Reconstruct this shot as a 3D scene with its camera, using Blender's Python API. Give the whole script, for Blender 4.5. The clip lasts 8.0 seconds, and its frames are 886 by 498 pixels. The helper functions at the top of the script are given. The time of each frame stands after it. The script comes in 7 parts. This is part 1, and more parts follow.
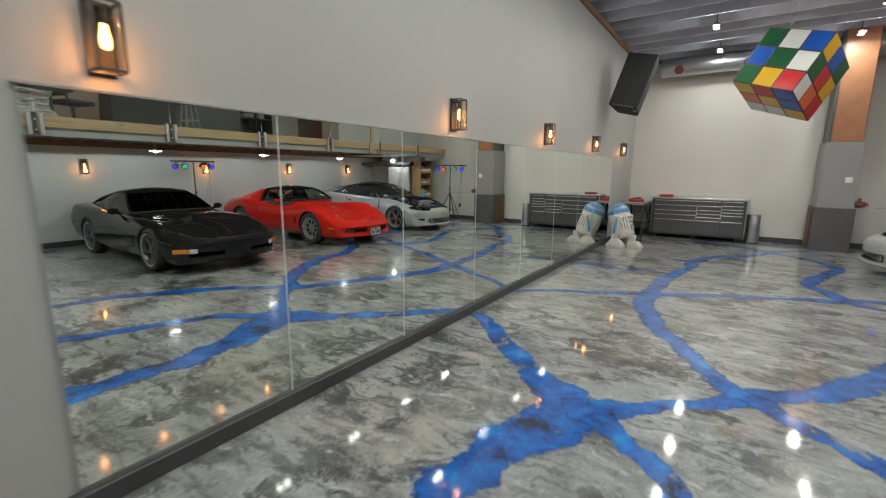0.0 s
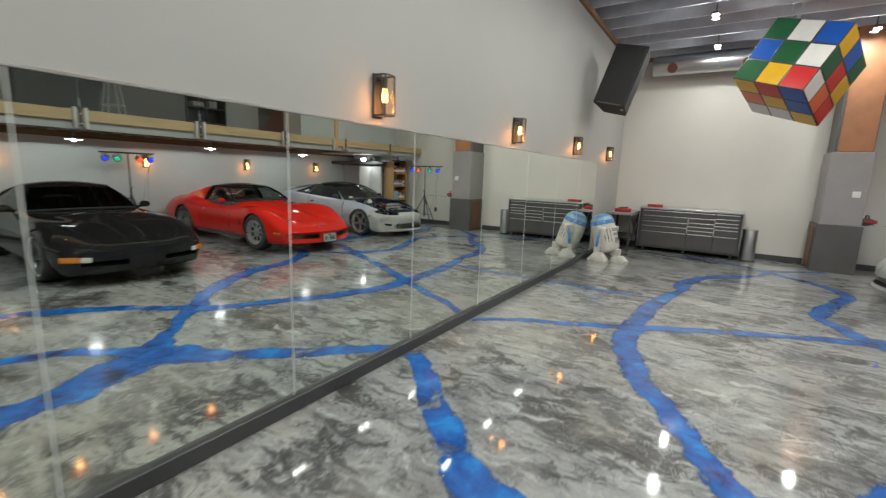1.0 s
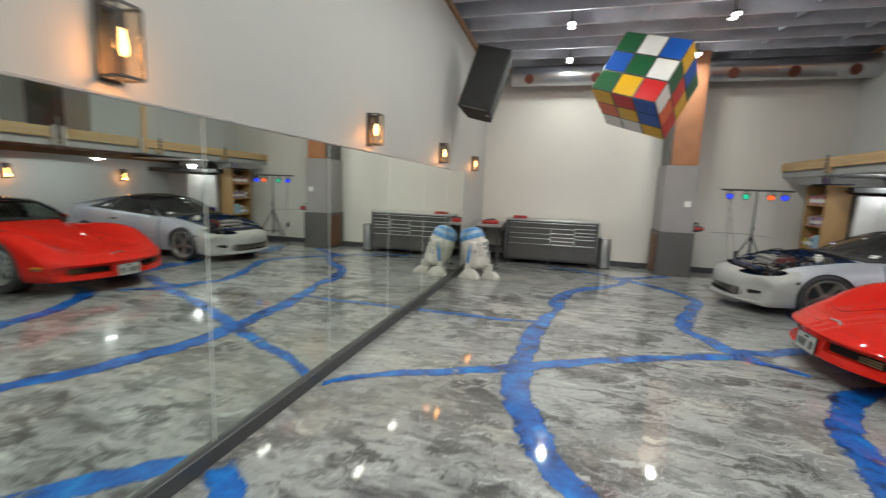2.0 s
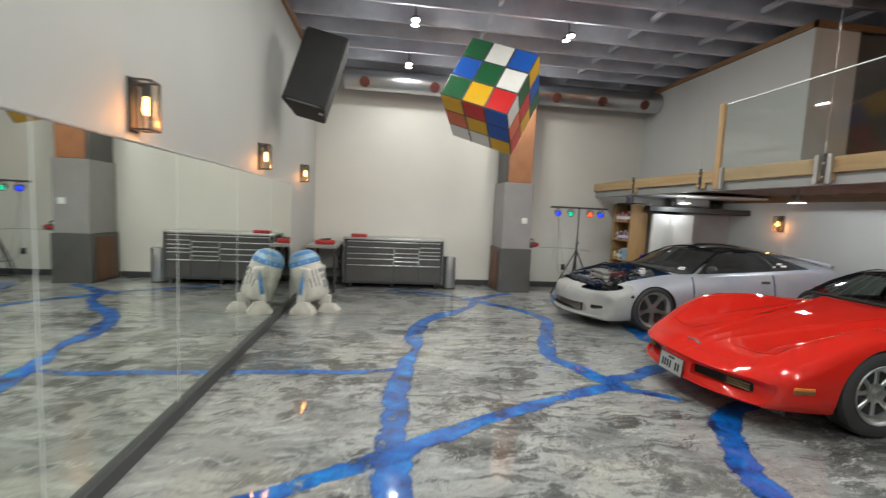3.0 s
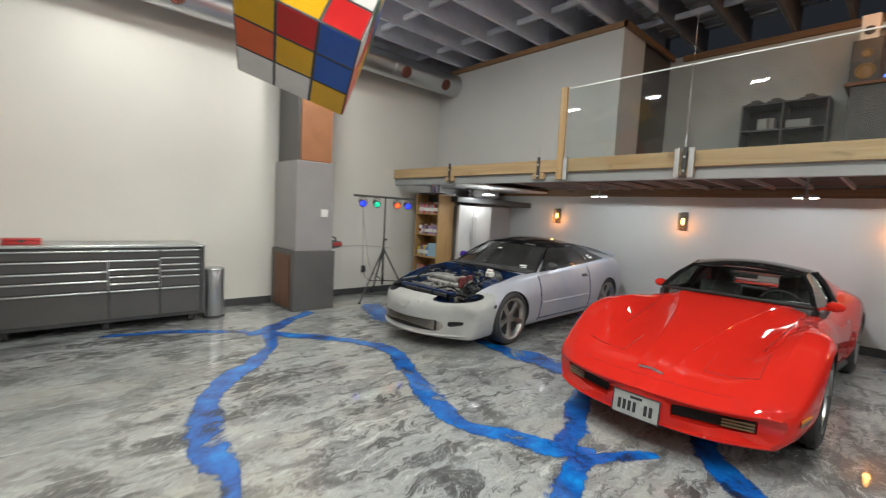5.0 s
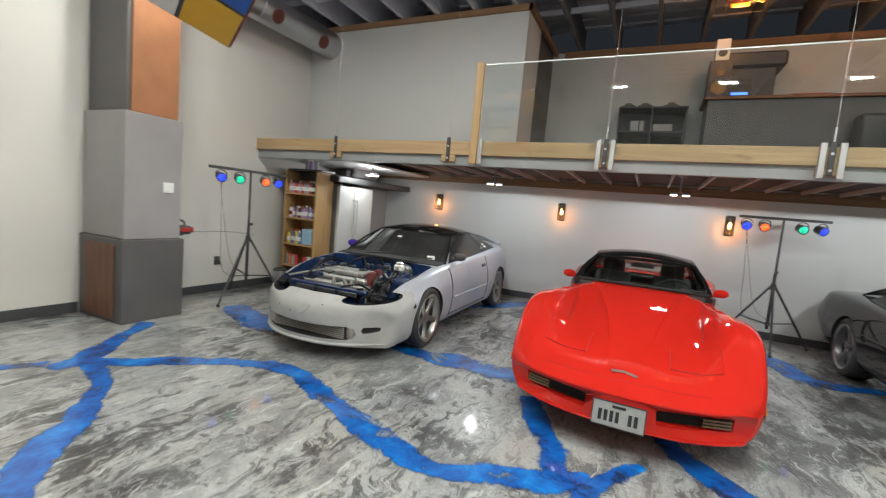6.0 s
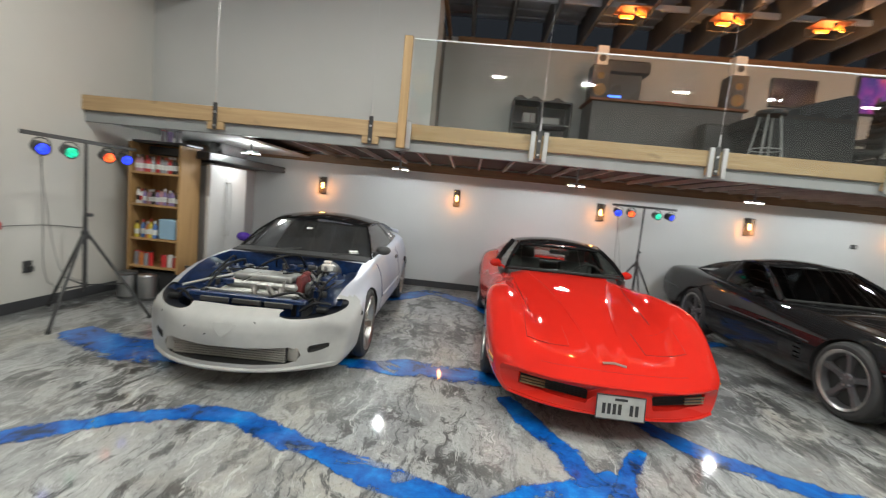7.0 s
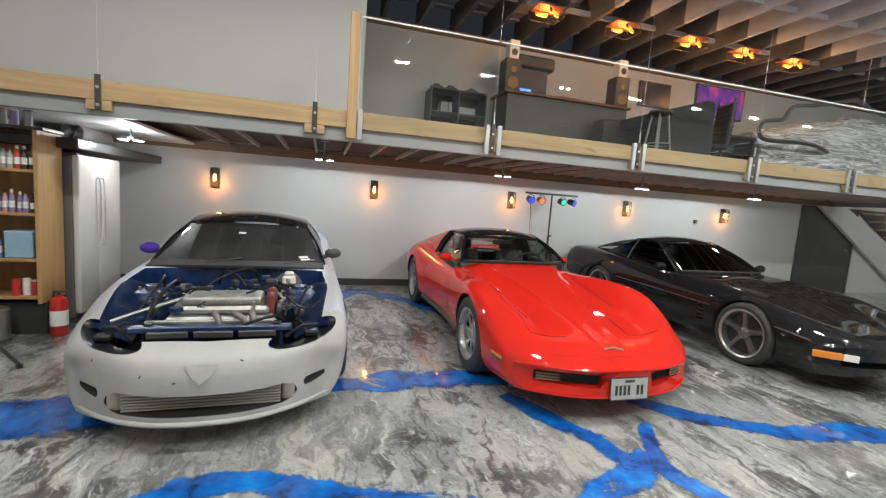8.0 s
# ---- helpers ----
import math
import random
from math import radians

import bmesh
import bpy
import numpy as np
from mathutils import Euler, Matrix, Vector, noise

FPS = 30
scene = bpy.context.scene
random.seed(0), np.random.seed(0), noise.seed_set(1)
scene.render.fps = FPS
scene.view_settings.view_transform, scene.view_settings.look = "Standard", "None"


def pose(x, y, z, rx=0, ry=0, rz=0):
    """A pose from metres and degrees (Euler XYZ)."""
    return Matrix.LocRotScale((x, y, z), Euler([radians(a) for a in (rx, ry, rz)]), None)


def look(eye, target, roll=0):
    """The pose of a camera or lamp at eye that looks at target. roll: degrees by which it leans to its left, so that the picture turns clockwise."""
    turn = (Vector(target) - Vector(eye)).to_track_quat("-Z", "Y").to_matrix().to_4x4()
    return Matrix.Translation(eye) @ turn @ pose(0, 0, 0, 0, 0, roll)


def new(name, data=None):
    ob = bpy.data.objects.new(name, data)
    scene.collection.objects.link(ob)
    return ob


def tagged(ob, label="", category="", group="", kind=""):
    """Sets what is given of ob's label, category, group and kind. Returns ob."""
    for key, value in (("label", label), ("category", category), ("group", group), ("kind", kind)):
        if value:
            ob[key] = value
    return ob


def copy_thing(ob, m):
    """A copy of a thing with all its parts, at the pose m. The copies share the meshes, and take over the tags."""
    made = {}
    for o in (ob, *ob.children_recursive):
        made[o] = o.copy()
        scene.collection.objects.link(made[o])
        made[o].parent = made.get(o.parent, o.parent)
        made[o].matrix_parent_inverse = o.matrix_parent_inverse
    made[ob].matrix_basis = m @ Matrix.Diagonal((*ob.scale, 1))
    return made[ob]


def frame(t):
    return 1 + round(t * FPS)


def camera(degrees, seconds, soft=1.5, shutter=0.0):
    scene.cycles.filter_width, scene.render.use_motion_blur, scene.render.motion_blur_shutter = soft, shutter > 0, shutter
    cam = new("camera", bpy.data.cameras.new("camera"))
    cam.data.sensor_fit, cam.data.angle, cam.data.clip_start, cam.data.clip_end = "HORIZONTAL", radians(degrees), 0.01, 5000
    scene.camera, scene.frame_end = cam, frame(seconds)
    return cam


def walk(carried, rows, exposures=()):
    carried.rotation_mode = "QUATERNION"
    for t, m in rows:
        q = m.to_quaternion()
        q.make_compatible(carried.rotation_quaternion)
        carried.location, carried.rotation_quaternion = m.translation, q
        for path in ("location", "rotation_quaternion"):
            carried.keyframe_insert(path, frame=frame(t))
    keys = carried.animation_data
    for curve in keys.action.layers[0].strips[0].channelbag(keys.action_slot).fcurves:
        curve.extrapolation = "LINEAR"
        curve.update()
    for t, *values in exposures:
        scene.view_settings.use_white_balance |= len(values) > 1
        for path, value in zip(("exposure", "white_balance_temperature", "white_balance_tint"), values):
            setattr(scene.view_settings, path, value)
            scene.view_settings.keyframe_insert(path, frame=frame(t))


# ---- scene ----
cam = camera(91.8, 8.0, soft=1.2, shutter=0.5)
METRES, EYE, TILT, LEAN, TURN = 9.091, 1.522, 0.0, 0.0, 34.0
ROWS = [
    (0.0, 0.0, 0.0, 0.0, 0.07, -10.2, -0.39),
    (0.5, 0.0326, 0.0533, -0.0001, 0.91, -10.31, -1.28),
    (1.0, 0.0576, 0.1124, 0.0002, -0.93, -9.94, -1.99),
    (1.5, 0.071, 0.173, 0.0009, -8.1, -8.89, -1.88),
    (2.0, 0.087, 0.2324, 0.0008, -18.57, -7.94, -2.1),
    (2.2, 0.0914, 0.2600, 0.0043, -24.06, -7.78, -1.84),
    (3.3, 0.1344, 0.3865, 0.0014, -47.33, -4.16, -2.65),
    (3.5, 0.1406, 0.4125, 0.0026, -51.33, -3.93, -2.4),
    (4.0, 0.1712, 0.4706, 0.0001, -58.29, -3.77, -2.2),
    (4.5, 0.1997, 0.5319, -0.001, -70.34, -4.11, -2.29),
    (4.7, 0.2137, 0.5529, -0.0015, -72.12, -4.43, -2.61),
    (5.8, 0.2941, 0.6605, -0.0062, -95.01, -5.08, -4.49),
    (6.0, 0.3102, 0.6796, -0.007, -98.28, -5.39, -5.13),
    (6.5, 0.3489, 0.7331, -0.0055, -109.33, -5.98, -5.7),
    (7.0, 0.3903, 0.7764, -0.0064, -120.51, -5.99, -5.63),
    (7.5, 0.4331, 0.8182, -0.0053, -132.41, -6.17, -4.69),
    (8.0, 0.4815, 0.8494, -0.0039, -139.51, -6.45, -4.1),
]
walk(cam, [(t, pose(0, 0, EYE, TILT, LEAN, TURN) @ pose(METRES * x, METRES * y, METRES * z, 90 + pitch, roll, yaw)) for t, x, y, z, yaw, pitch, roll in ROWS],
     exposures=[(0.0, -0.25), (1.0, -0.08), (1.5, -0.03), (2.0, 0.0), (3.5, 0.13), (4.5, 0.2), (6.0, 0.42), (6.5, 0.43), (7.5, 0.57), (8.0, 0.62)])

# ---- world and large lights ----
world = bpy.data.worlds.new("world")
world.use_nodes = True
scene.world = world
world.node_tree.nodes["Background"].inputs[0].default_value = (0.6, 0.7, 0.85, 1)
world.node_tree.nodes["Background"].inputs[1].default_value = 0.02

CEIL = 4.22            # underside of the joists
LAMP_Z = 4.02
HALL_LIGHTS = [(x, y) for y in (-2.9, -1.15, 0.6, 2.33, 4.06, 5.79, 7.52, 9.25, 11.0) for x in (-0.57, 1.57)]
LOFT_UNDER = [(5.05, y) for y in (1.72, 4.03, 6.4, 8.85)] + [(4.75, 10.85)]


def area_lamp(name, place, size, watts, colour, target=None):
    data = bpy.data.lights.new(name, "AREA")
    data.shape, data.size, data.energy, data.color = "DISK", size, watts, colour
    ob = new(name, data)
    ob.matrix_world = look(place, target or (place[0], place[1] + 0.001, place[2] - 1))
    return ob


def point_lamp(name, place, watts, colour, size=0.03):
    data = bpy.data.lights.new(name, "POINT")
    data.energy, data.color, data.shadow_soft_size = watts, colour, size
    new(name, data).location = place


def flood_lamp(name, place, watts, colour):
    """A wide lamp that shines down only."""
    data = bpy.data.lights.new(name, "SPOT")
    data.energy, data.color, data.shadow_soft_size = watts, colour, 0.022
    data.spot_size, data.spot_blend = radians(179), 0.05
    new(name, data).location = place


for x, y in HALL_LIGHTS:
    for d in (-0.085, 0.085):
        area_lamp("hall_lamp", (x, y + d, LAMP_Z - 0.024), 0.085, 10.5 if y > 2 else 8.0, (0.97, 1.0, 0.92))
    point_lamp("hall_lamp_spill", (x, y, LAMP_Z - 0.015), 12.0, (0.98, 1.0, 0.95), 0.02)
for x, y in LOFT_UNDER:
    if y < 10:
        flood_lamp("loft_lamp", (x, y, 1.872), 44.0 if y < 3 else 33.0, (0.92, 0.99, 1.0))
    else:
        point_lamp("soffit_lamp", (x, y, 1.85), 11.0, (0.92, 0.99, 1.0), 0.05)
# ---- materials ----
def node(nt, kind, **inputs):
    n = nt.nodes.new(kind)
    for k, v in inputs.items():
        n.inputs[k.replace("_", " ")].default_value = v
    return n


def ramp(nt, fac, stops):
    n = nt.nodes.new("ShaderNodeValToRGB")
    while len(n.color_ramp.elements) < len(stops):
        n.color_ramp.elements.new(0.5)
    for e, (p, c) in zip(n.color_ramp.elements, stops):
        e.position = p
        e.color = (c, c, c, 1) if isinstance(c, (int, float)) else (*c, 1)
    nt.links.new(fac, n.inputs[0])
    return n.outputs[0]


def mix_colour(nt, fac, a, b, mode="MIX"):
    n = nt.nodes.new("ShaderNodeMix")
    n.data_type, n.blend_type = "RGBA", mode
    for s, v in ((n.inputs[0], fac), (n.inputs[6], a), (n.inputs[7], b)):
        if isinstance(v, (int, float)):
            s.default_value = v
        elif isinstance(v, tuple):
            s.default_value = (*v, 1)
        else:
            nt.links.new(v, s)
    return n.outputs[2]


def math_node(nt, op, a, b=0.0):
    n = nt.nodes.new("ShaderNodeMath")
    n.operation = op
    for s, v in zip(n.inputs, (a, b)):
        if isinstance(v, (int, float)):
            s.default_value = v
        else:
            nt.links.new(v, s)
    return n.outputs[0]


def blank(name):
    m = bpy.data.materials.new(name)
    m.use_nodes = True
    return m, m.node_tree, m.node_tree.nodes["Principled BSDF"]


def place_vector(nt, scale=(1, 1, 1), world_space=False):
    mp = nt.nodes.new("ShaderNodeMapping")
    mp.inputs["Scale"].default_value = scale
    if world_space:
        src = nt.nodes.new("ShaderNodeNewGeometry").outputs["Position"]
    else:
        src = nt.nodes.new("ShaderNodeTexCoord").outputs["Object"]
    nt.links.new(src, mp.inputs[0])
    return mp.outputs[0]


def noise_fac(nt, vec, scale, detail=4.0, rough=0.55, distort=0.0):
    n = node(nt, "ShaderNodeTexNoise", Scale=scale, Detail=detail, Roughness=rough, Distortion=distort)
    nt.links.new(vec, n.inputs["Vector"])
    return n.outputs["Fac"]


def bump(nt, bsdf, height, strength=0.2, distance=0.01):
    b = node(nt, "ShaderNodeBump", Strength=strength, Distance=distance)
    nt.links.new(height, b.inputs["Height"])
    nt.links.new(b.outputs[0], bsdf.inputs["Normal"])


def plain(name, colour, rough=0.5, metal=0.0, vary=0.12, scale=3.0, grain=40.0, relief=0.05, coat=0.0, spec=0.5, stretch=(1, 1, 1)):
    """A surface with broad staining and fine grain round one base colour."""
    m, nt, b = blank(name)
    v = place_vector(nt, stretch)
    broad, fine = noise_fac(nt, v, scale, 5), noise_fac(nt, v, grain, 3)
    lo = tuple(c * (1 - vary) for c in colour)
    hi = tuple(min(1, c * (1 + vary)) for c in colour)
    c = mix_colour(nt, ramp(nt, broad, [(0.3, 0.0), (0.7, 1.0)]), lo, hi)
    c = mix_colour(nt, math_node(nt, "MULTIPLY", fine, vary), c, tuple(x * 0.6 for x in colour))
    nt.links.new(c, b.inputs["Base Color"])
    r = math_node(nt, "ADD", math_node(nt, "MULTIPLY", broad, 0.25 * rough), rough * 0.87)
    nt.links.new(r, b.inputs["Roughness"])
    b.inputs["Metallic"].default_value = metal
    b.inputs["Coat Weight"].default_value = coat
    b.inputs["Coat Roughness"].default_value = 0.03
    b.inputs["Specular IOR Level"].default_value = spec
    if relief:
        bump(nt, b, fine, relief, 0.004)
    return m


def glow(name, colour, strength):
    m, nt, b = blank(name)
    b.inputs["Base Color"].default_value = (*colour, 1)
    b.inputs["Emission Color"].default_value = (*colour, 1)
    b.inputs["Emission Strength"].default_value = strength
    return m


def glass(name, tint=(0.95, 0.97, 0.96), ior=1.5, rough=0.0, dust=0.0):
    m, nt, b = blank(name)
    out = nt.nodes["Material Output"]
    tr = nt.nodes.new("ShaderNodeBsdfTransparent")
    tr.inputs[0].default_value = (*tint, 1)
    gl = nt.nodes.new("ShaderNodeBsdfGlossy")
    gl.inputs["Roughness"].default_value = rough
    lw = nt.nodes.new("ShaderNodeLayerWeight")
    lw.inputs["Blend"].default_value = 0.5
    f0 = ((ior - 1) / (ior + 1)) ** 2
    fr = math_node(nt, "ADD", math_node(nt, "MULTIPLY", math_node(nt, "POWER", lw.outputs["Facing"], 5.0), 1 - f0), f0)
    mx = nt.nodes.new("ShaderNodeMixShader")
    nt.links.new(fr, mx.inputs[0])
    nt.links.new(tr.outputs[0], mx.inputs[1])
    nt.links.new(gl.outputs[0], mx.inputs[2])
    last = mx
    if dust:            # a film of dust over the pane
        film = nt.nodes.new("ShaderNodeBsdfDiffuse")
        film.inputs["Color"].default_value = (0.5, 0.49, 0.48, 1)
        last = nt.nodes.new("ShaderNodeMixShader")
        patchy = ramp(nt, noise_fac(nt, place_vector(nt), 5.0, 6, 0.65), [(0.3, dust * 0.6), (0.7, dust * 1.4)])
        nt.links.new(patchy, last.inputs[0])
        nt.links.new(mx.outputs[0], last.inputs[1])
        nt.links.new(film.outputs[0], last.inputs[2])
    nt.links.new(last.outputs[0], out.inputs["Surface"])
    return m


def marble(nt):
    """Trowelled grey resin: cream and cool pale fields, mid-grey drifts, ragged charcoal clumps and thin strokes. Returns colour and a height."""
    v = place_vector(nt, (1.0, 1.35, 1.0), True)

    def warped(scale, amount):
        warp = nt.nodes.new("ShaderNodeTexNoise")
        warp.inputs["Scale"].default_value, warp.inputs["Detail"].default_value = scale, 3.0
        nt.links.new(v, warp.inputs["Vector"])
        add = nt.nodes.new("ShaderNodeVectorMath")
        add.operation = "MULTIPLY_ADD"
        add.inputs[1].default_value = (amount,) * 3
        nt.links.new(warp.outputs["Color"], add.inputs[0])
        nt.links.new(v, add.inputs[2])
        return add.outputs[0]
    w1, w2 = warped(0.9, 0.9), warped(3.2, 0.4)
    fields = noise_fac(nt, w1, 0.9, 5, 0.55, 0.0)
    drifts = noise_fac(nt, w1, 1.7, 10, 0.66, 0.15)
    clumps = noise_fac(nt, w2, 1.9, 12, 0.72, 0.0)
    st = nt.nodes.new("ShaderNodeMapping")
    st.inputs["Rotation"].default_value, st.inputs["Scale"].default_value = (0, 0, 0.5), (0.5, 2.9, 1.0)
    nt.links.new(w2, st.inputs[0])
    strokes = noise_fac(nt, st.outputs[0], 3.6, 12, 0.74, 0.1)
    fine = noise_fac(nt, w2, 9.0, 8, 0.72, 0.0)
    big = ramp(nt, noise_fac(nt, w1, 0.62, 3, 0.5, 0.0), [(0.41, 0.42), (0.5, 0.85), (0.57, 1.0)])

    def held(fac):
        return math_node(nt, "MULTIPLY", fac, big)
    c = ramp(nt, fields, [(0.36, (0.3, 0.312, 0.312)), (0.5, (0.37, 0.37, 0.358)), (0.66, (0.41, 0.385, 0.335))])
    c = mix_colour(nt, ramp(nt, fine, [(0.46, 0.0), (0.64, 0.6)]), c, (0.46, 0.46, 0.455))
    c = mix_colour(nt, held(ramp(nt, drifts, [(0.48, 0.0), (0.53, 0.5), (0.61, 0.85)])), c, (0.165, 0.164, 0.168))
    c = mix_colour(nt, held(ramp(nt, strokes, [(0.37, 1.0), (0.43, 0.8), (0.466, 0.0)])), c, (0.07, 0.07, 0.073))
    c = mix_colour(nt, held(ramp(nt, clumps, [(0.515, 0.0), (0.54, 0.8), (0.6, 1.0)])), c, (0.042, 0.041, 0.041))
    c = mix_colour(nt, ramp(nt, strokes, [(0.58, 0.0), (0.62, 0.85)]), c, (0.56, 0.56, 0.54))
    def threads(scale, width, seed):
        """Thin wandering lines where a warped noise crosses its middle."""
        mv = nt.nodes.new("ShaderNodeMapping")
        mv.inputs["Location"].default_value = (seed, seed * 0.7, 0)
        nt.links.new(w2, mv.inputs[0])
        ridge = math_node(nt, "ABSOLUTE", math_node(nt, "SUBTRACT", noise_fac(nt, mv.outputs[0], scale, 5, 0.62, 0.6), 0.5))
        return ramp(nt, ridge, [(0.0, 1.0), (width, 0.0)])
    zone = ramp(nt, noise_fac(nt, w1, 1.3, 4, 0.6, 0.0), [(0.47, 0.0), (0.56, 1.0)])
    zone2 = ramp(nt, noise_fac(nt, w1, 2.1, 4, 0.6, 0.5), [(0.46, 1.0), (0.54, 0.0)])
    c = mix_colour(nt, math_node(nt, "MULTIPLY", threads(3.4, 0.02, 3.0), math_node(nt, "MULTIPLY", zone, 0.6)), c, (0.05, 0.05, 0.05))
    c = mix_colour(nt, math_node(nt, "MULTIPLY", threads(4.6, 0.022, 11.0), math_node(nt, "MULTIPLY", zone2, 0.5)), c, (0.56, 0.56, 0.55))
    grit = noise_fac(nt, v, 42.0, 6, 0.75)
    c = mix_colour(nt, ramp(nt, grit, [(0.38, 0.3), (0.47, 0.0)]), c, (0.13, 0.127, 0.12))
    c = mix_colour(nt, ramp(nt, grit, [(0.55, 0.0), (0.66, 0.3)]), c, (0.55, 0.54, 0.52))
    return mix_colour(nt, 1.0, c, (0.91, 0.925, 0.94), "MULTIPLY"), drifts


def epoxy(name, blue=False):
    m, nt, b = blank(name)
    c, h = marble(nt)
    if blue:
        uv = nt.nodes.new("ShaderNodeUVMap").outputs[0]
        sep = nt.nodes.new("ShaderNodeSeparateXYZ")
        nt.links.new(uv, sep.inputs[0])
        v = place_vector(nt, (1, 1, 1), True)
        ragged = math_node(nt, "ADD", math_node(nt, "MULTIPLY", noise_fac(nt, v, 3.0, 4, 0.6, 0.3), 0.5), math_node(nt, "MULTIPLY", noise_fac(nt, v, 13.0, 8, 0.72, 0.4), 0.5))
        edge = math_node(nt, "ADD", sep.outputs[0], math_node(nt, "MULTIPLY", math_node(nt, "SUBTRACT", ragged, 0.5), 2.4))
        spells = noise_fac(nt, v, 1.1, 3, 0.6, 0.5)
        edge = math_node(nt, "ADD", edge, math_node(nt, "MULTIPLY", math_node(nt, "SUBTRACT", spells, 0.48), 1.3))
        mask = ramp(nt, edge, [(0.1, 0.0), (0.2, 0.3), (0.28, 0.8), (0.42, 1.0)])
        tone = noise_fac(nt, v, 4.0, 9, 0.68, 0.3)
        paint = ramp(nt, tone, [(0.36, (0.004, 0.02, 0.06)), (0.44, (0.001, 0.075, 0.34)), (0.55, (0.001, 0.13, 0.5)), (0.68, (0.004, 0.26, 0.7))])
        wisps = ramp(nt, noise_fac(nt, v, 14.0, 6, 0.7, 2.0), [(0.62, 0.0), (0.8, 0.3)])
        paint = mix_colour(nt, wisps, paint, (0.3, 0.46, 0.7))
        c = paint
        bare = ramp(nt, noise_fac(nt, v, 2.3, 9, 0.7, 0.6), [(0.36, 0.15), (0.43, 0.9), (0.48, 1.0)])
        nt.links.new(math_node(nt, "MULTIPLY", mask, bare), b.inputs["Alpha"])
    nt.links.new(c, b.inputs["Base Color"])
    b.inputs["Roughness"].default_value = 0.4
    b.inputs["Specular IOR Level"].default_value = 0.25
    b.inputs["Coat Weight"].default_value = 1.0
    b.inputs["Coat Roughness"].default_value = 0.055
    ripple = math_node(nt, "ADD", noise_fac(nt, place_vector(nt, (1, 1, 1), True), 3.0, 6, 0.6), math_node(nt, "MULTIPLY", noise_fac(nt, place_vector(nt, (1, 1, 1), True), 38.0, 2, 0.5), 0.05))
    bump(nt, b, math_node(nt, "ADD", ripple, math_node(nt, "MULTIPLY", h, 0.12)), 0.12, 0.02)
    return m


def timber(name, pale, dark, axis="y", scale=1.0, rough=0.55):
    m, nt, b = blank(name)
    st = {"x": (0.5, 9, 9), "y": (9, 0.5, 9), "z": (9, 9, 0.5)}[axis]
    v = place_vector(nt, tuple(s * scale for s in st))
    rings, fine = noise_fac(nt, v, 1.6, 5, 0.6, 1.2), noise_fac(nt, v, 9.0, 3)
    knots = noise_fac(nt, place_vector(nt, tuple(1.0 + 0.12 * s for s in st)), 2.3, 2)
    c = mix_colour(nt, ramp(nt, rings, [(0.3, 0.0), (0.7, 1.0)]), dark, pale)
    c = mix_colour(nt, ramp(nt, knots, [(0.66, 0.0), (0.74, 0.6)]), c, tuple(x * 0.4 for x in dark))
    nt.links.new(c, b.inputs["Base Color"])
    b.inputs["Roughness"].default_value = rough
    bump(nt, b, fine, 0.2, 0.003)
    return m


def brushed(name, colour, rough=0.3, axis="z"):
    m, nt, b = blank(name)
    st = {"x": (1, 60, 60), "y": (60, 1, 60), "z": (60, 60, 1)}[axis]
    f = noise_fac(nt, place_vector(nt, st), 3.0, 3)
    broad = noise_fac(nt, place_vector(nt), 4.0, 4)
    c = mix_colour(nt, f, tuple(x * 0.8 for x in colour), colour)
    nt.links.new(mix_colour(nt, math_node(nt, "MULTIPLY", broad, 0.2), c, tuple(x * 0.6 for x in colour)), b.inputs["Base Color"])
    nt.links.new(math_node(nt, "ADD", math_node(nt, "MULTIPLY", broad, 0.15), rough), b.inputs["Roughness"])
    b.inputs["Metallic"].default_value = 1.0
    return m


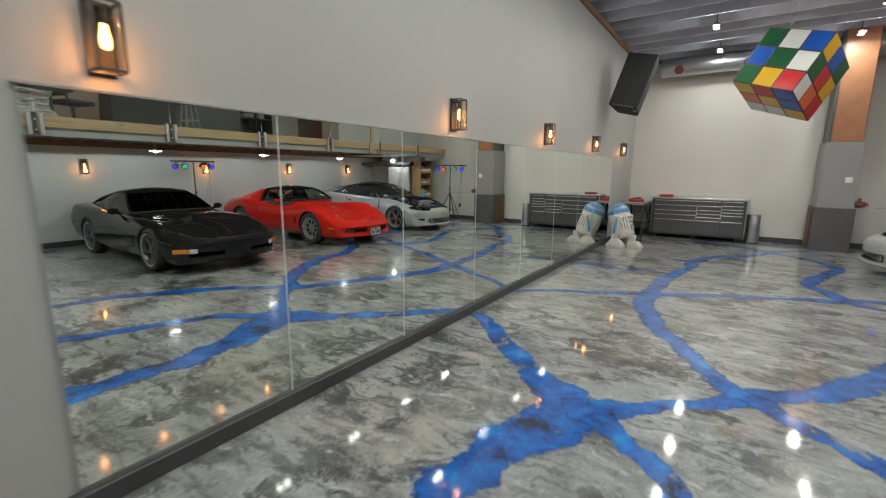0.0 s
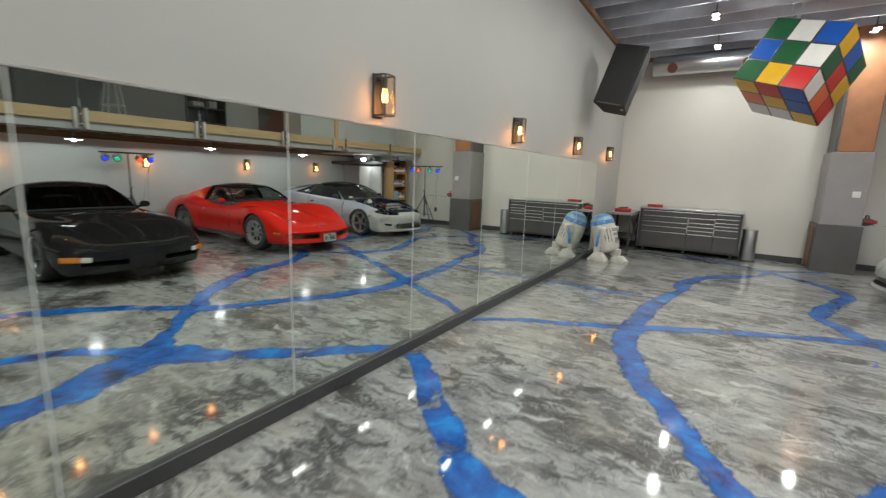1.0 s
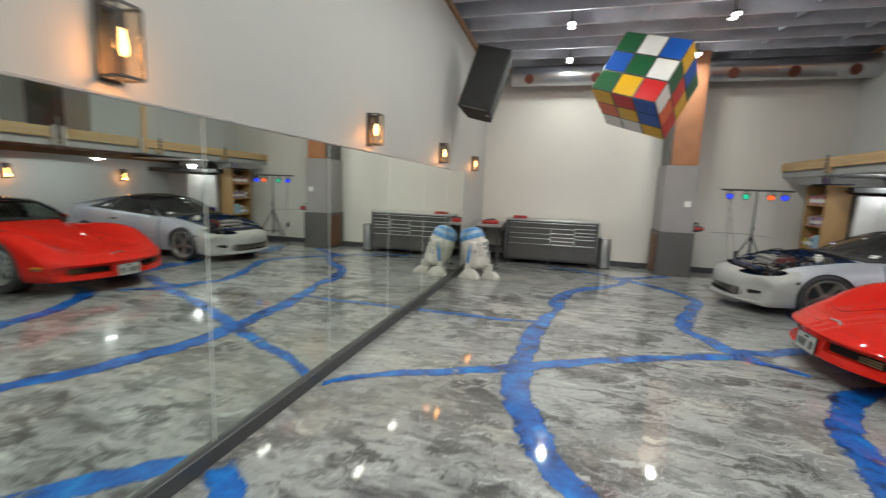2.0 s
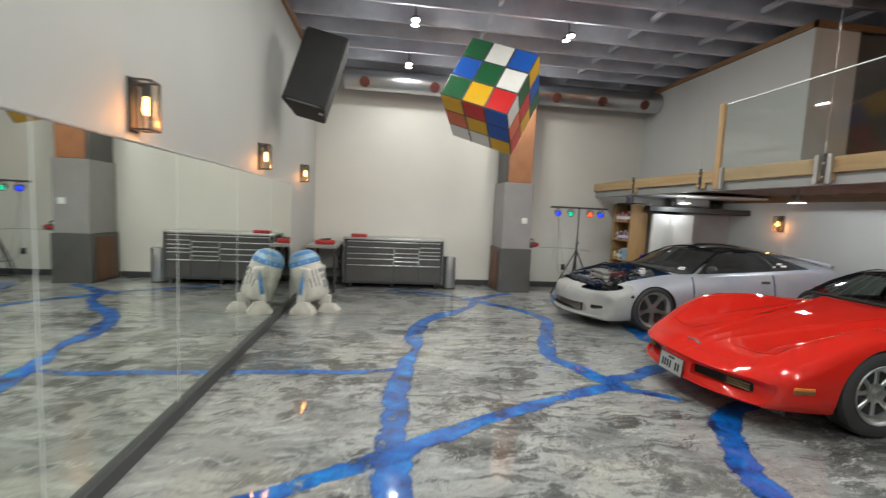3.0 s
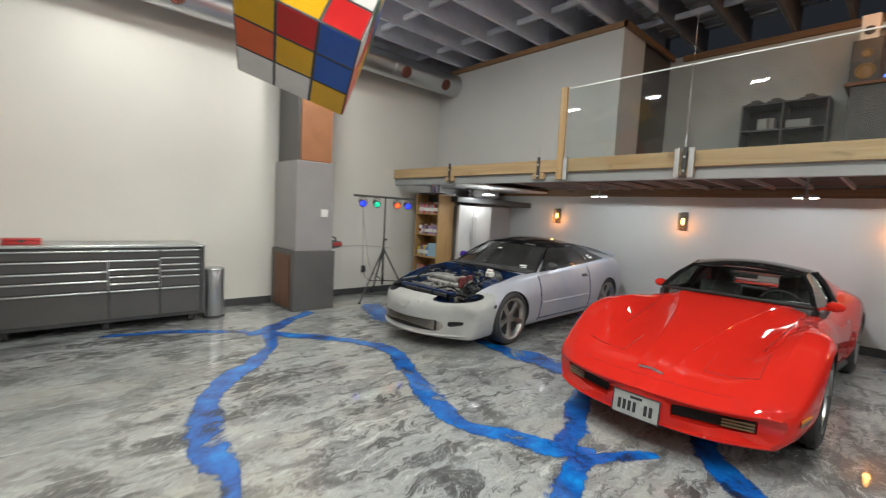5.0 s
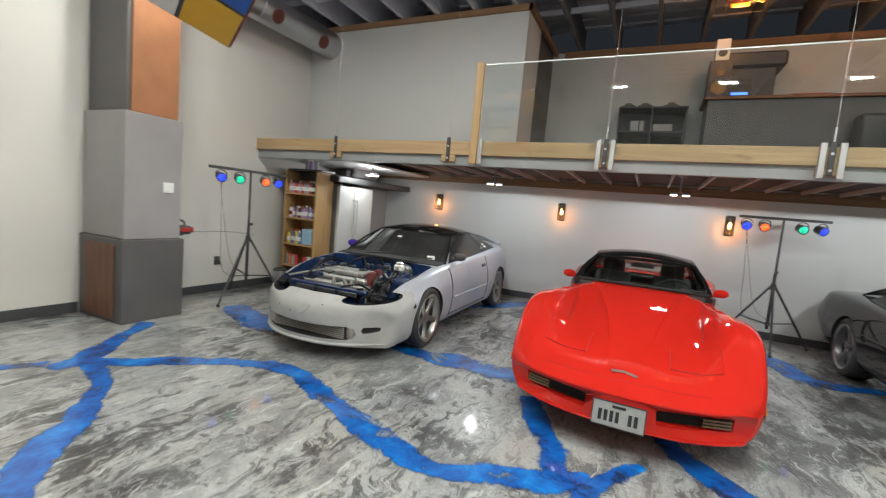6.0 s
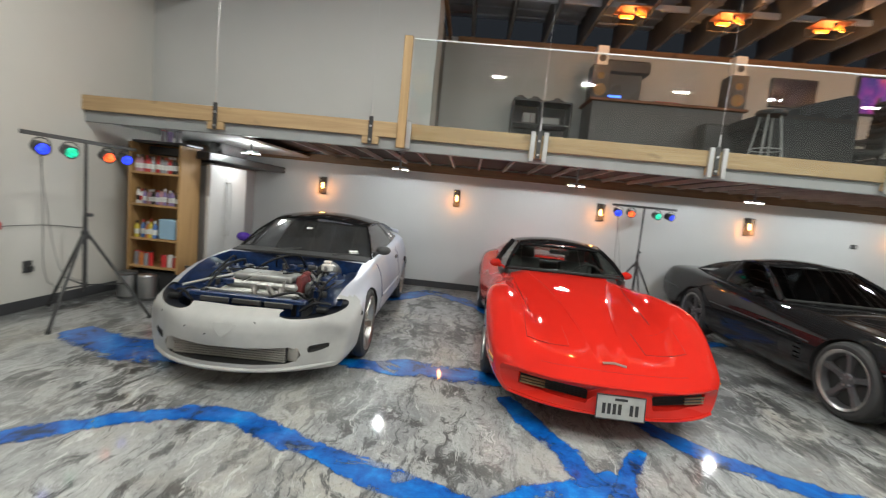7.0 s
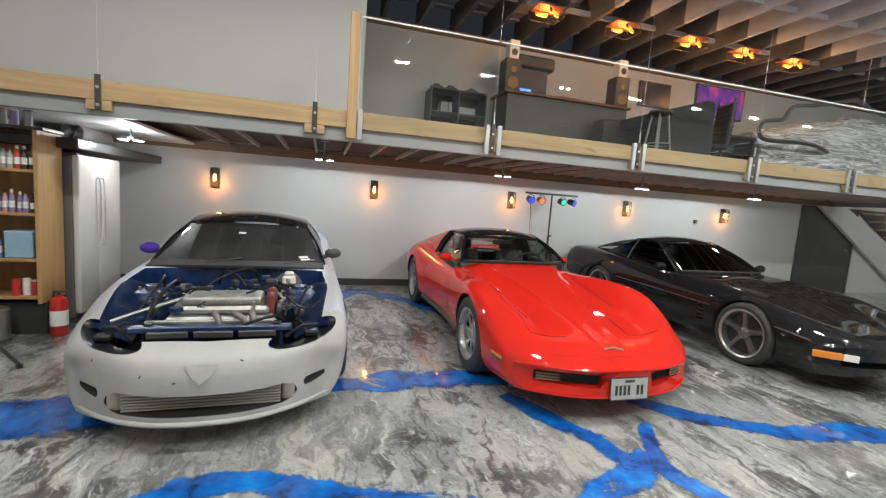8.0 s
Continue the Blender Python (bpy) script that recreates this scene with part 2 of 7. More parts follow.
M = {
    "floor": epoxy("resin_floor"),
    "vein": epoxy("resin_floor_blue", True),
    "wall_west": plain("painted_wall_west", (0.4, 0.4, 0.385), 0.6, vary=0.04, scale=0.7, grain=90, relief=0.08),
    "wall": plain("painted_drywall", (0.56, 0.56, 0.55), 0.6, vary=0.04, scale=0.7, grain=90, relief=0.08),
    "wall_warm": plain("painted_wall_cream", (0.63, 0.605, 0.565), 0.62, vary=0.04, scale=0.7, grain=90, relief=0.08),
    "wall_loft": plain("painted_wall_grey", (0.52, 0.52, 0.51), 0.6, vary=0.04, scale=0.7, grain=90, relief=0.08),
    "soffit": plain("white_soffit", (0.78, 0.78, 0.76), 0.6, vary=0.03),
    "ceiling": plain("dark_ceiling_paint", (0.5, 0.52, 0.57), 0.6, vary=0.25, scale=1.2, grain=30, relief=0.2),
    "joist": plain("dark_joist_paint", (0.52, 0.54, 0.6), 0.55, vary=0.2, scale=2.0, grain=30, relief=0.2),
    "joist_loft": plain("dark_loft_joist", (0.135, 0.14, 0.155), 0.7, vary=0.3, scale=2.0, grain=30, relief=0.2),
    "deck_under": timber("dark_deck_underside", (0.1, 0.075, 0.062), (0.055, 0.042, 0.036), "y", rough=0.9),
    "joist_edge": plain("pale_joist_paint", (0.42, 0.37, 0.34), 0.6, vary=0.15),
    "base": plain("dark_baseboard", (0.055, 0.055, 0.06), 0.45),
    "rail": plain("grey_rubber_rail", (0.05, 0.052, 0.055), 0.4, vary=0.15),
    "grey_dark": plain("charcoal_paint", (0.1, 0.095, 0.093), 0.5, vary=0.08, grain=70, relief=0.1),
    "grey_mid": plain("mid_grey_paint", (0.305, 0.288, 0.29), 0.5, vary=0.06, grain=70, relief=0.1),
    "copper": plain("copper_brown_paint", (0.36, 0.155, 0.075), 0.45, vary=0.12, scale=4, grain=60),
    "brown_door": timber("brown_door_timber", (0.2, 0.09, 0.05), (0.1, 0.045, 0.025), "z"),
    "pine": timber("pine_fascia", (0.47, 0.33, 0.175), (0.33, 0.21, 0.105), "y"),
    "pine_z": timber("pine_post", (0.48, 0.32, 0.15), (0.33, 0.2, 0.09), "z"),
    "pine_shelf": timber("pine_shelf", (0.45, 0.27, 0.11), (0.3, 0.17, 0.07), "z"),
    "trim_wood": timber("top_plate_timber", (0.27, 0.15, 0.07), (0.16, 0.085, 0.045), "y"),
    "steel_grey": plain("grey_steel_paint", (0.27, 0.28, 0.28), 0.45, vary=0.08),
    "mirror": None,
    "chrome": brushed("chrome", (0.85, 0.86, 0.87), 0.06),
    "steel": brushed("brushed_steel", (0.62, 0.63, 0.64), 0.28),
    "galv": brushed("galvanised_duct", (0.62, 0.63, 0.65), 0.25, "x"),
    "black_metal": plain("black_metal", (0.045, 0.045, 0.046), 0.4, vary=0.2),
    "black_plastic": plain("black_plastic", (0.055, 0.055, 0.057), 0.45, vary=0.2),
    "black_matt": plain("black_matt", (0.03, 0.03, 0.031), 0.8, vary=0.2),
    "rubber": plain("tyre_rubber", (0.035, 0.035, 0.036), 0.65, vary=0.2, grain=80, relief=0.2),
    "white_plastic": plain("white_plastic", (0.78, 0.78, 0.76), 0.4, vary=0.05),
    "rail_glass": glass("railing_glass", (0.93, 0.95, 0.94), 1.5),
    "glass_edge": plain("polished_glass_edge", (0.7, 0.74, 0.72), 0.2, vary=0.05),
    "led": glow("led_disc", (1.0, 0.98, 0.94), 25.0),
    "bulb": glow("amber_filament", (1.0, 0.5, 0.16), 13.0),
    "amber_glow": glow("amber_tube", (1.0, 0.4, 0.07), 9.0),
    "amber_shade": glow("amber_tube_glass", (1.0, 0.22, 0.015), 1.7),
}
_m, _nt, _b = blank("mirror_glass")
_b.inputs["Base Color"].default_value = (0.85, 0.9, 0.85, 1)
_b.inputs["Metallic"].default_value = 1.0
_b.inputs["Roughness"].default_value = 0.0
M["mirror"] = _m
# ---- building tools ----
def to_mesh(name, bm, mats, smooth=35):
    bm.normal_update()
    if smooth:
        for f in bm.faces:
            f.smooth = True
        for e in bm.edges:
            if len(e.link_faces) == 2 and e.calc_face_angle(0) > radians(smooth):
                e.smooth = False
    me = bpy.data.meshes.new(name)
    bm.to_mesh(me)
    bm.free()
    for m in mats if isinstance(mats, (list, tuple)) else [mats]:
        me.materials.append(m)
    return me


def part(name, bm, material, parent=None, label="", smooth=35):
    """Link a bmesh as one mesh object under a thing or a part."""
    ob = new(name, bm if isinstance(bm, bpy.types.Mesh) else to_mesh(name, bm, material, smooth))
    ob.parent = parent
    if label:
        tagged(ob, label)
    return ob


def thing(name, label, category, m=None, group="", kind=""):
    ob = new(name)
    ob.empty_display_size = 0.2
    ob.matrix_world = m or Matrix()
    return tagged(ob, label, category, group, kind)


def solid(name, bm, material, label, category, m=None, group="", kind="", smooth=35):
    ob = part(name, bm, material, None, "", smooth)
    ob.matrix_world = m or Matrix()
    return tagged(ob, label, category, group, kind)


def box(bm, x0, x1, y0, y1, z0, z1, bevel=0.0, mat=0, m=None, seg=1):
    vs = [bm.verts.new((x, y, z)) for x in (x0, x1) for y in (y0, y1) for z in (z0, z1)]
    fs = [bm.faces.new([vs[i] for i in q]) for q in ((0, 1, 3, 2), (4, 6, 7, 5), (0, 4, 5, 1), (2, 3, 7, 6), (0, 2, 6, 4), (1, 5, 7, 3))]
    for f in fs:
        f.material_index = mat
    if bevel:
        r = bmesh.ops.bevel(bm, geom=list({e for f in fs for e in f.edges}), offset=bevel, segments=seg, affect="EDGES", profile=0.5, material=mat)
        vs = list({v for f in r["faces"] for v in f.verts} | {v for v in vs if v.is_valid})
    if m is not None:
        bmesh.ops.transform(bm, matrix=m, verts=[v for v in vs if v.is_valid])
    return bm


def ring(bm, centre, u, v, r, seg):
    return [bm.verts.new(centre + (u * math.cos(2 * math.pi * i / seg) + v * math.sin(2 * math.pi * i / seg)) * r) for i in range(seg)]


def skin(bm, rings, mat=0, cap0=True, cap1=True, closed=True):
    for a, b in zip(rings, rings[1:]):
        n = len(a)
        for i in range(n if closed else n - 1):
            j = (i + 1) % n
            bm.faces.new((a[i], a[j], b[j], b[i])).material_index = mat
    if cap0:
        bm.faces.new(rings[0][::-1]).material_index = mat
    if cap1:
        bm.faces.new(rings[-1]).material_index = mat


def rod(bm, p0, p1, r0, r1=None, seg=12, mat=0):
    p0, p1 = Vector(p0), Vector(p1)
    d = (p1 - p0).normalized()
    u = d.orthogonal().normalized()
    v = d.cross(u)
    skin(bm, [ring(bm, p0, u, v, r0, seg), ring(bm, p1, u, v, r0 if r1 is None else r1, seg)], mat)
    return bm


def pipe(bm, pts, r, seg=8, mat=0, smooth=4):
    """A tube through the points, on a smooth curve."""
    pts = [Vector(p) for p in pts]
    line = spline(pts, smooth) if smooth > 1 and len(pts) > 2 else pts
    rings, u = [], None
    for i, p in enumerate(line):
        d = (line[min(i + 1, len(line) - 1)] - line[max(i - 1, 0)]).normalized()
        u = d.orthogonal().normalized() if u is None else (u - d * u.dot(d)).normalized()
        rings.append(ring(bm, p, u, d.cross(u), r, seg))
    skin(bm, rings, mat)
    return bm


def spline(pts, n):
    """Catmull-Rom through a list of vectors, n steps a span."""
    out = []
    for i in range(len(pts) - 1):
        a, b = pts[max(i - 1, 0)], pts[i]
        c, d = pts[i + 1], pts[min(i + 2, len(pts) - 1)]
        for k in range(n):
            t = k / n
            out.append(0.5 * ((2 * b) + (c - a) * t + (2 * a - 5 * b + 4 * c - d) * t * t + (3 * b - a - 3 * c + d) * t ** 3))
    return out + [pts[-1].copy()]


def lathe(bm, profile, seg=32, mat=0, m=None, closed=False):
    """Turn a profile of (radius, height) round z."""
    m = m or Matrix()
    rings = []
    for r, z in profile:
        rings.append([bm.verts.new(m @ Vector((r * math.cos(2 * math.pi * i / seg), r * math.sin(2 * math.pi * i / seg), z))) for i in range(seg)])
    skin(bm, rings + ([rings[0]] if closed else []), mat, not closed and profile[0][0] > 1e-4, not closed and profile[-1][0] > 1e-4)
    return bm


def patch(bm, p00, p10, p11, p01, bulge=(0, 0, 0), nu=10, nv=8, thick=0.005, mat=0, edge_bulge=None):
    """A curved sheet between four corners (u along the first edge, v up to the last), with thickness."""
    p00, p10, p11, p01, bulge = map(Vector, (p00, p10, p11, p01, bulge))
    grid = []
    for j in range(nv + 1):
        v = j / nv
        row = []
        for i in range(nu + 1):
            u = i / nu
            p = (p00 * (1 - u) + p10 * u) * (1 - v) + (p01 * (1 - u) + p11 * u) * v
            k = 4 * u * (1 - u)
            p = p + bulge * k
            if edge_bulge:
                p = p + Vector(edge_bulge) * (4 * v * (1 - v))
            row.append(p)
        grid.append(row)
    n = (p10 - p00).cross(p01 - p00).normalized() * thick
    top = [[bm.verts.new(p + n * 0.5) for p in row] for row in grid]
    bot = [[bm.verts.new(p - n * 0.5) for p in row] for row in grid]
    for j in range(nv):
        for i in range(nu):
            bm.faces.new((top[j][i], top[j][i + 1], top[j + 1][i + 1], top[j + 1][i])).material_index = mat
            bm.faces.new((bot[j][i], bot[j + 1][i], bot[j + 1][i + 1], bot[j][i + 1])).material_index = mat
    rim_t = top[0] + [r[-1] for r in top[1:]] + top[-1][-2::-1] + [r[0] for r in top[-2:0:-1]]
    rim_b = bot[0] + [r[-1] for r in bot[1:]] + bot[-1][-2::-1] + [r[0] for r in bot[-2:0:-1]]
    for i in range(len(rim_t)):
        j = (i + 1) % len(rim_t)
        bm.faces.new((rim_t[i], rim_b[i], rim_b[j], rim_t[j])).material_index = mat
    return bm


def carve(me, cutters):
    """Cut the solids in the cutter meshes out of a mesh, one after another."""
    ob = new("blank", me)
    for cut in cutters:
        tool = new("tool", cut)
        mod = ob.modifiers.new("cut", "BOOLEAN")
        mod.operation, mod.solver, mod.object = "DIFFERENCE", "EXACT", tool
        mod.material_mode, mod.use_self = "TRANSFER", True
        bpy.context.view_layer.update()
        fresh = bpy.data.meshes.new_from_object(ob.evaluated_get(bpy.context.evaluated_depsgraph_get()))
        ob.modifiers.clear()
        ob.data = fresh
        bpy.data.objects.remove(tool)
    me = ob.data
    bpy.data.objects.remove(ob)
    return me


def B():
    return bmesh.new()
# ---- the hall ----
WEST, EAST, NORTH, SOUTH = -2.30, 6.40, 12.15, -5.0
TOP = 4.62             # underside of the roof deck


def slab(name, x0, x1, y0, y1, z0, z1, material, label, category, bevel=0.0):
    return solid(name, box(B(), x0, x1, y0, y1, z0, z1, bevel), material, label, category, kind="structure")


slab("floor", WEST - 0.2, EAST + 0.2, SOUTH - 0.2, NORTH + 0.2, -0.15, 0.0, M["floor"], "glossy grey marbled resin floor with blue veins", "floor")
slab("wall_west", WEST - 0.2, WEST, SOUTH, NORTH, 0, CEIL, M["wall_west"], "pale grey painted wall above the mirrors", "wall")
slab("wall_north", WEST - 0.2, EAST + 0.2, NORTH, NORTH + 0.2, 0, CEIL, M["wall_warm"], "cream painted end wall behind the tool chest", "wall")
slab("wall_east", EAST, EAST + 0.2, SOUTH, NORTH, 0, CEIL, M["wall"], "pale grey painted wall behind the parked cars", "wall")
slab("wall_south", WEST - 0.2, EAST + 0.2, SOUTH - 0.2, SOUTH, 0, CEIL, M["wall"], "plain painted end wall", "wall")


def build_ceiling():
    bm = B()
    box(bm, WEST - 0.2, EAST + 0.2, SOUTH - 0.2, NORTH + 0.2, TOP, TOP + 0.1, mat=0)
    y = SOUTH + 0.3
    while y < NORTH:
        # joists over the loft get a darker colour than those over the hall
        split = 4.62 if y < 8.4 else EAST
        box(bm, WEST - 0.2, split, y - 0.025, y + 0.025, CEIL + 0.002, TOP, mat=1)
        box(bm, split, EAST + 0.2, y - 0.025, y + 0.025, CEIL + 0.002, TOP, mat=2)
        y += 0.58
    for x in (0.55, 2.75, 3.95, 5.2):
        box(bm, x - 0.022, x + 0.022, SOUTH - 0.2, NORTH + 0.2, CEIL + 0.09, CEIL + 0.16, mat=1)
    # ribs of the roof deck
    x = WEST
    while x < EAST:
        box(bm, x, x + 0.05, SOUTH, NORTH, TOP - 0.03, TOP + 0.01, mat=0)
        x += 0.3
    solid("ceiling", bm, [M["ceiling"], M["joist"], M["joist_loft"]], "dark painted open joist ceiling", "ceiling", kind="structure")


build_ceiling()


def strip(name, x0, x1, y0, y1, z0, z1, material, label, category="trim"):
    slab(name, x0, x1, y0, y1, z0, z1, material, label, category, 0.004)


strip("trim_west", WEST, WEST + 0.05, SOUTH, NORTH, CEIL - 0.09, CEIL, M["trim_wood"], "brown timber plate along the wall top")
strip("trim_north", WEST + 0.06, EAST, NORTH - 0.05, NORTH, CEIL - 0.09, CEIL, M["trim_wood"], "brown timber plate along the wall top")
strip("trim_east", EAST - 0.05, EAST, SOUTH, 8.3, CEIL - 0.09, CEIL, M["trim_wood"], "brown timber plate along the wall top")
strip("baseboard_north", WEST + 0.02, 1.33, NORTH - 0.015, NORTH, 0, 0.11, M["base"], "dark grey vinyl baseboard", "baseboard")
strip("baseboard_north_b", 1.98, EAST, NORTH - 0.015, NORTH, 0, 0.11, M["base"], "dark grey vinyl baseboard", "baseboard")
strip("baseboard_east", EAST - 0.015, EAST, -1.2, NORTH - 0.02, 0, 0.11, M["base"], "dark grey vinyl baseboard", "baseboard")


def build_column():
    c = thing("column", "square column painted charcoal, grey and copper brown", "column", kind="structure")
    part("base_block", box(B(), 1.34, 1.97, 11.36, NORTH, 0, 0.86, 0.006), M["grey_dark"], c, "charcoal painted base")
    part("side_panel", box(B(), 1.322, 1.339, 11.49, 12.0, 0.04, 0.8, 0.004), M["brown_door"], c, "brown timber panel")
    part("middle_block", box(B(), 1.37, 1.945, 11.40, NORTH, 0.862, 2.14, 0.006), M["grey_mid"], c, "mid grey painted shaft")
    bm = box(B(), 1.41, 1.93, 11.48, NORTH, 2.142, CEIL, 0.006)
    part("upper_block", bm, M["grey_dark"], c, "charcoal painted core")
    part("copper_face", box(B(), 1.45, 1.92, 11.452, 11.478, 2.15, CEIL, 0.004), M["copper"], c, "copper brown facing board")


build_column()


# blue veins poured into the floor: centre lines with widths
def vein(points):
    pts = [Vector((x, y, w)) for x, y, w in points]
    line = spline(pts, 10)
    bm = B()
    uv = bm.loops.layers.uv.new("UVMap")
    rows = []
    for i, p in enumerate(line):
        d = line[min(i + 1, len(line) - 1)] - line[max(i - 1, 0)]
        d = Vector((d.x, d.y, 0)).normalized()
        s = Vector((-d.y, d.x, 0))
        end = min(i, len(line) - 1 - i) / 3.0
        row = []
        for k in range(-4, 5):
            e = k / 4
            lean = noise.noise(Vector((p.x * 2.3, p.y * 2.3, 7.1)))
            swell = 1.0 + 0.32 * noise.noise(Vector((p.x * 3.1, p.y * 3.1, 1.7 + e)))
            h = max(p.z, 0.03) * 0.8 * swell
            q = Vector((p.x, p.y, VEIN_Z)) + s * (h * e + 0.05 * lean)
            q.x = max(q.x, WEST + 0.06)
            row.append((bm.verts.new(q), min(1 - abs(e), end)))
        rows.append(row)
    for a, b in zip(rows, rows[1:]):
        for k in range(8):
            quad = (a[k], a[k + 1], b[k + 1], b[k])
            f = bm.faces.new([q[0] for q in quad])
            for loop, q in zip(f.loops, quad):
                loop[uv].uv = (q[1], 0)
    bmesh.ops.recalc_face_normals(bm, faces=bm.faces)
    if sum(f.normal.z for f in bm.faces) < 0:
        bmesh.ops.reverse_faces(bm, faces=bm.faces)
    solid("floor_vein", bm, M["vein"], "ragged blue resin vein poured into the grey floor", "floor vein", group="blue floor veins", kind="structure", smooth=0)


VEINS = [
    [(-2.24, 3.98, .13), (-1.52, 3.30, .13), (-1.11, 2.93, .17), (-0.74, 2.58, .30), (-0.92, 2.05, .26), (-1.02, 1.55, .24), (-0.95, 1.0, .2), (-0.9, .4, .16)],
    [(-0.8, 2.6, .2), (-0.42, 2.83, .16), (-0.17, 3.08, .07), (0.24, 3.46, .17), (0.64, 3.83, .15), (1.09, 4.41, .2), (1.32, 4.95, .22), (1.46, 5.55, .19), (1.66, 5.97, .17), (1.95, 6.3, .14), (2.4, 6.5, .12)],
    [(-0.62, 2.62, .16), (-.4, 2.47, .14), (-0.23, 2.34, .12), (-0.05, 2.05, .12), (.35, 1.08, .12), (.6, .4, .1)],
    [(0.24, 3.44, .16), (-0.09, 3.88, .14), (-0.40, 4.42, .14), (-0.70, 5.1, .16), (-0.78, 5.95, .15), (-0.7, 7.0, .19), (-0.52, 7.8, .13), (-0.45, 8.6, .17), (-0.1, 9.35, .14), (0.4, 9.85, .12), (0.62, 10.3, .1), (0.72, 10.62, .1)],
    [(.45, 10.6, .08), (.72, 10.66, .12), (.98, 10.87, .13), (1.25, 11.07, .13), (1.58, 11.27, .12)],
    [(0.2, 3.46, .14), (.44, 3.26, .14), (.8, 2.94, .13), (1.36, 2.15, .13), (1.66, 1.41, .13), (1.8, .6, .12)],
    [(-2.24, 5.0, .07), (-1.76, 5.35, .08), (-.87, 5.8, .12), (0.02, 6.34, .1), (.6, 6.6, .12), (1.0, 6.76, .13), (1.45, 6.95, .14)],
    [(-2.24, 7.24, .07), (-1.4, 7.23, .07), (-.6, 7.3, .08)],
    [(-.8, 11.3, .06), (-.1, 11.1, .09), (.6, 10.63, .1), (1.1, 10.05, .12), (1.45, 9.6, .13), (1.55, 9.2, .14), (1.36, 8.75, .13), (1.1, 8.2, .15), (0.99, 7.7, .12), (1.12, 7.35, .13), (1.27, 7.0, .2), (1.4, 6.8, .16)],
    [(1.25, 6.98, .2), (1.6, 7.09, .16), (1.93, 7.28, .13), (2.3, 7.42, .1)],
    [(1.2, 6.85, .12), (1.55, 6.66, .12), (1.72, 6.55, .05)],
    [(2.62, 9.1, .1), (2.6, 8.55, .2), (2.62, 8.05, .24), (2.6, 7.55, .22), (2.5, 7.1, .12)],
    [(4.9, 9.0, .14), (5.35, 8.72, .2), (5.9, 8.25, .25), (5.35, 7.65, .2), (4.85, 7.3, .2), (4.5, 7.0, .1)],
    [(5.7, 5.6, .12), (5.2, 5.2, .2), (4.55, 5.0, .22), (4.65, 4.3, .14)],
    [(2.62, 11.3, .15), (2.45, 10.9, .3), (2.35, 10.25, .34), (2.25, 9.7, .2)],
]
for i, points in enumerate(VEINS):
    VEIN_Z = 0.0012 + 0.0003 * i
    vein(points)


# ---- mirrors along the west wall ----
MIRROR_TOP, MIRROR_Y = 1.84, (0.5, 1.62, 2.78, 4.0, 5.22, 6.43, 7.62, 8.8, 9.93)


def build_mirror():
    t = thing("wall_mirror", "row of large frameless mirror panels with a dark floor rail", "mirror", kind="structure")
    for a, b in zip(MIRROR_Y, MIRROR_Y[1:]):
        part("mirror_panel", box(B(), WEST + 0.002, WEST + 0.02, a + 0.0025, b - 0.0025, 0.1, MIRROR_TOP, 0.0012), M["mirror"], t)
        part("joint", box(B(), WEST + 0.001, WEST + 0.0215, b - 0.0025, b + 0.0025, 0.1, MIRROR_TOP), M["glass_edge"], t)
    part("floor_rail", box(B(), WEST + 0.001, WEST + 0.055, 0.42, NORTH - 0.02, 0.0, 0.1, 0.006), M["rail"], t, "dark grey floor rail")
    part("top_trim", box(B(), WEST + 0.001, WEST + 0.024, 0.49, 9.94, MIRROR_TOP, MIRROR_TOP + 0.012, 0.002), M["steel"], t, "thin bright top channel")


build_mirror()

# ---- the loft ----
LOFT_X, LOFT_Z0, LOFT_Z1 = 3.60, 1.98, 2.26
RAIL_Y = [10.64, 8.95, 7.19, 5.40, 3.68, 1.93, 0.2, -1.55]
POST_Y, RAIL_TOP = 8.62, 3.1
LOFT_END = -2.2


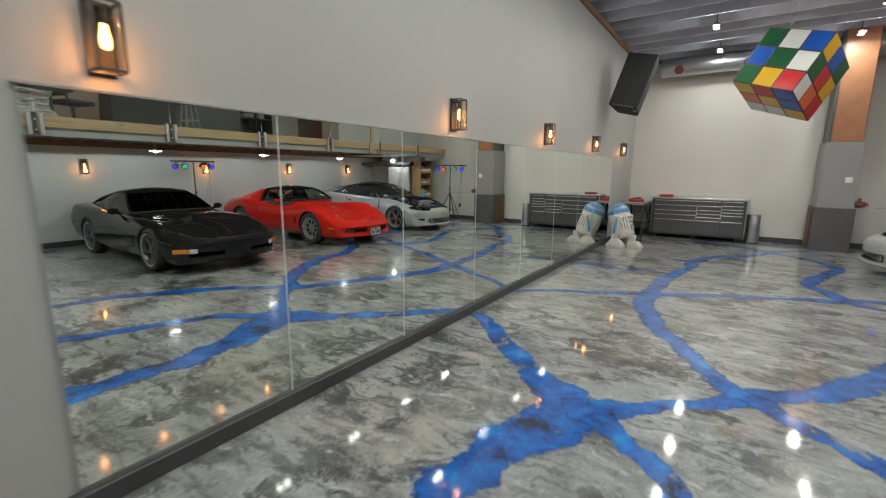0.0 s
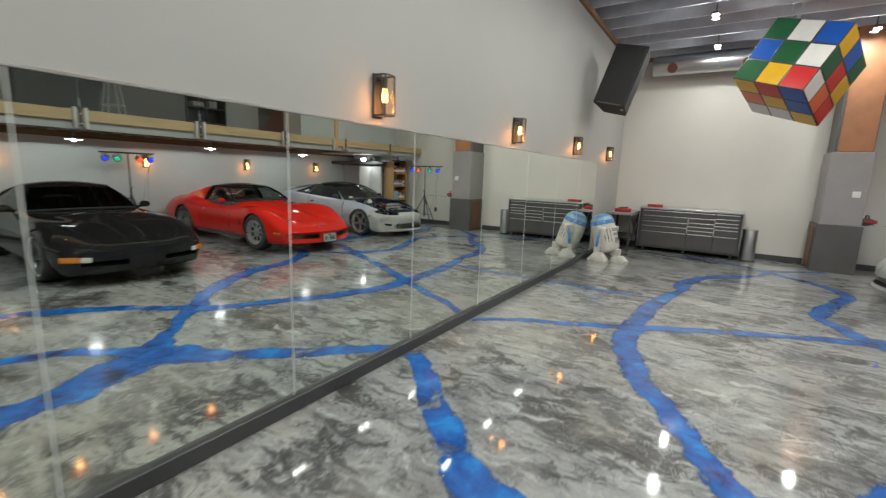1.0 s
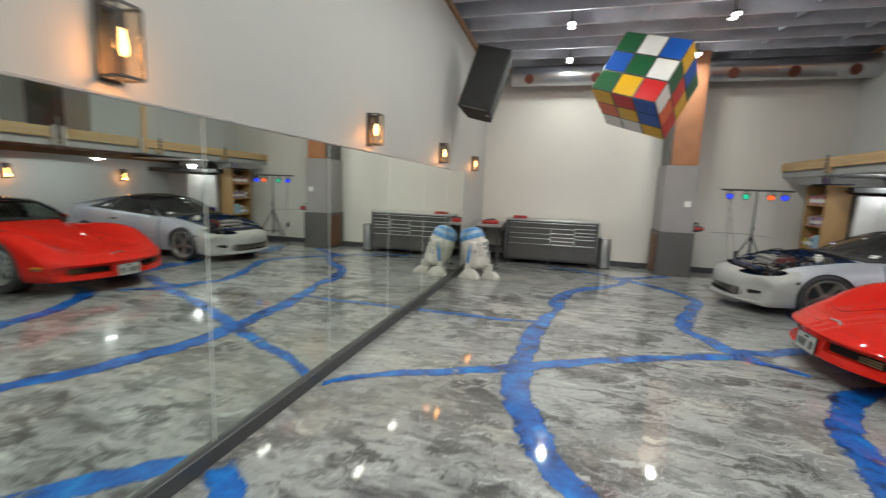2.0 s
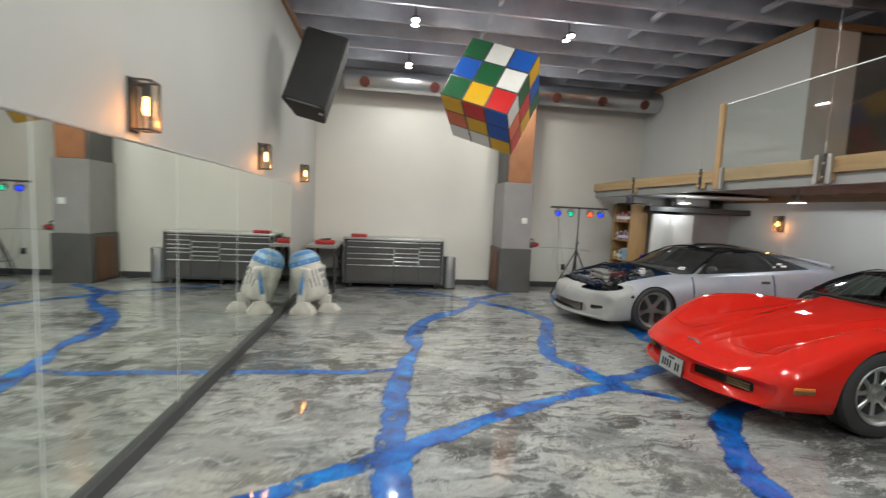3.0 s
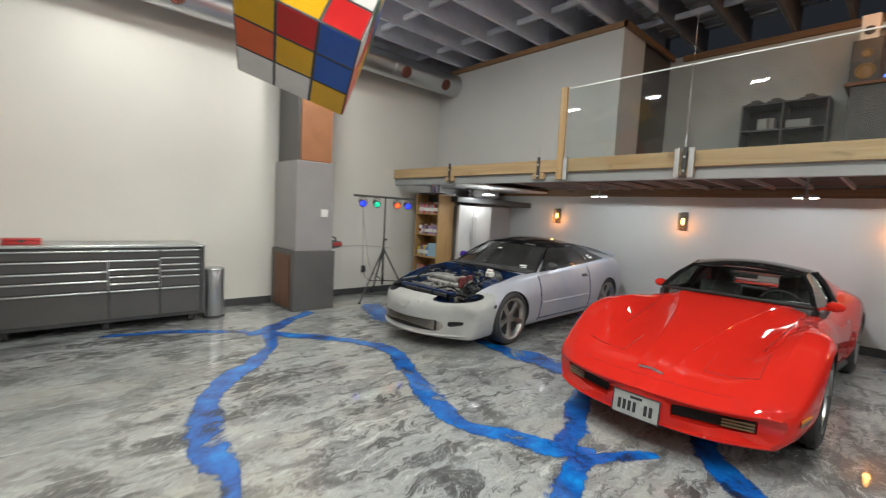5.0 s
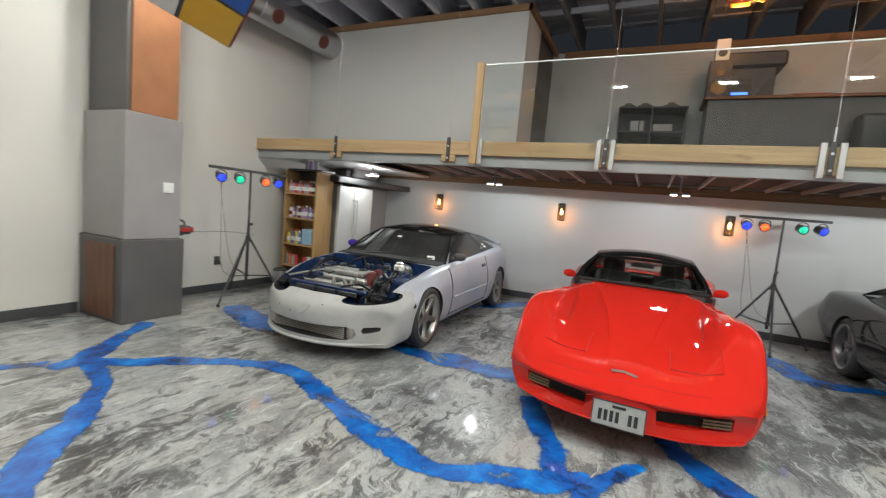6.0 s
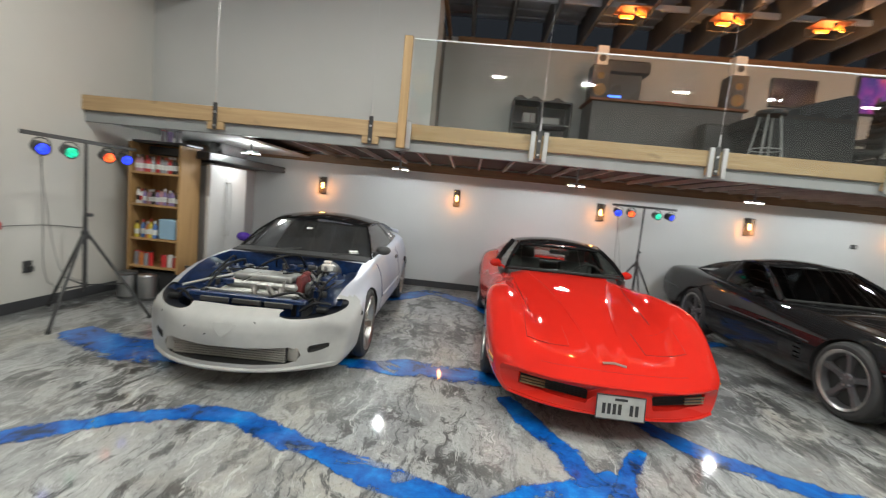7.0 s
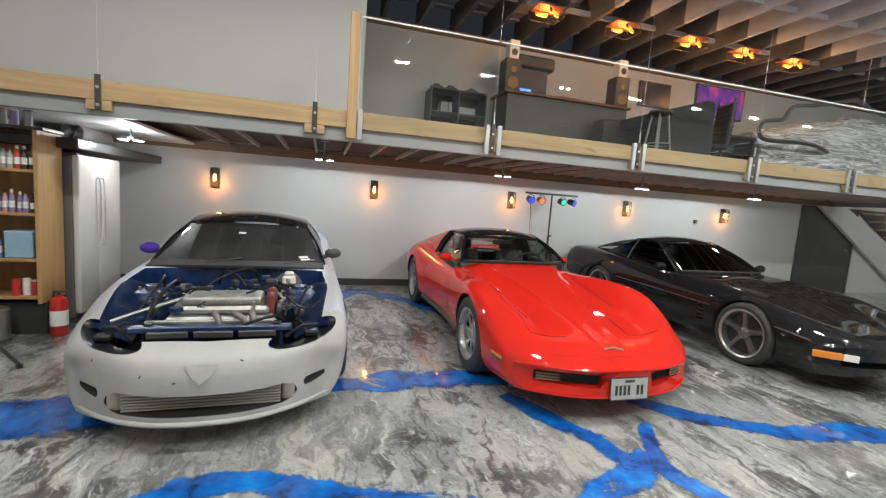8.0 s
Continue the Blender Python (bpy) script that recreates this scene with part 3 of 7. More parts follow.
def build_loft():
    t = thing("loft", "timber and steel loft floor with pine fascia hung on steel cables", "loft", kind="structure")
    part("deck", box(B(), LOFT_X + 0.05, EAST, LOFT_END, NORTH, 2.13, 2.17), M["deck_under"], t)
    part("channel", box(B(), LOFT_X, LOFT_X + 0.06, LOFT_END, NORTH, LOFT_Z0, 2.20, 0.004), M["steel_grey"], t, "grey painted steel channel")
    part("fascia", box(B(), LOFT_X - 0.04, LOFT_X - 0.002, LOFT_END, NORTH, 2.10, LOFT_Z1, 0.004), M["pine"], t, "pine fascia board")
    part("ledger", box(B(), EAST - 0.06, EAST, LOFT_END, NORTH, 1.97, 2.1, 0.003), M["trim_wood"], t, "brown timber ledger")
    y = LOFT_END + 0.1
    while y < 10.5:
        part("joist", box(B(), LOFT_X + 0.07, EAST - 0.07, y - 0.014, y + 0.014, 2.075, 2.128), M["joist_edge"], t)
        y += 0.41
    part("soffit", box(B(), LOFT_X + 0.065, EAST - 0.07, 10.65, NORTH, 2.02, 2.05), M["soffit"], t, "white soffit panel")
    part("end_cap", box(B(), LOFT_X + 0.061, EAST, LOFT_END - 0.04, LOFT_END, 1.98, 2.2), M["steel_grey"], t)
    for i, y in enumerate(RAIL_Y):
        bm = box(B(), LOFT_X - 0.056, LOFT_X - 0.041, y - 0.022, y + 0.022, 2.02, 2.3, 0.003)
        for z in (2.06, 2.2):
            rod(bm, (LOFT_X - 0.062, y, z), (LOFT_X - 0.05, y, z), 0.013, seg=6, mat=1)
        part("cable_bracket", bm, [M["black_metal"], M["steel"]], t, "black bolted hanger plate")
        part("backing_block", box(B(), LOFT_X - 0.04, LOFT_X - 0.003, y - 0.09, y + 0.09, 2.02, 2.099, 0.003), M["pine"], t)
        bm = rod(B(), (LOFT_X - 0.048, y, 2.3), (LOFT_X - 0.048, y, 2.42), 0.008, seg=8)
        rod(bm, (LOFT_X - 0.048, y, 2.42), (LOFT_X - 0.048, y, TOP), 0.0016, seg=6)
        part("cable", bm, M["steel"], t, "thin steel suspension cable")
        if y < POST_Y:
            for s in (-1, 1):
                bm = box(B(), LOFT_X - 0.075, LOFT_X - 0.042, y + s * 0.066 - 0.023, y + s * 0.066 + 0.023, 1.99, 2.29, 0.004)
                part("glass_clamp", bm, M["steel"], t, "bright steel glass clamp")
    part("post", box(B(), LOFT_X - 0.08, LOFT_X - 0.042, POST_Y - 0.045, POST_Y + 0.045, 2.0, RAIL_TOP + 0.03, 0.005), M["pine_z"], t, "pine end post")
    part("glass_clamp", box(B(), LOFT_X - 0.08, LOFT_X - 0.042, POST_Y - 0.1, POST_Y - 0.052, 2.0, 2.28, 0.004), M["steel"], t)
    edges = [POST_Y - 0.05] + [y for y in RAIL_Y if y < POST_Y - 0.2]
    for a, b in zip(edges, edges[1:]):
        pane = part("glass_pane", box(B(), LOFT_X - 0.062, LOFT_X - 0.052, b + 0.012, a - 0.012, 2.06, RAIL_TOP), M["rail_glass"], t, "clear glass railing pane")
        pane.visible_shadow = False
        part("glass_rim", box(B(), LOFT_X - 0.063, LOFT_X - 0.051, b + 0.012, a - 0.012, RAIL_TOP, RAIL_TOP + 0.012), M["glass_edge"], t, "polished pane edge")


build_loft()
slab("wall_loft_partition", 4.6, 4.72, 8.45, NORTH, 2.17, CEIL, M["wall_loft"], "grey partition wall on the loft", "wall")
slab("wall_loft_return", 4.72, 5.28, 8.45, 8.57, 2.17, CEIL, M["wall"], "pale end of the loft partition", "wall")
# A charcoal panel stands in for the doorway's dark opening.
slab("wall_loft_dark", 5.28, EAST, 8.5, 8.56, 2.17, CEIL, M["grey_dark"], "charcoal panel filling the dark doorway on the loft", "wall")
strip("trim_partition", 4.56, 4.60, 8.4, NORTH - 0.06, CEIL - 0.08, CEIL, M["trim_wood"], "brown timber plate along the partition top")
strip("trim_partition_b", 4.56, EAST - 0.06, 8.40, 8.449, CEIL - 0.08, CEIL, M["trim_wood"], "brown timber plate along the partition top")
# ---- cars ----
from mathutils.bvhtree import BVHTree


def car_paint(name, colour, rough=0.25, coat=1.0, metal=0.0, ior=1.5):
    m, nt, b = blank(name)
    v = place_vector(nt)
    broad, fleck = noise_fac(nt, v, 2.5, 5), noise_fac(nt, v, 260.0, 2)
    c = mix_colour(nt, broad, tuple(x * 0.9 for x in colour), tuple(min(1, x * 1.08) for x in colour))
    nt.links.new(c, b.inputs["Base Color"])
    b.inputs["Metallic"].default_value = metal
    nt.links.new(math_node(nt, "ADD", math_node(nt, "MULTIPLY", broad, 0.1), rough - 0.05), b.inputs["Roughness"])
    b.inputs["Coat Weight"].default_value = coat
    b.inputs["Coat Roughness"].default_value = 0.012
    b.inputs["IOR"].default_value = b.inputs["Coat IOR"].default_value = ior
    b.inputs["Specular IOR Level"].default_value = 0.0
    wave = noise_fac(nt, v, 7.0, 3, 0.5)
    bump(nt, b, math_node(nt, "ADD", wave, math_node(nt, "MULTIPLY", fleck, 0.02)), 0.022, 0.01)
    return m


C = {
    "red": car_paint("red_car_paint", (0.6, 0.021, 0.013)),
    "black": car_paint("black_car_paint", (0.012, 0.012, 0.013), coat=1.0, ior=1.48),
    "silver": None,
    "primer": plain("white_bumper_primer", (0.38, 0.38, 0.37), 0.5, vary=0.12, scale=4, grain=30, relief=0.08, coat=0.1),
    "blue": plain("dark_blue_bay_paint", (0.009, 0.03, 0.105), 0.3, vary=0.75, scale=16, grain=60, relief=0.5, coat=0.9),
    "well": plain("wheel_well", (0.013, 0.013, 0.013), 0.85, vary=0.2),
    "tint": glass("tinted_car_glass", (0.2, 0.21, 0.22), 1.5),
    "dusty": glass("dusty_car_glass", (0.2, 0.21, 0.22), 1.45, 0.0, 0.05),
    "clear": glass("car_glass", (0.72, 0.76, 0.74), 1.5),
    "interior": plain("dark_vinyl", (0.055, 0.054, 0.055), 0.55, vary=0.2),
    "roof_black": car_paint("black_roof_paint", (0.012, 0.012, 0.013), 0.3, ior=1.4),
    "alloy": brushed("aluminium_alloy", (0.68, 0.68, 0.67), 0.22),
    "alloy_worn": brushed("worn_alloy", (0.55, 0.54, 0.515), 0.27),
    "alloy_dark": plain("dark_alloy", (0.17, 0.17, 0.18), 0.35, metal=0.7, vary=0.15),
    "amber": plain("amber_lens", (0.75, 0.24, 0.03), 0.2, vary=0.1, coat=0.5),
    "lens": plain("pale_lens", (0.72, 0.7, 0.66), 0.15, vary=0.08, coat=0.5),
    "cast": plain("cast_aluminium", (0.36, 0.36, 0.35), 0.45, metal=0.6, vary=0.3, scale=9, relief=0.15),
    "socket": plain("dark_socket", (0.006, 0.007, 0.011), 0.35, vary=0.3),
    "red_seam": plain("dark_red_seam", (0.2, 0.006, 0.005), 0.5),
    "seam": plain("blue_shut_line", (0.012, 0.03, 0.16), 0.6),
    "hose": plain("black_hose", (0.01, 0.01, 0.011), 0.45, spec=0.2),
    "fin": plain("dull_fin_metal", (0.36, 0.34, 0.31), 0.5, metal=0.2, vary=0.15),
    "dim_lens": plain("dim_amber_lens", (0.17, 0.105, 0.05), 0.25, vary=0.15, coat=0.5),
    "purple": car_paint("purple_paint", (0.07, 0.03, 0.3)),
    "plate": plain("worn_plate_paint", (0.42, 0.42, 0.4), 0.4, vary=0.12, scale=14),
    "iron": plain("dull_iron", (0.2, 0.19, 0.18), 0.5, metal=0.5, vary=0.35, scale=12, relief=0.2),
    "rust": plain("red_brown_casting", (0.13, 0.02, 0.02), 0.5, vary=0.4, scale=14),
}
# silver paint that fades from pale grey to blue towards the sills and seams
_m, _nt, _b = blank("silver_car_paint")
_v = place_vector(_nt)
_f = noise_fac(_nt, _v, 1.6, 5, 0.6)
_c = mix_colour(_nt, ramp(_nt, _f, [(0.35, 0.0), (0.7, 1.0)]), (0.40, 0.43, 0.53), (0.53, 0.53, 0.56))
_nt.links.new(mix_colour(_nt, math_node(_nt, "MULTIPLY", noise_fac(_nt, _v, 30.0, 6), 0.12), _c, (0.35, 0.36, 0.4)), _b.inputs["Base Color"])
_b.inputs["Metallic"].default_value = 0.35
_b.inputs["Roughness"].default_value = 0.42
_b.inputs["Coat Weight"].default_value = 0.25
C["silver"] = _m


def curve(*pts):
    """A smooth function through (position, value) pairs."""
    xs, ys = [p[0] for p in pts], [p[1] for p in pts]
    n = len(xs)
    d = [(ys[i + 1] - ys[i]) / (xs[i + 1] - xs[i]) for i in range(n - 1)]
    t = [d[0]] + [0.0 if d[i - 1] * d[i] <= 0 else 2 * d[i - 1] * d[i] / (d[i - 1] + d[i]) for i in range(1, n - 1)] + [d[-1]]

    def value(x):
        if x <= xs[0]:
            return ys[0]
        if x >= xs[-1]:
            return ys[-1]
        i = max(k for k in range(n - 1) if xs[k] <= x)
        h = xs[i + 1] - xs[i]
        u = (x - xs[i]) / h
        return ((1 + 2 * u) * (1 - u) ** 2 * ys[i] + u * (1 - u) ** 2 * h * t[i] + u * u * (3 - 2 * u) * ys[i + 1] + u * u * (u - 1) * h * t[i + 1])
    return value


class Shell:
    """A car's outer skin, from lines drawn along its length (s from the nose back). Local x points forward from the front axle."""

    def __init__(self, axle, length, bow_f, bow_r, blunt=2.2, **lines):
        self.axle, self.length, self.bow_f, self.bow_r, self.blunt = axle, length, bow_f, bow_r, blunt
        self.l = {k: curve(*v) for k, v in lines.items()}

    def section(self, s, n=5):
        g = {k: f(s) for k, f in self.l.items()}
        w, yf = g["w"], g["yf"]
        top = [(0, g["zc"]), (0.5 * yf, 0.5 * (g["zc"] + g["zf"]) + g["mid"]), (yf, g["zf"]), (w - g["tuck"], g["zsh"]), (w, g["zm"])]
        low = [(w, g["zm"]), (w - 0.025, g["zl"]), (w - 0.08, g["zr"])]
        wr, spare = w - 0.08, 2
        if "yb" in g:       # creased bulge, valley, then the wing
            ym = 0.5 * (g["yb"] + yf)
            crown = spline([Vector((y, z, 0)) for y, z in ((0, g["zc"]), (g["yb"] * 0.6, g["zc"] - 0.004), (g["yb"], g["zb"]))], n)
            drop = g["zb"] - g["zv"]
            valley = spline([Vector((y, z, 0)) for y, z in ((g["yb"], g["zb"]), (g["yb"] + 0.07, g["zb"] - 0.62 * drop), (ym + 0.03, g["zv"]), (yf - 0.09, 0.72 * g["zf"] + 0.28 * g["zv"]), top[2])], n)
            wing = spline([Vector((y, z, 0)) for y, z in [top[2], top[3]] + low], n)
            line = crown[:-1] + valley[:-1] + wing
        else:
            line = spline([Vector((y, z, 0)) for y, z in top + low[1:]], n)
        count = spare * n + (len(line) + spare * n - 1) % 2
        tail = [Vector((wr * (1 - k / count), g["zr"] + 0.002 * k / n, 0)) for k in range(1, count + 1)]
        return line + tail

    def put(self, s, y, z):
        w = max(self.l["w"](s), 0.1)
        e = min(1.0, abs(y) / w) ** self.blunt
        s2 = s + self.bow_f * e * max(0.0, 1 - s / 1.1) ** 1.6 - self.bow_r * e * max(0.0, 1 - (self.length - s) / 0.9) ** 1.6
        return Vector((self.axle - s2, y, z))

    def top_z(self, s, y):
        line = self.section(s)
        for a, b in zip(line, line[1:]):
            if a.x <= abs(y) <= b.x:
                return a.y + (b.y - a.y) * (abs(y) - a.x) / max(b.x - a.x, 1e-6)
        return line[0].y

    def mesh(self, mat_rule=None):
        n = 5
        ends = [0, 0.008, 0.02, 0.04, 0.065, 0.1, 0.14, 0.18]
        mid = [0.23 + 0.05 * i for i in range(int((self.length - 0.46) / 0.05) + 1)]
        st = ends + mid + [self.length - e for e in reversed(ends)]
        st = sorted(set(round(s, 4) for s in st))
        bm = B()
        rings = []
        for s in st:
            half = self.section(s, n)
            left = [bm.verts.new(self.put(s, p.x, p.y)) for p in half]
            right = [left[0]] + [bm.verts.new(self.put(s, -p.x, p.y)) for p in half[1:-1]] + [left[-1]]
            rings.append((left, right))
        for (la, ra), (lb, rb) in zip(rings, rings[1:]):
            for k in range(len(la) - 1):
                bm.faces.new((la[k], lb[k], lb[k + 1], la[k + 1]))
                bm.faces.new((ra[k], ra[k + 1], rb[k + 1], rb[k]))
        m = (len(rings[0][0]) - 1) // 2
        for (l, r), flip in ((rings[0], False), (rings[-1], True)):
            for side, inv in ((l, flip), (r, not flip)):
                for k in range(m):
                    q = [side[k], side[k + 1], side[2 * m - k - 1], side[2 * m - k]]
                    q = list(dict.fromkeys(q))
                    bm.faces.new(q[::-1] if inv else q)
        bmesh.ops.recalc_face_normals(bm, faces=bm.faces)
        return bm


def arch_cutter(shell, base, r, wide, mats, s_list, inner=0.45):
    bm = B()
    for s in s_list:
        for sg in (-1, 1):
            rod(bm, (shell.axle - s, sg * inner, r * 0.98), (shell.axle - s, sg * wide, r * 0.98), r * 1.08, seg=40, mat=1)
    me = to_mesh("arches", bm, mats)
    return me


def groove_cutter(bm, shell, p0, p1, width=0.004, depth=0.009, mat=1, steps=6):
    """A seam cut down into the top of the skin between two (s, y) places."""
    for i in range(steps):
        a = [p0[k] + (p1[k] - p0[k]) * (i - 0.02) / steps for k in (0, 1)]
        b = [p0[k] + (p1[k] - p0[k]) * (i + 1.02) / steps for k in (0, 1)]
        A = shell.put(a[0], a[1], shell.top_z(*a) - depth)
        Bq = shell.put(b[0], b[1], shell.top_z(*b) - depth)
        d = (Bq - A).normalized()
        side = d.cross(Vector((0, 0, 1))).normalized() * width / 2
        up = Vector((0, 0, 0.06))
        vs = [bm.verts.new(q) for q in (A - side, A + side, Bq + side, Bq - side, A - side + up, A + side + up, Bq + side + up, Bq - side + up)]
        for q in ((3, 2, 1, 0), (4, 5, 6, 7), (1, 5, 4, 0), (2, 6, 5, 1), (3, 7, 6, 2), (0, 4, 7, 3)):
            bm.faces.new([vs[k] for k in q]).material_index = mat


def wheel(parent, x, y, r, width, style, tyre_mat, rim_mat):
    """A wheel with its axle along y; the face looks outwards."""
    out = 1 if y > 0 else -1
    m = Matrix.Translation((x, y, r)) @ Matrix.Rotation(radians(-90 * out), 4, "X")
    w = new("wheel")
    w.parent = parent
    w.matrix_local = m
    rr = r * (0.645 if style == "slots" else 0.745)
    h = width / 2
    bm = B()
    prof = [(rr, -h * 0.86), (rr + 0.02, -h * 0.97), (r - 0.035, -h), (r - 0.012, -h * 0.88), (r, -h * 0.62)]
    for k in (-0.3, 0.0, 0.3):
        prof += [(r, h * (k - 0.13)), (r - 0.008, h * (k - 0.09)), (r - 0.008, h * (k + 0.09)), (r, h * (k + 0.13))]
    prof += [(r, h * 0.62), (r - 0.012, h * 0.88), (r - 0.035, h), (rr + 0.02, h * 0.97), (rr, h * 0.86)]
    lathe(bm, prof, 48, closed=True)
    part("tyre", bm, tyre_mat, w, "black rubber tyre")
    bm = B()
    lathe(bm, [(rr + 0.004, -h * 0.8), (rr - 0.015, -h * 0.6), (rr - 0.02, h * 0.55), (rr - 0.004, h * 0.8), (rr + 0.008, h * 0.9), (rr + 0.004, h * 0.96), (rr - 0.012, h * 0.9), (rr - 0.03, h * 0.5), (rr - 0.03, -h * 0.6)], 48, closed=True)
    if style == "slots":
        n = 8
        lathe(bm, [(rr - 0.012, h * 0.5), (rr - 0.022, h * 0.6), (rr * 0.79, h * 0.55), (rr * 0.79, h * 0.48), (rr - 0.022, h * 0.52), (rr - 0.012, h * 0.42)], 48, closed=True)
        for i in range(n):
            box(bm, rr * 0.26, rr * 0.82, -0.017, 0.017, h * 0.34, h * 0.56, 0.006, m=Matrix.Rotation(2 * math.pi * i / n, 4, "Z"))
        lathe(bm, [(rr * 0.36, h * 0.3), (rr * 0.35, h * 0.57), (rr * 0.22, h * 0.62), (rr * 0.19, h * 0.84), (0.0001, h * 0.87)], 32)
    else:
        n = 5
        for i in range(n):
            rot = Matrix.Rotation(2 * math.pi * (i + 0.25) / n, 4, "Z")
            vs = []
            for rad, half, z0, z1 in ((rr * 0.16, 0.042, h * 0.2, h * 0.6), (rr * 0.55, 0.03, h * 0.35, h * 0.68), (rr - 0.012, 0.04, h * 0.45, h * 0.84)):
                vs.append([bm.verts.new(rot @ Vector(q)) for q in ((rad, -half, z0), (rad, half, z0), (rad, half * 0.62, z1), (rad, -half * 0.62, z1))])
            skin(bm, vs)
        lathe(bm, [(rr * 0.27, h * 0.2), (rr * 0.26, h * 0.62), (rr * 0.2, h * 0.68), (0.0001, h * 0.7)], 32)
    part("rim", bm, rim_mat, w, "slotted alloy rim" if style == "slots" else "five-spoke alloy rim")
    lip = lathe(B(), [(rr - 0.004, h * 0.9), (rr + 0.009, h * 0.985), (rr + 0.013, h * 1.0), (rr + 0.009, h * 1.015), (rr - 0.003, h * 0.965), (rr - 0.012, h * 0.91)], 48, closed=True)
    part("rim_lip", lip, C["alloy"] if style == "slots" else C["alloy_worn"], w, "turned rim lip")
    for k in range(5):
        a = 2 * math.pi * (k + 0.5) / 5
        c, sn = 0.3 * rr * math.cos(a) * 0.62, 0.3 * rr * math.sin(a) * 0.62
        part("lug_nut", rod(B(), (c, sn, h * 0.6), (c, sn, h * (0.72 if style == "slots" else 0.735)), 0.009, seg=6), M["steel"], w)
    part("barrel", lathe(B(), [(rr - 0.032, h * 0.45), (rr - 0.04, -h * 0.55), (0.0001, -h * 0.56)], 40), C["well"], w, "dark inside of the rim")
    bm = lathe(B(), [(rr * 0.8, -h * 0.1), (rr * 0.8, h * 0.08), (0.0001, h * 0.08)], 32)
    part("brake_disc", bm, C["iron"] if style == "five" else M["black_metal"], w)
    return w


def greenhouse(car, sh, a0, a1, c1, c0, crown, glass_mat, roof_mat, pillar_mat, back_glass, side_end=None, bow=0.12, post=None, slim=0.021):
    """Windscreen, side panes, roof and rear pane. Corners as (s, y, z): screen base, screen top, roof rear, rear base."""
    def P(p, sg):
        return Vector((sh.axle - p[0], sg * p[1], p[2]))
    L, R = 1, -1
    fwd = Vector((bow, 0, 0))
    up = Vector((0, 0, crown))
    g = B()
    patch(g, P(a0, R), P(a0, L), P(a1, L), P(a1, R), fwd + Vector((0, 0, 0.02)), 16, 8, 0.006)
    ws = part("windscreen", g, glass_mat, car, "curved windscreen")
    ws.visible_shadow = False
    g = B()
    patch(g, P(a1, R), P(a1, L), P(c1, L), P(c1, R), up, 16, 10, 0.03, edge_bulge=(0, 0, crown * 0.55))
    part("roof", g, roof_mat, car, "black roof panel")
    if back_glass:
        g = B()
        patch(g, P(c1, R), P(c1, L), P(c0, L), P(c0, R), up * 0.9, 14, 10, 0.006, edge_bulge=(0, 0, 0.03))
        rw = part("rear_window", g, glass_mat, car)
        rw.visible_shadow = False
    e = side_end or (c0, c1)
    panes = []
    for sg in (L, R):
        g = B()
        q = [P((a0[0] + 0.06, a0[1] + 0.01, a0[2] - 0.015), sg), P(e[0], sg), P(e[1], sg), P(a1, sg)]
        patch(g, *q, (0, sg * 0.014, 0), 12, 8, 0.005, edge_bulge=(0, sg * 0.012, 0))
        sw = part("side_window", g, glass_mat, car)
        sw.visible_shadow = False
        g = B()
        pipe(g, [P(a0, sg), (P(a0, sg) + P(a1, sg)) / 2 + Vector((0.01, sg * 0.012, 0.015)), P(a1, sg)], slim, 8)
        pipe(g, [P(a1, sg), P(a1, sg) * 0.6 + P(c1, sg) * 0.4 + Vector((0, sg * 0.006, crown * 0.5)), P(c1, sg)], slim, 8)
        part("pillar", g, pillar_mat, car)
        panes.append(sw)
        if post:            # dark post between the side panes
            f0, f1 = post
            lo = q[0] * (1 - f0) + q[1] * f0
            hi = q[3] * (1 - f1) + q[2] * f1
            off = Vector((0, sg * 0.012, 0))
            part("window_post", pipe(B(), [lo + off * 0.6, (lo + hi) / 2 + off * 2, hi + off * 0.6], 0.014, 6), M["black_plastic"], car)
    g = B()
    pts = [P(a1, R) + (P(a1, L) - P(a1, R)) * (i / 8) + (fwd + Vector((0, 0, 0.02))) * (4 * (i / 8) * (1 - i / 8)) * 0.9 for i in (0.5, 1, 2, 3, 4, 5, 6, 7, 7.5)]
    pipe(g, pts, 0.017, 6, smooth=1)
    part("screen_header", g, roof_mat, car)
    g = B()
    pts = [P(a0, R) + (P(a0, L) - P(a0, R)) * (i / 8) + (fwd + Vector((0, 0, 0.02))) * (4 * (i / 8) * (1 - i / 8)) for i in range(9)]
    pipe(g, pts, 0.016, 6, smooth=1)
    part("cowl_seal", g, C["well"], car)
    return panes


def mirror_pod(car, place, sg, material, size=1.0):
    bm = B()
    p = Vector(place)
    ell = Matrix.Translation(p + Vector((0, sg * 0.11, 0.05))) @ Matrix.Diagonal((0.055 * size, 0.095 * size, 0.06 * size, 1))
    bmesh.ops.create_uvsphere(bm, u_segments=18, v_segments=10, radius=1, matrix=ell)
    rod(bm, p, p + Vector((0.0, sg * 0.07, 0.03)), 0.026, 0.02, 10)
    part("door_mirror", bm, material, car)


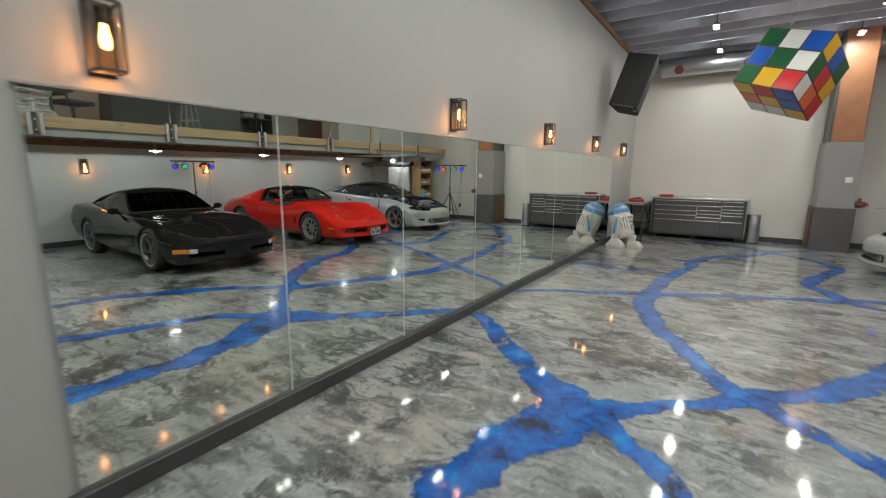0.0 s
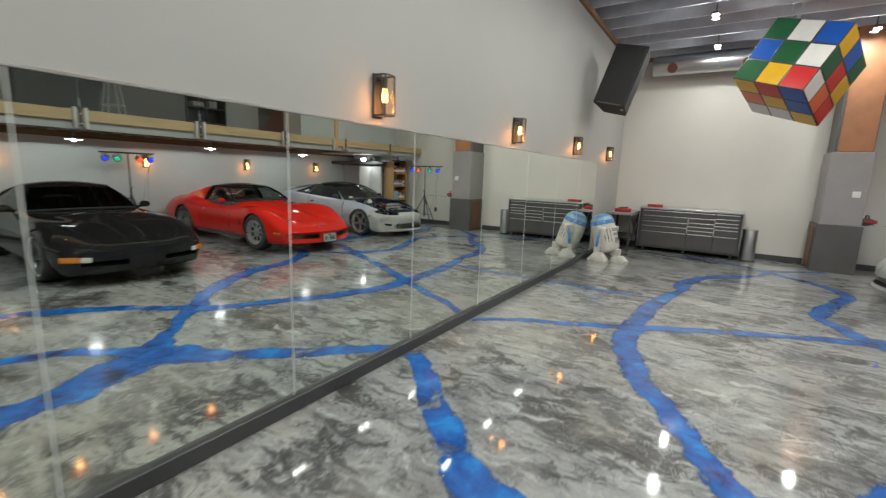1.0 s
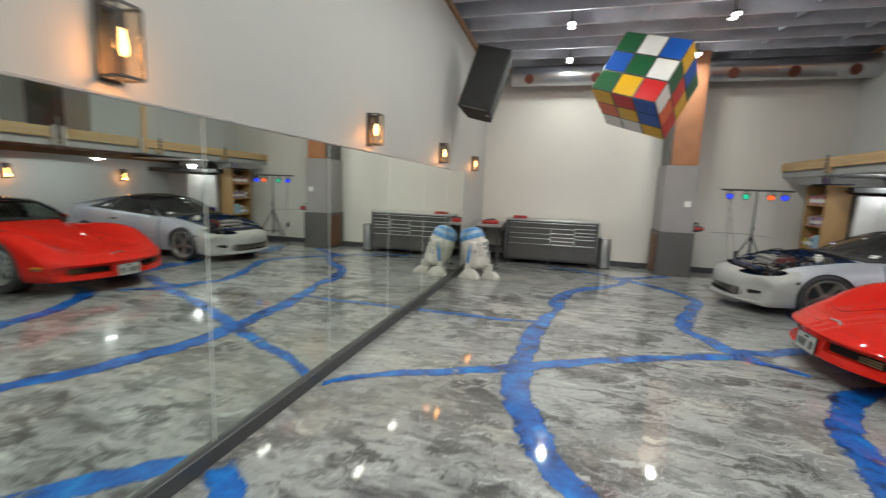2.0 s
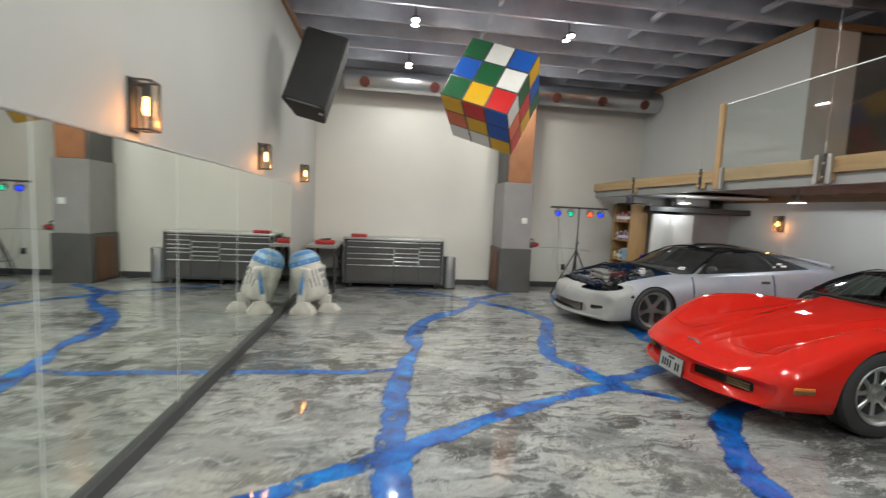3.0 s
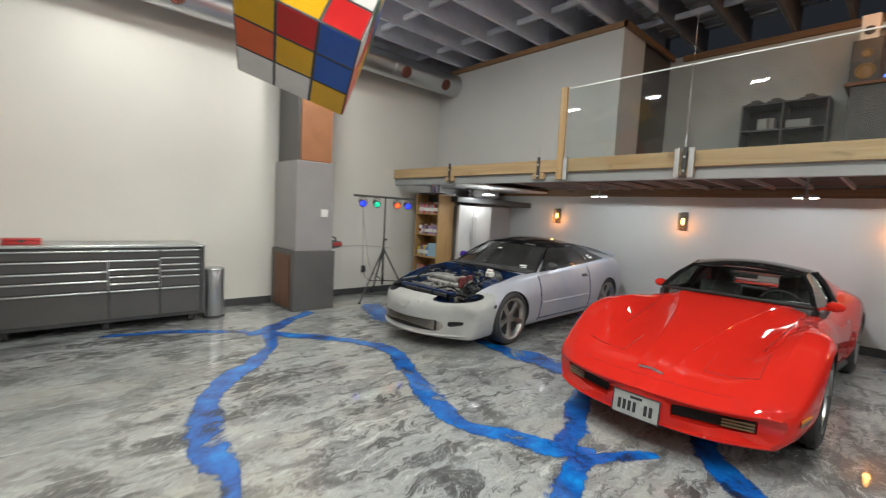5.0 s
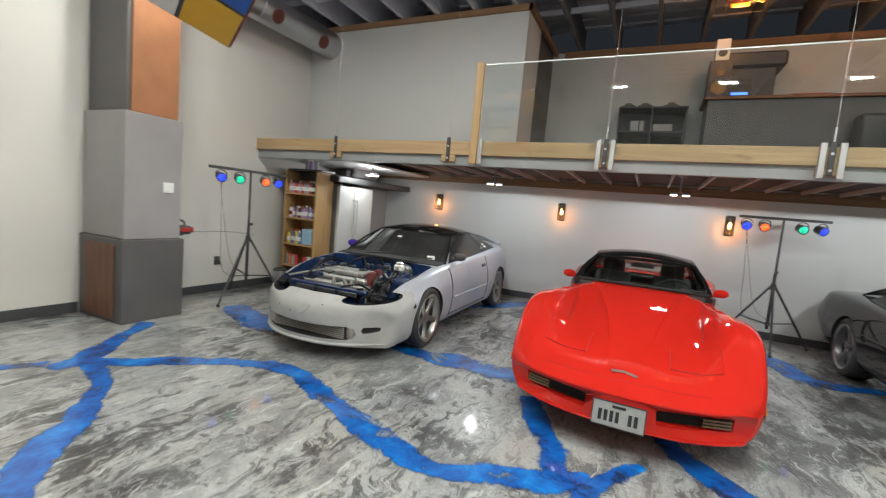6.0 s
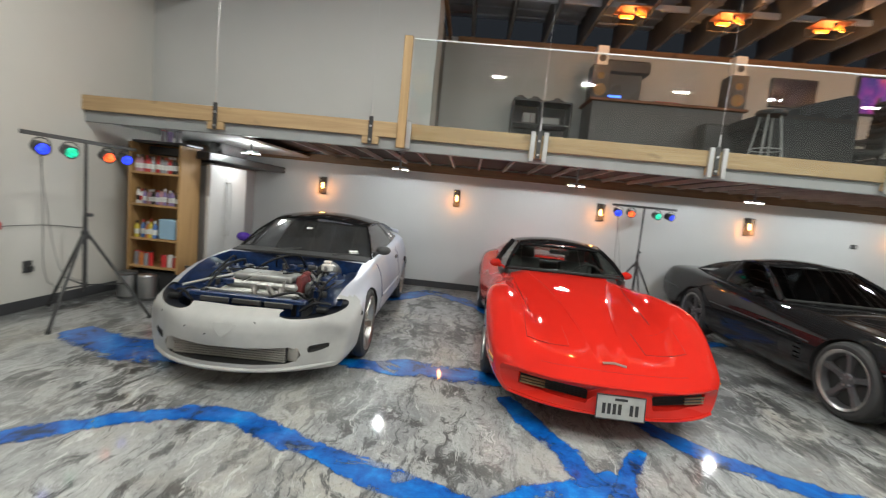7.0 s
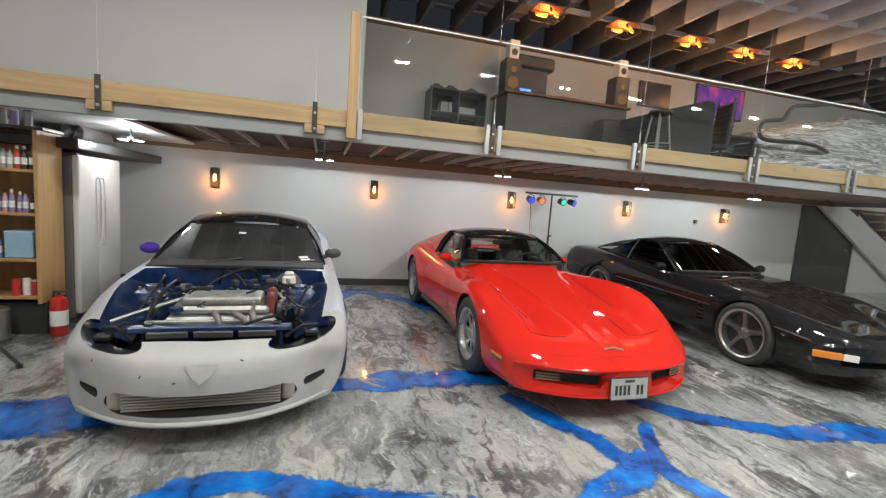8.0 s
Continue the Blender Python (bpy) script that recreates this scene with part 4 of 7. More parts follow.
def seats(car, sh, s, y, z):
    for sg in (-1, 1):
        bm = B()
        x = sh.axle - s
        box(bm, x - 0.25, x + 0.25, sg * y - 0.22, sg * y + 0.22, z, z + 0.14, 0.04, seg=2)
        box(bm, -0.06, 0.06, -0.21, 0.21, 0.0, 0.48, 0.045, seg=2, m=Matrix.Translation((x - 0.24, sg * y, z + 0.1)) @ Matrix.Rotation(radians(-16), 4, "Y"))
        box(bm, -0.045, 0.045, -0.13, 0.13, 0.46, 0.64, 0.04, seg=2, m=Matrix.Translation((x - 0.24, sg * y, z + 0.1)) @ Matrix.Rotation(radians(-16), 4, "Y"))
        part("seat", bm, C["interior"], car)


def steering(car, x, y, z, r=0.18):
    bm = B()
    m = Matrix.Translation((x, y, z)) @ Matrix.Rotation(radians(-66), 4, "Y")
    pts = [m @ Vector((r * math.cos(a), r * math.sin(a), 0)) for a in [2 * math.pi * i / 24 for i in range(25)]]
    pipe(bm, pts, 0.013, 6, smooth=1)
    for a in (0, 2.1, 4.2):
        rod(bm, m @ Vector((0, 0, 0)), m @ Vector((r * math.cos(a), r * math.sin(a), 0)), 0.012, seg=6)
    part("steering_wheel", bm, M["black_plastic"], car)


def stick(body, origin, way):
    """Where a ray meets the finished body: place and normal, in the car's own axes."""
    tree = BVHTree.FromPolygons([v.co for v in body.data.vertices], [p.vertices for p in body.data.polygons])
    hit, normal, _, _ = tree.ray_cast(Vector(origin), Vector(way))
    return (hit, normal) if hit else (Vector(origin), -Vector(way))


def facing(place, normal, up=(0, 0, 1), lift=0.0):
    """Axes on a surface: x to the right along it, y up, z out."""
    n = Vector(normal).normalized()
    r = Vector(up).cross(n).normalized()
    u = n.cross(r)
    m = Matrix((r, u, n)).transposed().to_4x4()
    m.translation = Vector(place) + n * lift
    return m


def body_part(car, sh, cutters, mats, name="body", label=""):
    bm = sh.mesh()
    me = to_mesh("car_body", bm, mats)
    me = carve(me, cutters)
    bm = B()
    bm.from_mesh(me)
    bmesh.ops.remove_doubles(bm, verts=bm.verts, dist=0.0004)
    fresh = to_mesh("car_body", bm, [m for m in me.materials], 32)
    return part(name, fresh, None, car, label)


def plate(car, body, y, z, w=0.305, h=0.15, x=1.5, tilt=None):
    p, n = stick(body, (x, y, z), (-1, 0, 0))
    n = tilt or n
    m = facing(p, n, lift=0.012)
    b = part("number_plate", box(B(), -w / 2, w / 2, -h / 2, h / 2, -0.003, 0.003, 0.002, m=m), C["plate"], car, "white plate with dark bars")
    bm = box(B(), -0.04, 0.04, h * 0.29, h * 0.4, 0.0035, 0.005, m=m)
    for k, x0 in enumerate((-0.118, -0.084, -0.05, -0.016, 0.058, 0.092)):
        box(bm, x0, x0 + 0.021, -h * 0.3, h * 0.16, 0.0035, 0.005, m=m)
    part("plate_marks", bm, M["black_matt"], b)
    rim = B()
    for sg in (-1, 1):
        box(rim, -w / 2 - .004, w / 2 + .004, *sorted((sg * h / 2, sg * (h / 2 + .005))), -0.004, 0.006, m=m)
        box(rim, *sorted((sg * w / 2, sg * (w / 2 + .004))), -h / 2, h / 2, -0.004, 0.006, m=m)
    part("plate_frame", rim, M["black_metal"], b)
    return b


def red_coupe(m):
    car = thing("sports_coupe", "glossy red vintage sports coupe with black roof and flared wings", "car", m, group="parked cars")
    sh = Shell(1.06, 4.70, 0.29, 0.2, 2.8,
               zc=[(0, .402), (.02, .408), (.08, .43), (.2, .482), (.4, .535), (.7, .605), (1.06, .685), (1.4, .75), (1.8, .818), (2.02, .845), (3.1, .83), (3.6, .87), (4.0, .845), (4.45, .80), (4.64, .77), (4.70, .70)],
               yb=[(0, .1), (.5, .13), (1.06, .2), (1.6, .32), (1.95, .42), (3, .42), (4.70, .3)],
               zb=[(0, .402), (.02, .408), (.08, .43), (.2, .482), (.4, .535), (.7, .6), (1.06, .678), (1.4, .742), (1.8, .81), (2.02, .84), (3.1, .83), (3.6, .87), (4.0, .845), (4.45, .80), (4.64, .77), (4.70, .70)],
               zv=[(0, .4), (.02, .406), (.08, .43), (.2, .48), (.4, .527), (.7, .578), (1.06, .628), (1.3, .66), (1.6, .70), (1.95, .772), (3.1, .83), (3.6, .872), (4.0, .85), (4.45, .80), (4.64, .76), (4.70, .69)],
               zf=[(0, .396), (.02, .403), (.08, .432), (.2, .488), (.4, .572), (.65, .685), (.9, .765), (1.1, .795), (1.3, .797), (1.55, .783), (1.8, .765), (2.05, .76), (2.5, .782), (3.0, .83), (3.5, .892), (3.9, .868), (4.4, .80), (4.64, .74), (4.70, .68)],
               mid=[(0, 0), (4.70, 0)],
               yf=[(0, .66), (.3, .67), (1.0, .70), (1.6, .68), (2.5, .66), (3.5, .685), (4.3, .62), (4.70, .55)],
               tuck=[(0, .012), (.3, .02), (.9, .03), (1.6, .035), (4.70, .06)],
               zsh=[(0, .375), (.1, .425), (.3, .5), (.6, .63), (.9, .72), (1.2, .745), (1.6, .70), (2.3, .68), (3.1, .74), (3.55, .8), (4.25, .70), (4.70, .62)],
               w=[(0, .765), (.1, .805), (.5, .855), (1.06, .892), (1.6, .84), (2.2, .80), (2.8, .825), (3.52, .89), (4.1, .86), (4.55, .80), (4.70, .74)],
               zm=[(0, .33), (.1, .355), (.5, .44), (1.06, .5), (2.3, .52), (3.5, .55), (4.4, .55), (4.70, .5)],
               zl=[(0, .25), (.15, .25), (.6, .27), (1.2, .28), (3, .28), (4, .34), (4.70, .42)],
               zr=[(0, .198), (.03, .186), (.2, .178), (.6, .165), (1.3, .18), (3, .19), (4, .26), (4.5, .33), (4.70, .38)])
    mats = [C["red"], C["well"], C["interior"]]
    cuts = [arch_cutter(sh, 0, 0.335, 1.1, mats, (1.06, 3.549), 0.57)]
    bm = B()
    for sg in (-1, 1):      # grille slots and cockpit
        box(bm, -0.03, 0.2, -0.235, 0.235, -0.043, 0.043, 0.012, 0, Matrix.Translation((0.935, sg * 0.42, 0.308)) @ Matrix.Rotation(radians(sg * 20), 4, "Z"), 2)
    cuts.append(to_mesh("slots", bm, mats))
    cuts.append(to_mesh("cockpit", box(B(), sh.axle - 3.35, sh.axle - 2.08, -0.66, 0.66, 0.3, 1.1, 0.05, 2), mats))
    bm = B()
    for sg in (-1, 1):
        for s, wid in ((1.93, 0.005), (2.95, 0.005)):
            box(bm, sh.axle - s - wid, sh.axle - s + wid, *sorted((sg * (sh.l["w"](s) - 0.018), sg * 1.2)), 0.3, 0.7, mat=1)
        for k in range(2):
            box(bm, sh.axle - 1.57 - 0.012 + .045 * k, sh.axle - 1.57 + 0.012 + .045 * k, *sorted((sg * 0.80, sg * 1.1)), 0.42, 0.53, mat=1)
    cuts.append(to_mesh("seams", bm, mats))
    body = body_part(car, sh, cuts, mats, "body", "glossy red bodywork with shut lines")
    for x in (0, -2.489):
        for y in (0.745, -0.745):
            wheel(car, x, y, 0.335, 0.235, "slots", M["rubber"], C["alloy"])
    greenhouse(car, sh, (2.02, .635, .842), (2.43, .485, 1.08), (3.02, .475, 1.095), (3.85, .55, .875), 0.05, C["clear"], C["roof_black"], C["roof_black"], True,
               ((2.96, .65, .815), (2.9, .485, 1.095)), 0.12)
    for sg in (-1, 1):      # sail panels behind the side panes
        g = B()
        ax = sh.axle
        patch(g, (ax - 3.02, sg * .685, .80), (ax - 3.9, sg * .63, .865), (ax - 3.22, sg * .485, 1.062), (ax - 3.06, sg * .49, 1.08), (0, sg * .015, 0.0), 10, 8, 0.03)
        part("sail_panel", g, C["red"], car)
        part("roof_post", pipe(B(), [(ax - 2.98, sg * .672, .80), (ax - 2.98, sg * .59, .96), (ax - 2.96, sg * .495, 1.09)], .034, 8), C["roof_black"], car, "black post behind the door glass")
        g = B()
        patch(g, (ax - 2.96, sg * .63, .79), (ax - 3.8, sg * .57, .86), (ax - 3.1, sg * .445, 1.075), (ax - 2.9, sg * .455, 1.075), (0, sg * .02, 0.0), 6, 6, 0.012)
        part("sail_lining", g, C["interior"], car)
        mirror_pod(car, (ax - 2.27, sg * 0.64, 0.80), sg, C["red"], 0.74)
        g = B()
        box(g, ax - 2.9, ax - 2.1, sg * 0.675 - 0.02, sg * 0.675 + 0.02, 0.7, 0.815, 0.01)
        part("door_top", g, C["interior"], car)
    box_dash = box(B(), sh.axle - 2.32, sh.axle - 2.1, -0.62, 0.62, 0.62, 0.815, 0.05, seg=2)
    part("dashboard", box_dash, C["interior"], car)
    part("rear_bulkhead", box(B(), sh.axle - 3.3, sh.axle - 3.12, -0.62, 0.62, 0.32, 0.84, 0.04, seg=2), C["interior"], car)
    seats(car, sh, 2.62, 0.33, 0.32)
    steering(car, sh.axle - 2.4, 0.34, 0.76)
    part("rear_view_mirror", box(B(), sh.axle - 2.46, sh.axle - 2.43, -0.12, 0.12, 1.0, 1.055, 0.01), M["black_plastic"], car)
    for sg in (-1, 1):      # dark gaps along the hood's sides
        pts = [sh.put(s, sg * (.5 + .07 * (s - .9)), sh.top_z(s, .5 + .07 * (s - .9)) + .0006) for s in [.9 + .98 * k / 30 for k in range(31)]]
        part("shut_line", pipe(B(), pts, .0022, 6, smooth=1), C["well"], car)
        bm = B()
        grid = [[bm.verts.new(sh.put(.37 + .34 * a / 9, sg * (.275 + .305 * b / 9), sh.top_z(.37 + .34 * a / 9, .275 + .305 * b / 9) + .0045)) for b in range(10)] for a in range(10)]
        skin(bm, grid, 0, False, False, False)
        bmesh.ops.recalc_face_normals(bm, faces=bm.faces)
        if sum(f.normal.z for f in bm.faces) < 0:
            bmesh.ops.reverse_faces(bm, faces=bm.faces)
        bmesh.ops.solidify(bm, geom=bm.faces[:], thickness=.006)
        bmesh.ops.recalc_face_normals(bm, faces=bm.faces)
        part("headlamp_lid", bm, C["red"], car, "flush red headlamp lid")
        loop = [(.37 + .34 * k / 8, .275) for k in range(9)] + [(.71, .275 + .305 * k / 8) for k in range(1, 9)] + [(.71 - .34 * k / 8, .58) for k in range(1, 9)] + [(.37, .58 - .305 * k / 8) for k in range(1, 9)]
        part("lid_gap", pipe(B(), [sh.put(a, sg * b, sh.top_z(a, b) + .0012) for a, b in loop], .0032, 5, smooth=1), C["red_seam"], car, "dark gap round the headlamp lid")
        pts = [sh.put(s, sg * sh.l["yb"](s), sh.l["zb"](s) - .0035) for s in [.6 + 1.36 * k / 40 for k in range(41)]]
        part("hood_crease", pipe(B(), pts, .007, 8, smooth=1), C["red"], car, "raised crease along the hood")
    part("nose_seam", pipe(B(), [sh.put(.13, y, sh.top_z(.13, y)) for y in [-.5 + k / 30 for k in range(31)]], .0014, 5, smooth=1), C["red_seam"], car)
    # nose badge
    p, n = stick(body, (sh.axle - 0.21, 0, 1.5), (0, 0, -1))
    mm = facing(p, n, (1, 0, 0), 0.004)
    bm = B()
    for sg in (-1, 1):
        box(bm, -0.085, 0.0, -0.011, 0.011, -0.002, 0.005, 0.002, m=mm @ Matrix.Scale(sg, 4, (1, 0, 0)) @ Matrix.Rotation(radians(-14), 4, "Z"))
    part("nose_badge", bm, C["alloy"], car, "chrome crossed-bar nose badge")
    plate(car, body, 0.0, 0.27, tilt=Vector((1, 0, 0.1)))
    for sg in (-1, 1):
        back = Matrix.Translation((0.935, sg * 0.42, 0.308)) @ Matrix.Rotation(radians(sg * 20), 4, "Z")
        part("grille_back", box(B(), -0.028, -0.024, -0.228, 0.228, -0.038, 0.038, m=back), C["well"], car)
        bm = B()
        for k in range(3):
            box(bm, -0.006, 0.006, -0.085, 0.085, -0.006, 0.006, 0.002, m=Matrix.Translation((0.895, sg * 0.545, 0.288 + 0.02 * k)) @ Matrix.Rotation(radians(sg * 20), 4, "Z"))
        part("running_lamp", bm, C["dim_lens"], car, "slatted dim amber running lamp")
        bm = B()
        for k in range(5):
            box(bm, -0.003, 0.003, -0.14, 0.14, -0.003, 0.003, m=Matrix.Translation((0.95, sg * 0.33, 0.28 + 0.014 * k)) @ Matrix.Rotation(radians(sg * 18), 4, "Z"))
        part("grille", bm, C["well"], car)
        p, n = stick(body, (0.62, sg * 1.5, 0.36), (0, -sg, 0))
        mm = facing(p, n, lift=0.004)
        part("side_marker", box(box(B(), -0.075, 0.075, 0.003, 0.026, -0.004, 0.004, 0.003, m=mm), -0.075, 0.075, -0.024, 0.001, -0.004, 0.004, 0.003, mat=1, m=mm), [C["amber"], C["dim_lens"]], car, "amber and pale side marker")
    # raised edges of the nose
    ledge = [sh.put(0, y, sh.top_z(0, y) - .006) for y in [-.74 + 1.48 * k / 40 for k in range(41)]]
    part("nose_edge", pipe(B(), ledge, .009, 8, smooth=1), C["red"], car, "sharp red edge along the nose")
    lower = [sh.put(.006, y, .206) for y in [-.7 + 1.4 * k / 40 for k in range(41)]]
    part("bumper_edge", pipe(B(), lower, .012, 8, smooth=1), C["red"], car, "rolled red lower edge of the bumper")
    # dark spoiler under the nose
    bm = B()
    pts = [sh.put(0.3, y, 0.155) for y in [-0.72 + 1.44 * k / 12 for k in range(13)]]
    pipe(bm, pts, 0.03, 6, smooth=1)
    part("chin_spoiler", bm, M["black_plastic"], car)
    # bright seam between the two roof panels, and dark sills
    pts = [(sh.axle - 2.42 - .6 * k / 8, 0, 1.082 + .052 * math.sin(math.pi * (.06 + .88 * k / 8)) + .016 * k / 8) for k in range(9)]
    part("roof_seam", pipe(B(), pts, .007, 6, smooth=1), M["chrome"], car, "bright strip between the roof panels")
    for sg in (-1, 1):
        pts = [sh.put(s, sg * (sh.l["w"](s) - .06), .2) for s in [1.52 + 1.56 * k / 12 for k in range(13)]]
        part("sill", pipe(B(), pts, .035, 8, smooth=1), M["black_plastic"], car, "dark sill under the door")
        p, n = stick(body, (sh.axle - 2.82, sg * 1.5, .66), (0, -sg, 0))
        part("door_lock", rod(B(), p, p + n * .006, .016, seg=14), M["chrome"], car)
    for sg in (-1, 1):
        bm = rod(B(), (sh.axle - 1.98, .05 + sg * .25, .868), (sh.axle - 2.03, .05 + sg * .25 + .3, .875), .006, seg=6)
        part("wiper", bm, M["black_metal"], car)
    return car


def black_coupe(m):
    car = thing("sports_coupe", "low glossy black sports coupe with dark five-spoke wheels", "car", m, group="parked cars")
    sh = Shell(0.93, 4.49, 0.22, 0.12, 3.4,
               zc=[(0, .46), (.04, .49), (.3, .555), (.6, .625), (.95, .70), (1.3, .765), (1.55, .80), (3.2, .82), (3.7, .90), (4.2, .905), (4.45, .89), (4.49, .84)],
               zf=[(0, .45), (.04, .48), (.3, .565), (.6, .65), (.95, .72), (1.3, .75), (1.8, .775), (2.6, .80), (3.3, .855), (3.8, .88), (4.3, .87), (4.49, .82)],
               mid=[(0, 0), (.6, -.012), (1.2, -.012), (1.6, 0), (4.49, 0)],
               yf=[(0, .60), (.5, .7), (.95, .73), (2, .72), (3.4, .74), (4.49, .7)],
               tuck=[(0, .04), (.9, .04), (4.49, .05)],
               zsh=[(0, .43), (.1, .46), (.5, .58), (.95, .65), (2, .69), (3.4, .77), (4.3, .8), (4.49, .74)],
               w=[(0, .76), (.1, .80), (.5, .87), (.95, .90), (2.2, .88), (3.4, .905), (4.1, .89), (4.49, .85)],
               zm=[(0, .41), (.5, .47), (.95, .5), (3.4, .54), (4.49, .6)],
               zl=[(0, .3), (.2, .25), (.9, .27), (3, .27), (4, .33), (4.49, .42)],
               zr=[(0, .24), (.05, .17), (.2, .14), (.6, .16), (1.3, .17), (3.2, .17), (4, .24), (4.49, .36)])
    mats = [C["black"], C["well"], C["interior"]]
    cuts = [arch_cutter(sh, 0, 0.325, 1.1, mats, (0.93, 3.37))]
    cuts.append(to_mesh("cockpit", box(B(), sh.axle - 3.5, sh.axle - 1.98, -0.68, 0.68, 0.3, 1.1, 0.05, 2), mats))
    bm = B()
    groove_cutter(bm, sh, (0.5, -0.72), (1.25, -0.74), steps=5)
    groove_cutter(bm, sh, (0.5, 0.72), (1.25, 0.74), steps=5)
    for sg in (-1, 1):
        for k in range(5):
            box(bm, sh.axle - 1.45 - 0.05, sh.axle - 1.45 + 0.05, *sorted((sg * 0.86, sg * 1.1)), 0.33 + 0.045 * k, 0.352 + 0.045 * k, mat=1)
        for s in (1.72, 2.9):
            box(bm, sh.axle - s - 0.004, sh.axle - s + 0.004, *sorted((sg * (sh.l["w"](s) - 0.02), sg * 1.2)), 0.25, 0.72, mat=1)
        box(bm, -0.15, 0.25, -0.24, 0.24, -0.035, 0.035, 0.01, 1, Matrix.Translation((0.80, sg * 0.42, 0.30)) @ Matrix.Rotation(radians(sg * 18), 4, "Z"))
    cuts.append(to_mesh("seams", bm, mats))
    body = body_part(car, sh, cuts, mats, "body", "glossy black bodywork with side gills")
    for x in (0, -2.44):
        for y in (0.765, -0.765):
            wheel(car, x, y, 0.325, 0.25, "five", M["rubber"], C["alloy_dark"])
    greenhouse(car, sh, (2.0, .68, .80), (2.58, .52, 1.105), (3.05, .50, 1.11), (3.82, .64, .89), 0.05, C["tint"], C["roof_black"], C["black"], True,
               ((3.55, .68, .85), (3.05, .50, 1.11)), 0.13, (0.62, 0.9))
    for sg in (-1, 1):
        mirror_pod(car, (sh.axle - 2.15, sg * 0.76, 0.79), sg, C["black"], 0.9)
        p, n = stick(body, (0.735, sg * 1.5, 0.355), (0, -sg, 0))
        mm = facing(p, n, lift=0.004)
        part("corner_lamp", box(box(B(), *sorted((sg * -0.09, sg * 0.13)), -0.032, 0.032, -0.006, 0.005, 0.004, m=mm), *sorted((sg * -0.2, sg * -0.092)), -0.03, 0.03, -0.02, 0.004, 0.004, mat=1, m=mm), [C["amber"], C["lens"]], car, "amber and pale corner lamp")
    seats(car, sh, 2.65, 0.36, 0.36)
    part("dashboard", box(B(), sh.axle - 2.2, sh.axle - 1.98, -0.62, 0.62, 0.6, 0.76, 0.05, seg=2), C["interior"], car)
    # rub strip along the waist, broken at the wheel openings
    for sg, s0, s1 in [(sg, *run) for sg in (-1, 1) for run in ((.15, .54), (1.33, 2.96), (3.8, 4.35))]:
        bm = B()
        pts = []
        for k in range(16):
            s = s0 + (s1 - s0) * k / 15
            z = sh.l["zm"](s) + 0.02
            pts.append(sh.put(s, sg * (sh.l["w"](s) - 0.004), z))
        pipe(bm, pts, 0.008, 6, smooth=1)
        part("rub_strip", bm, M["black_plastic"], car)
    return car


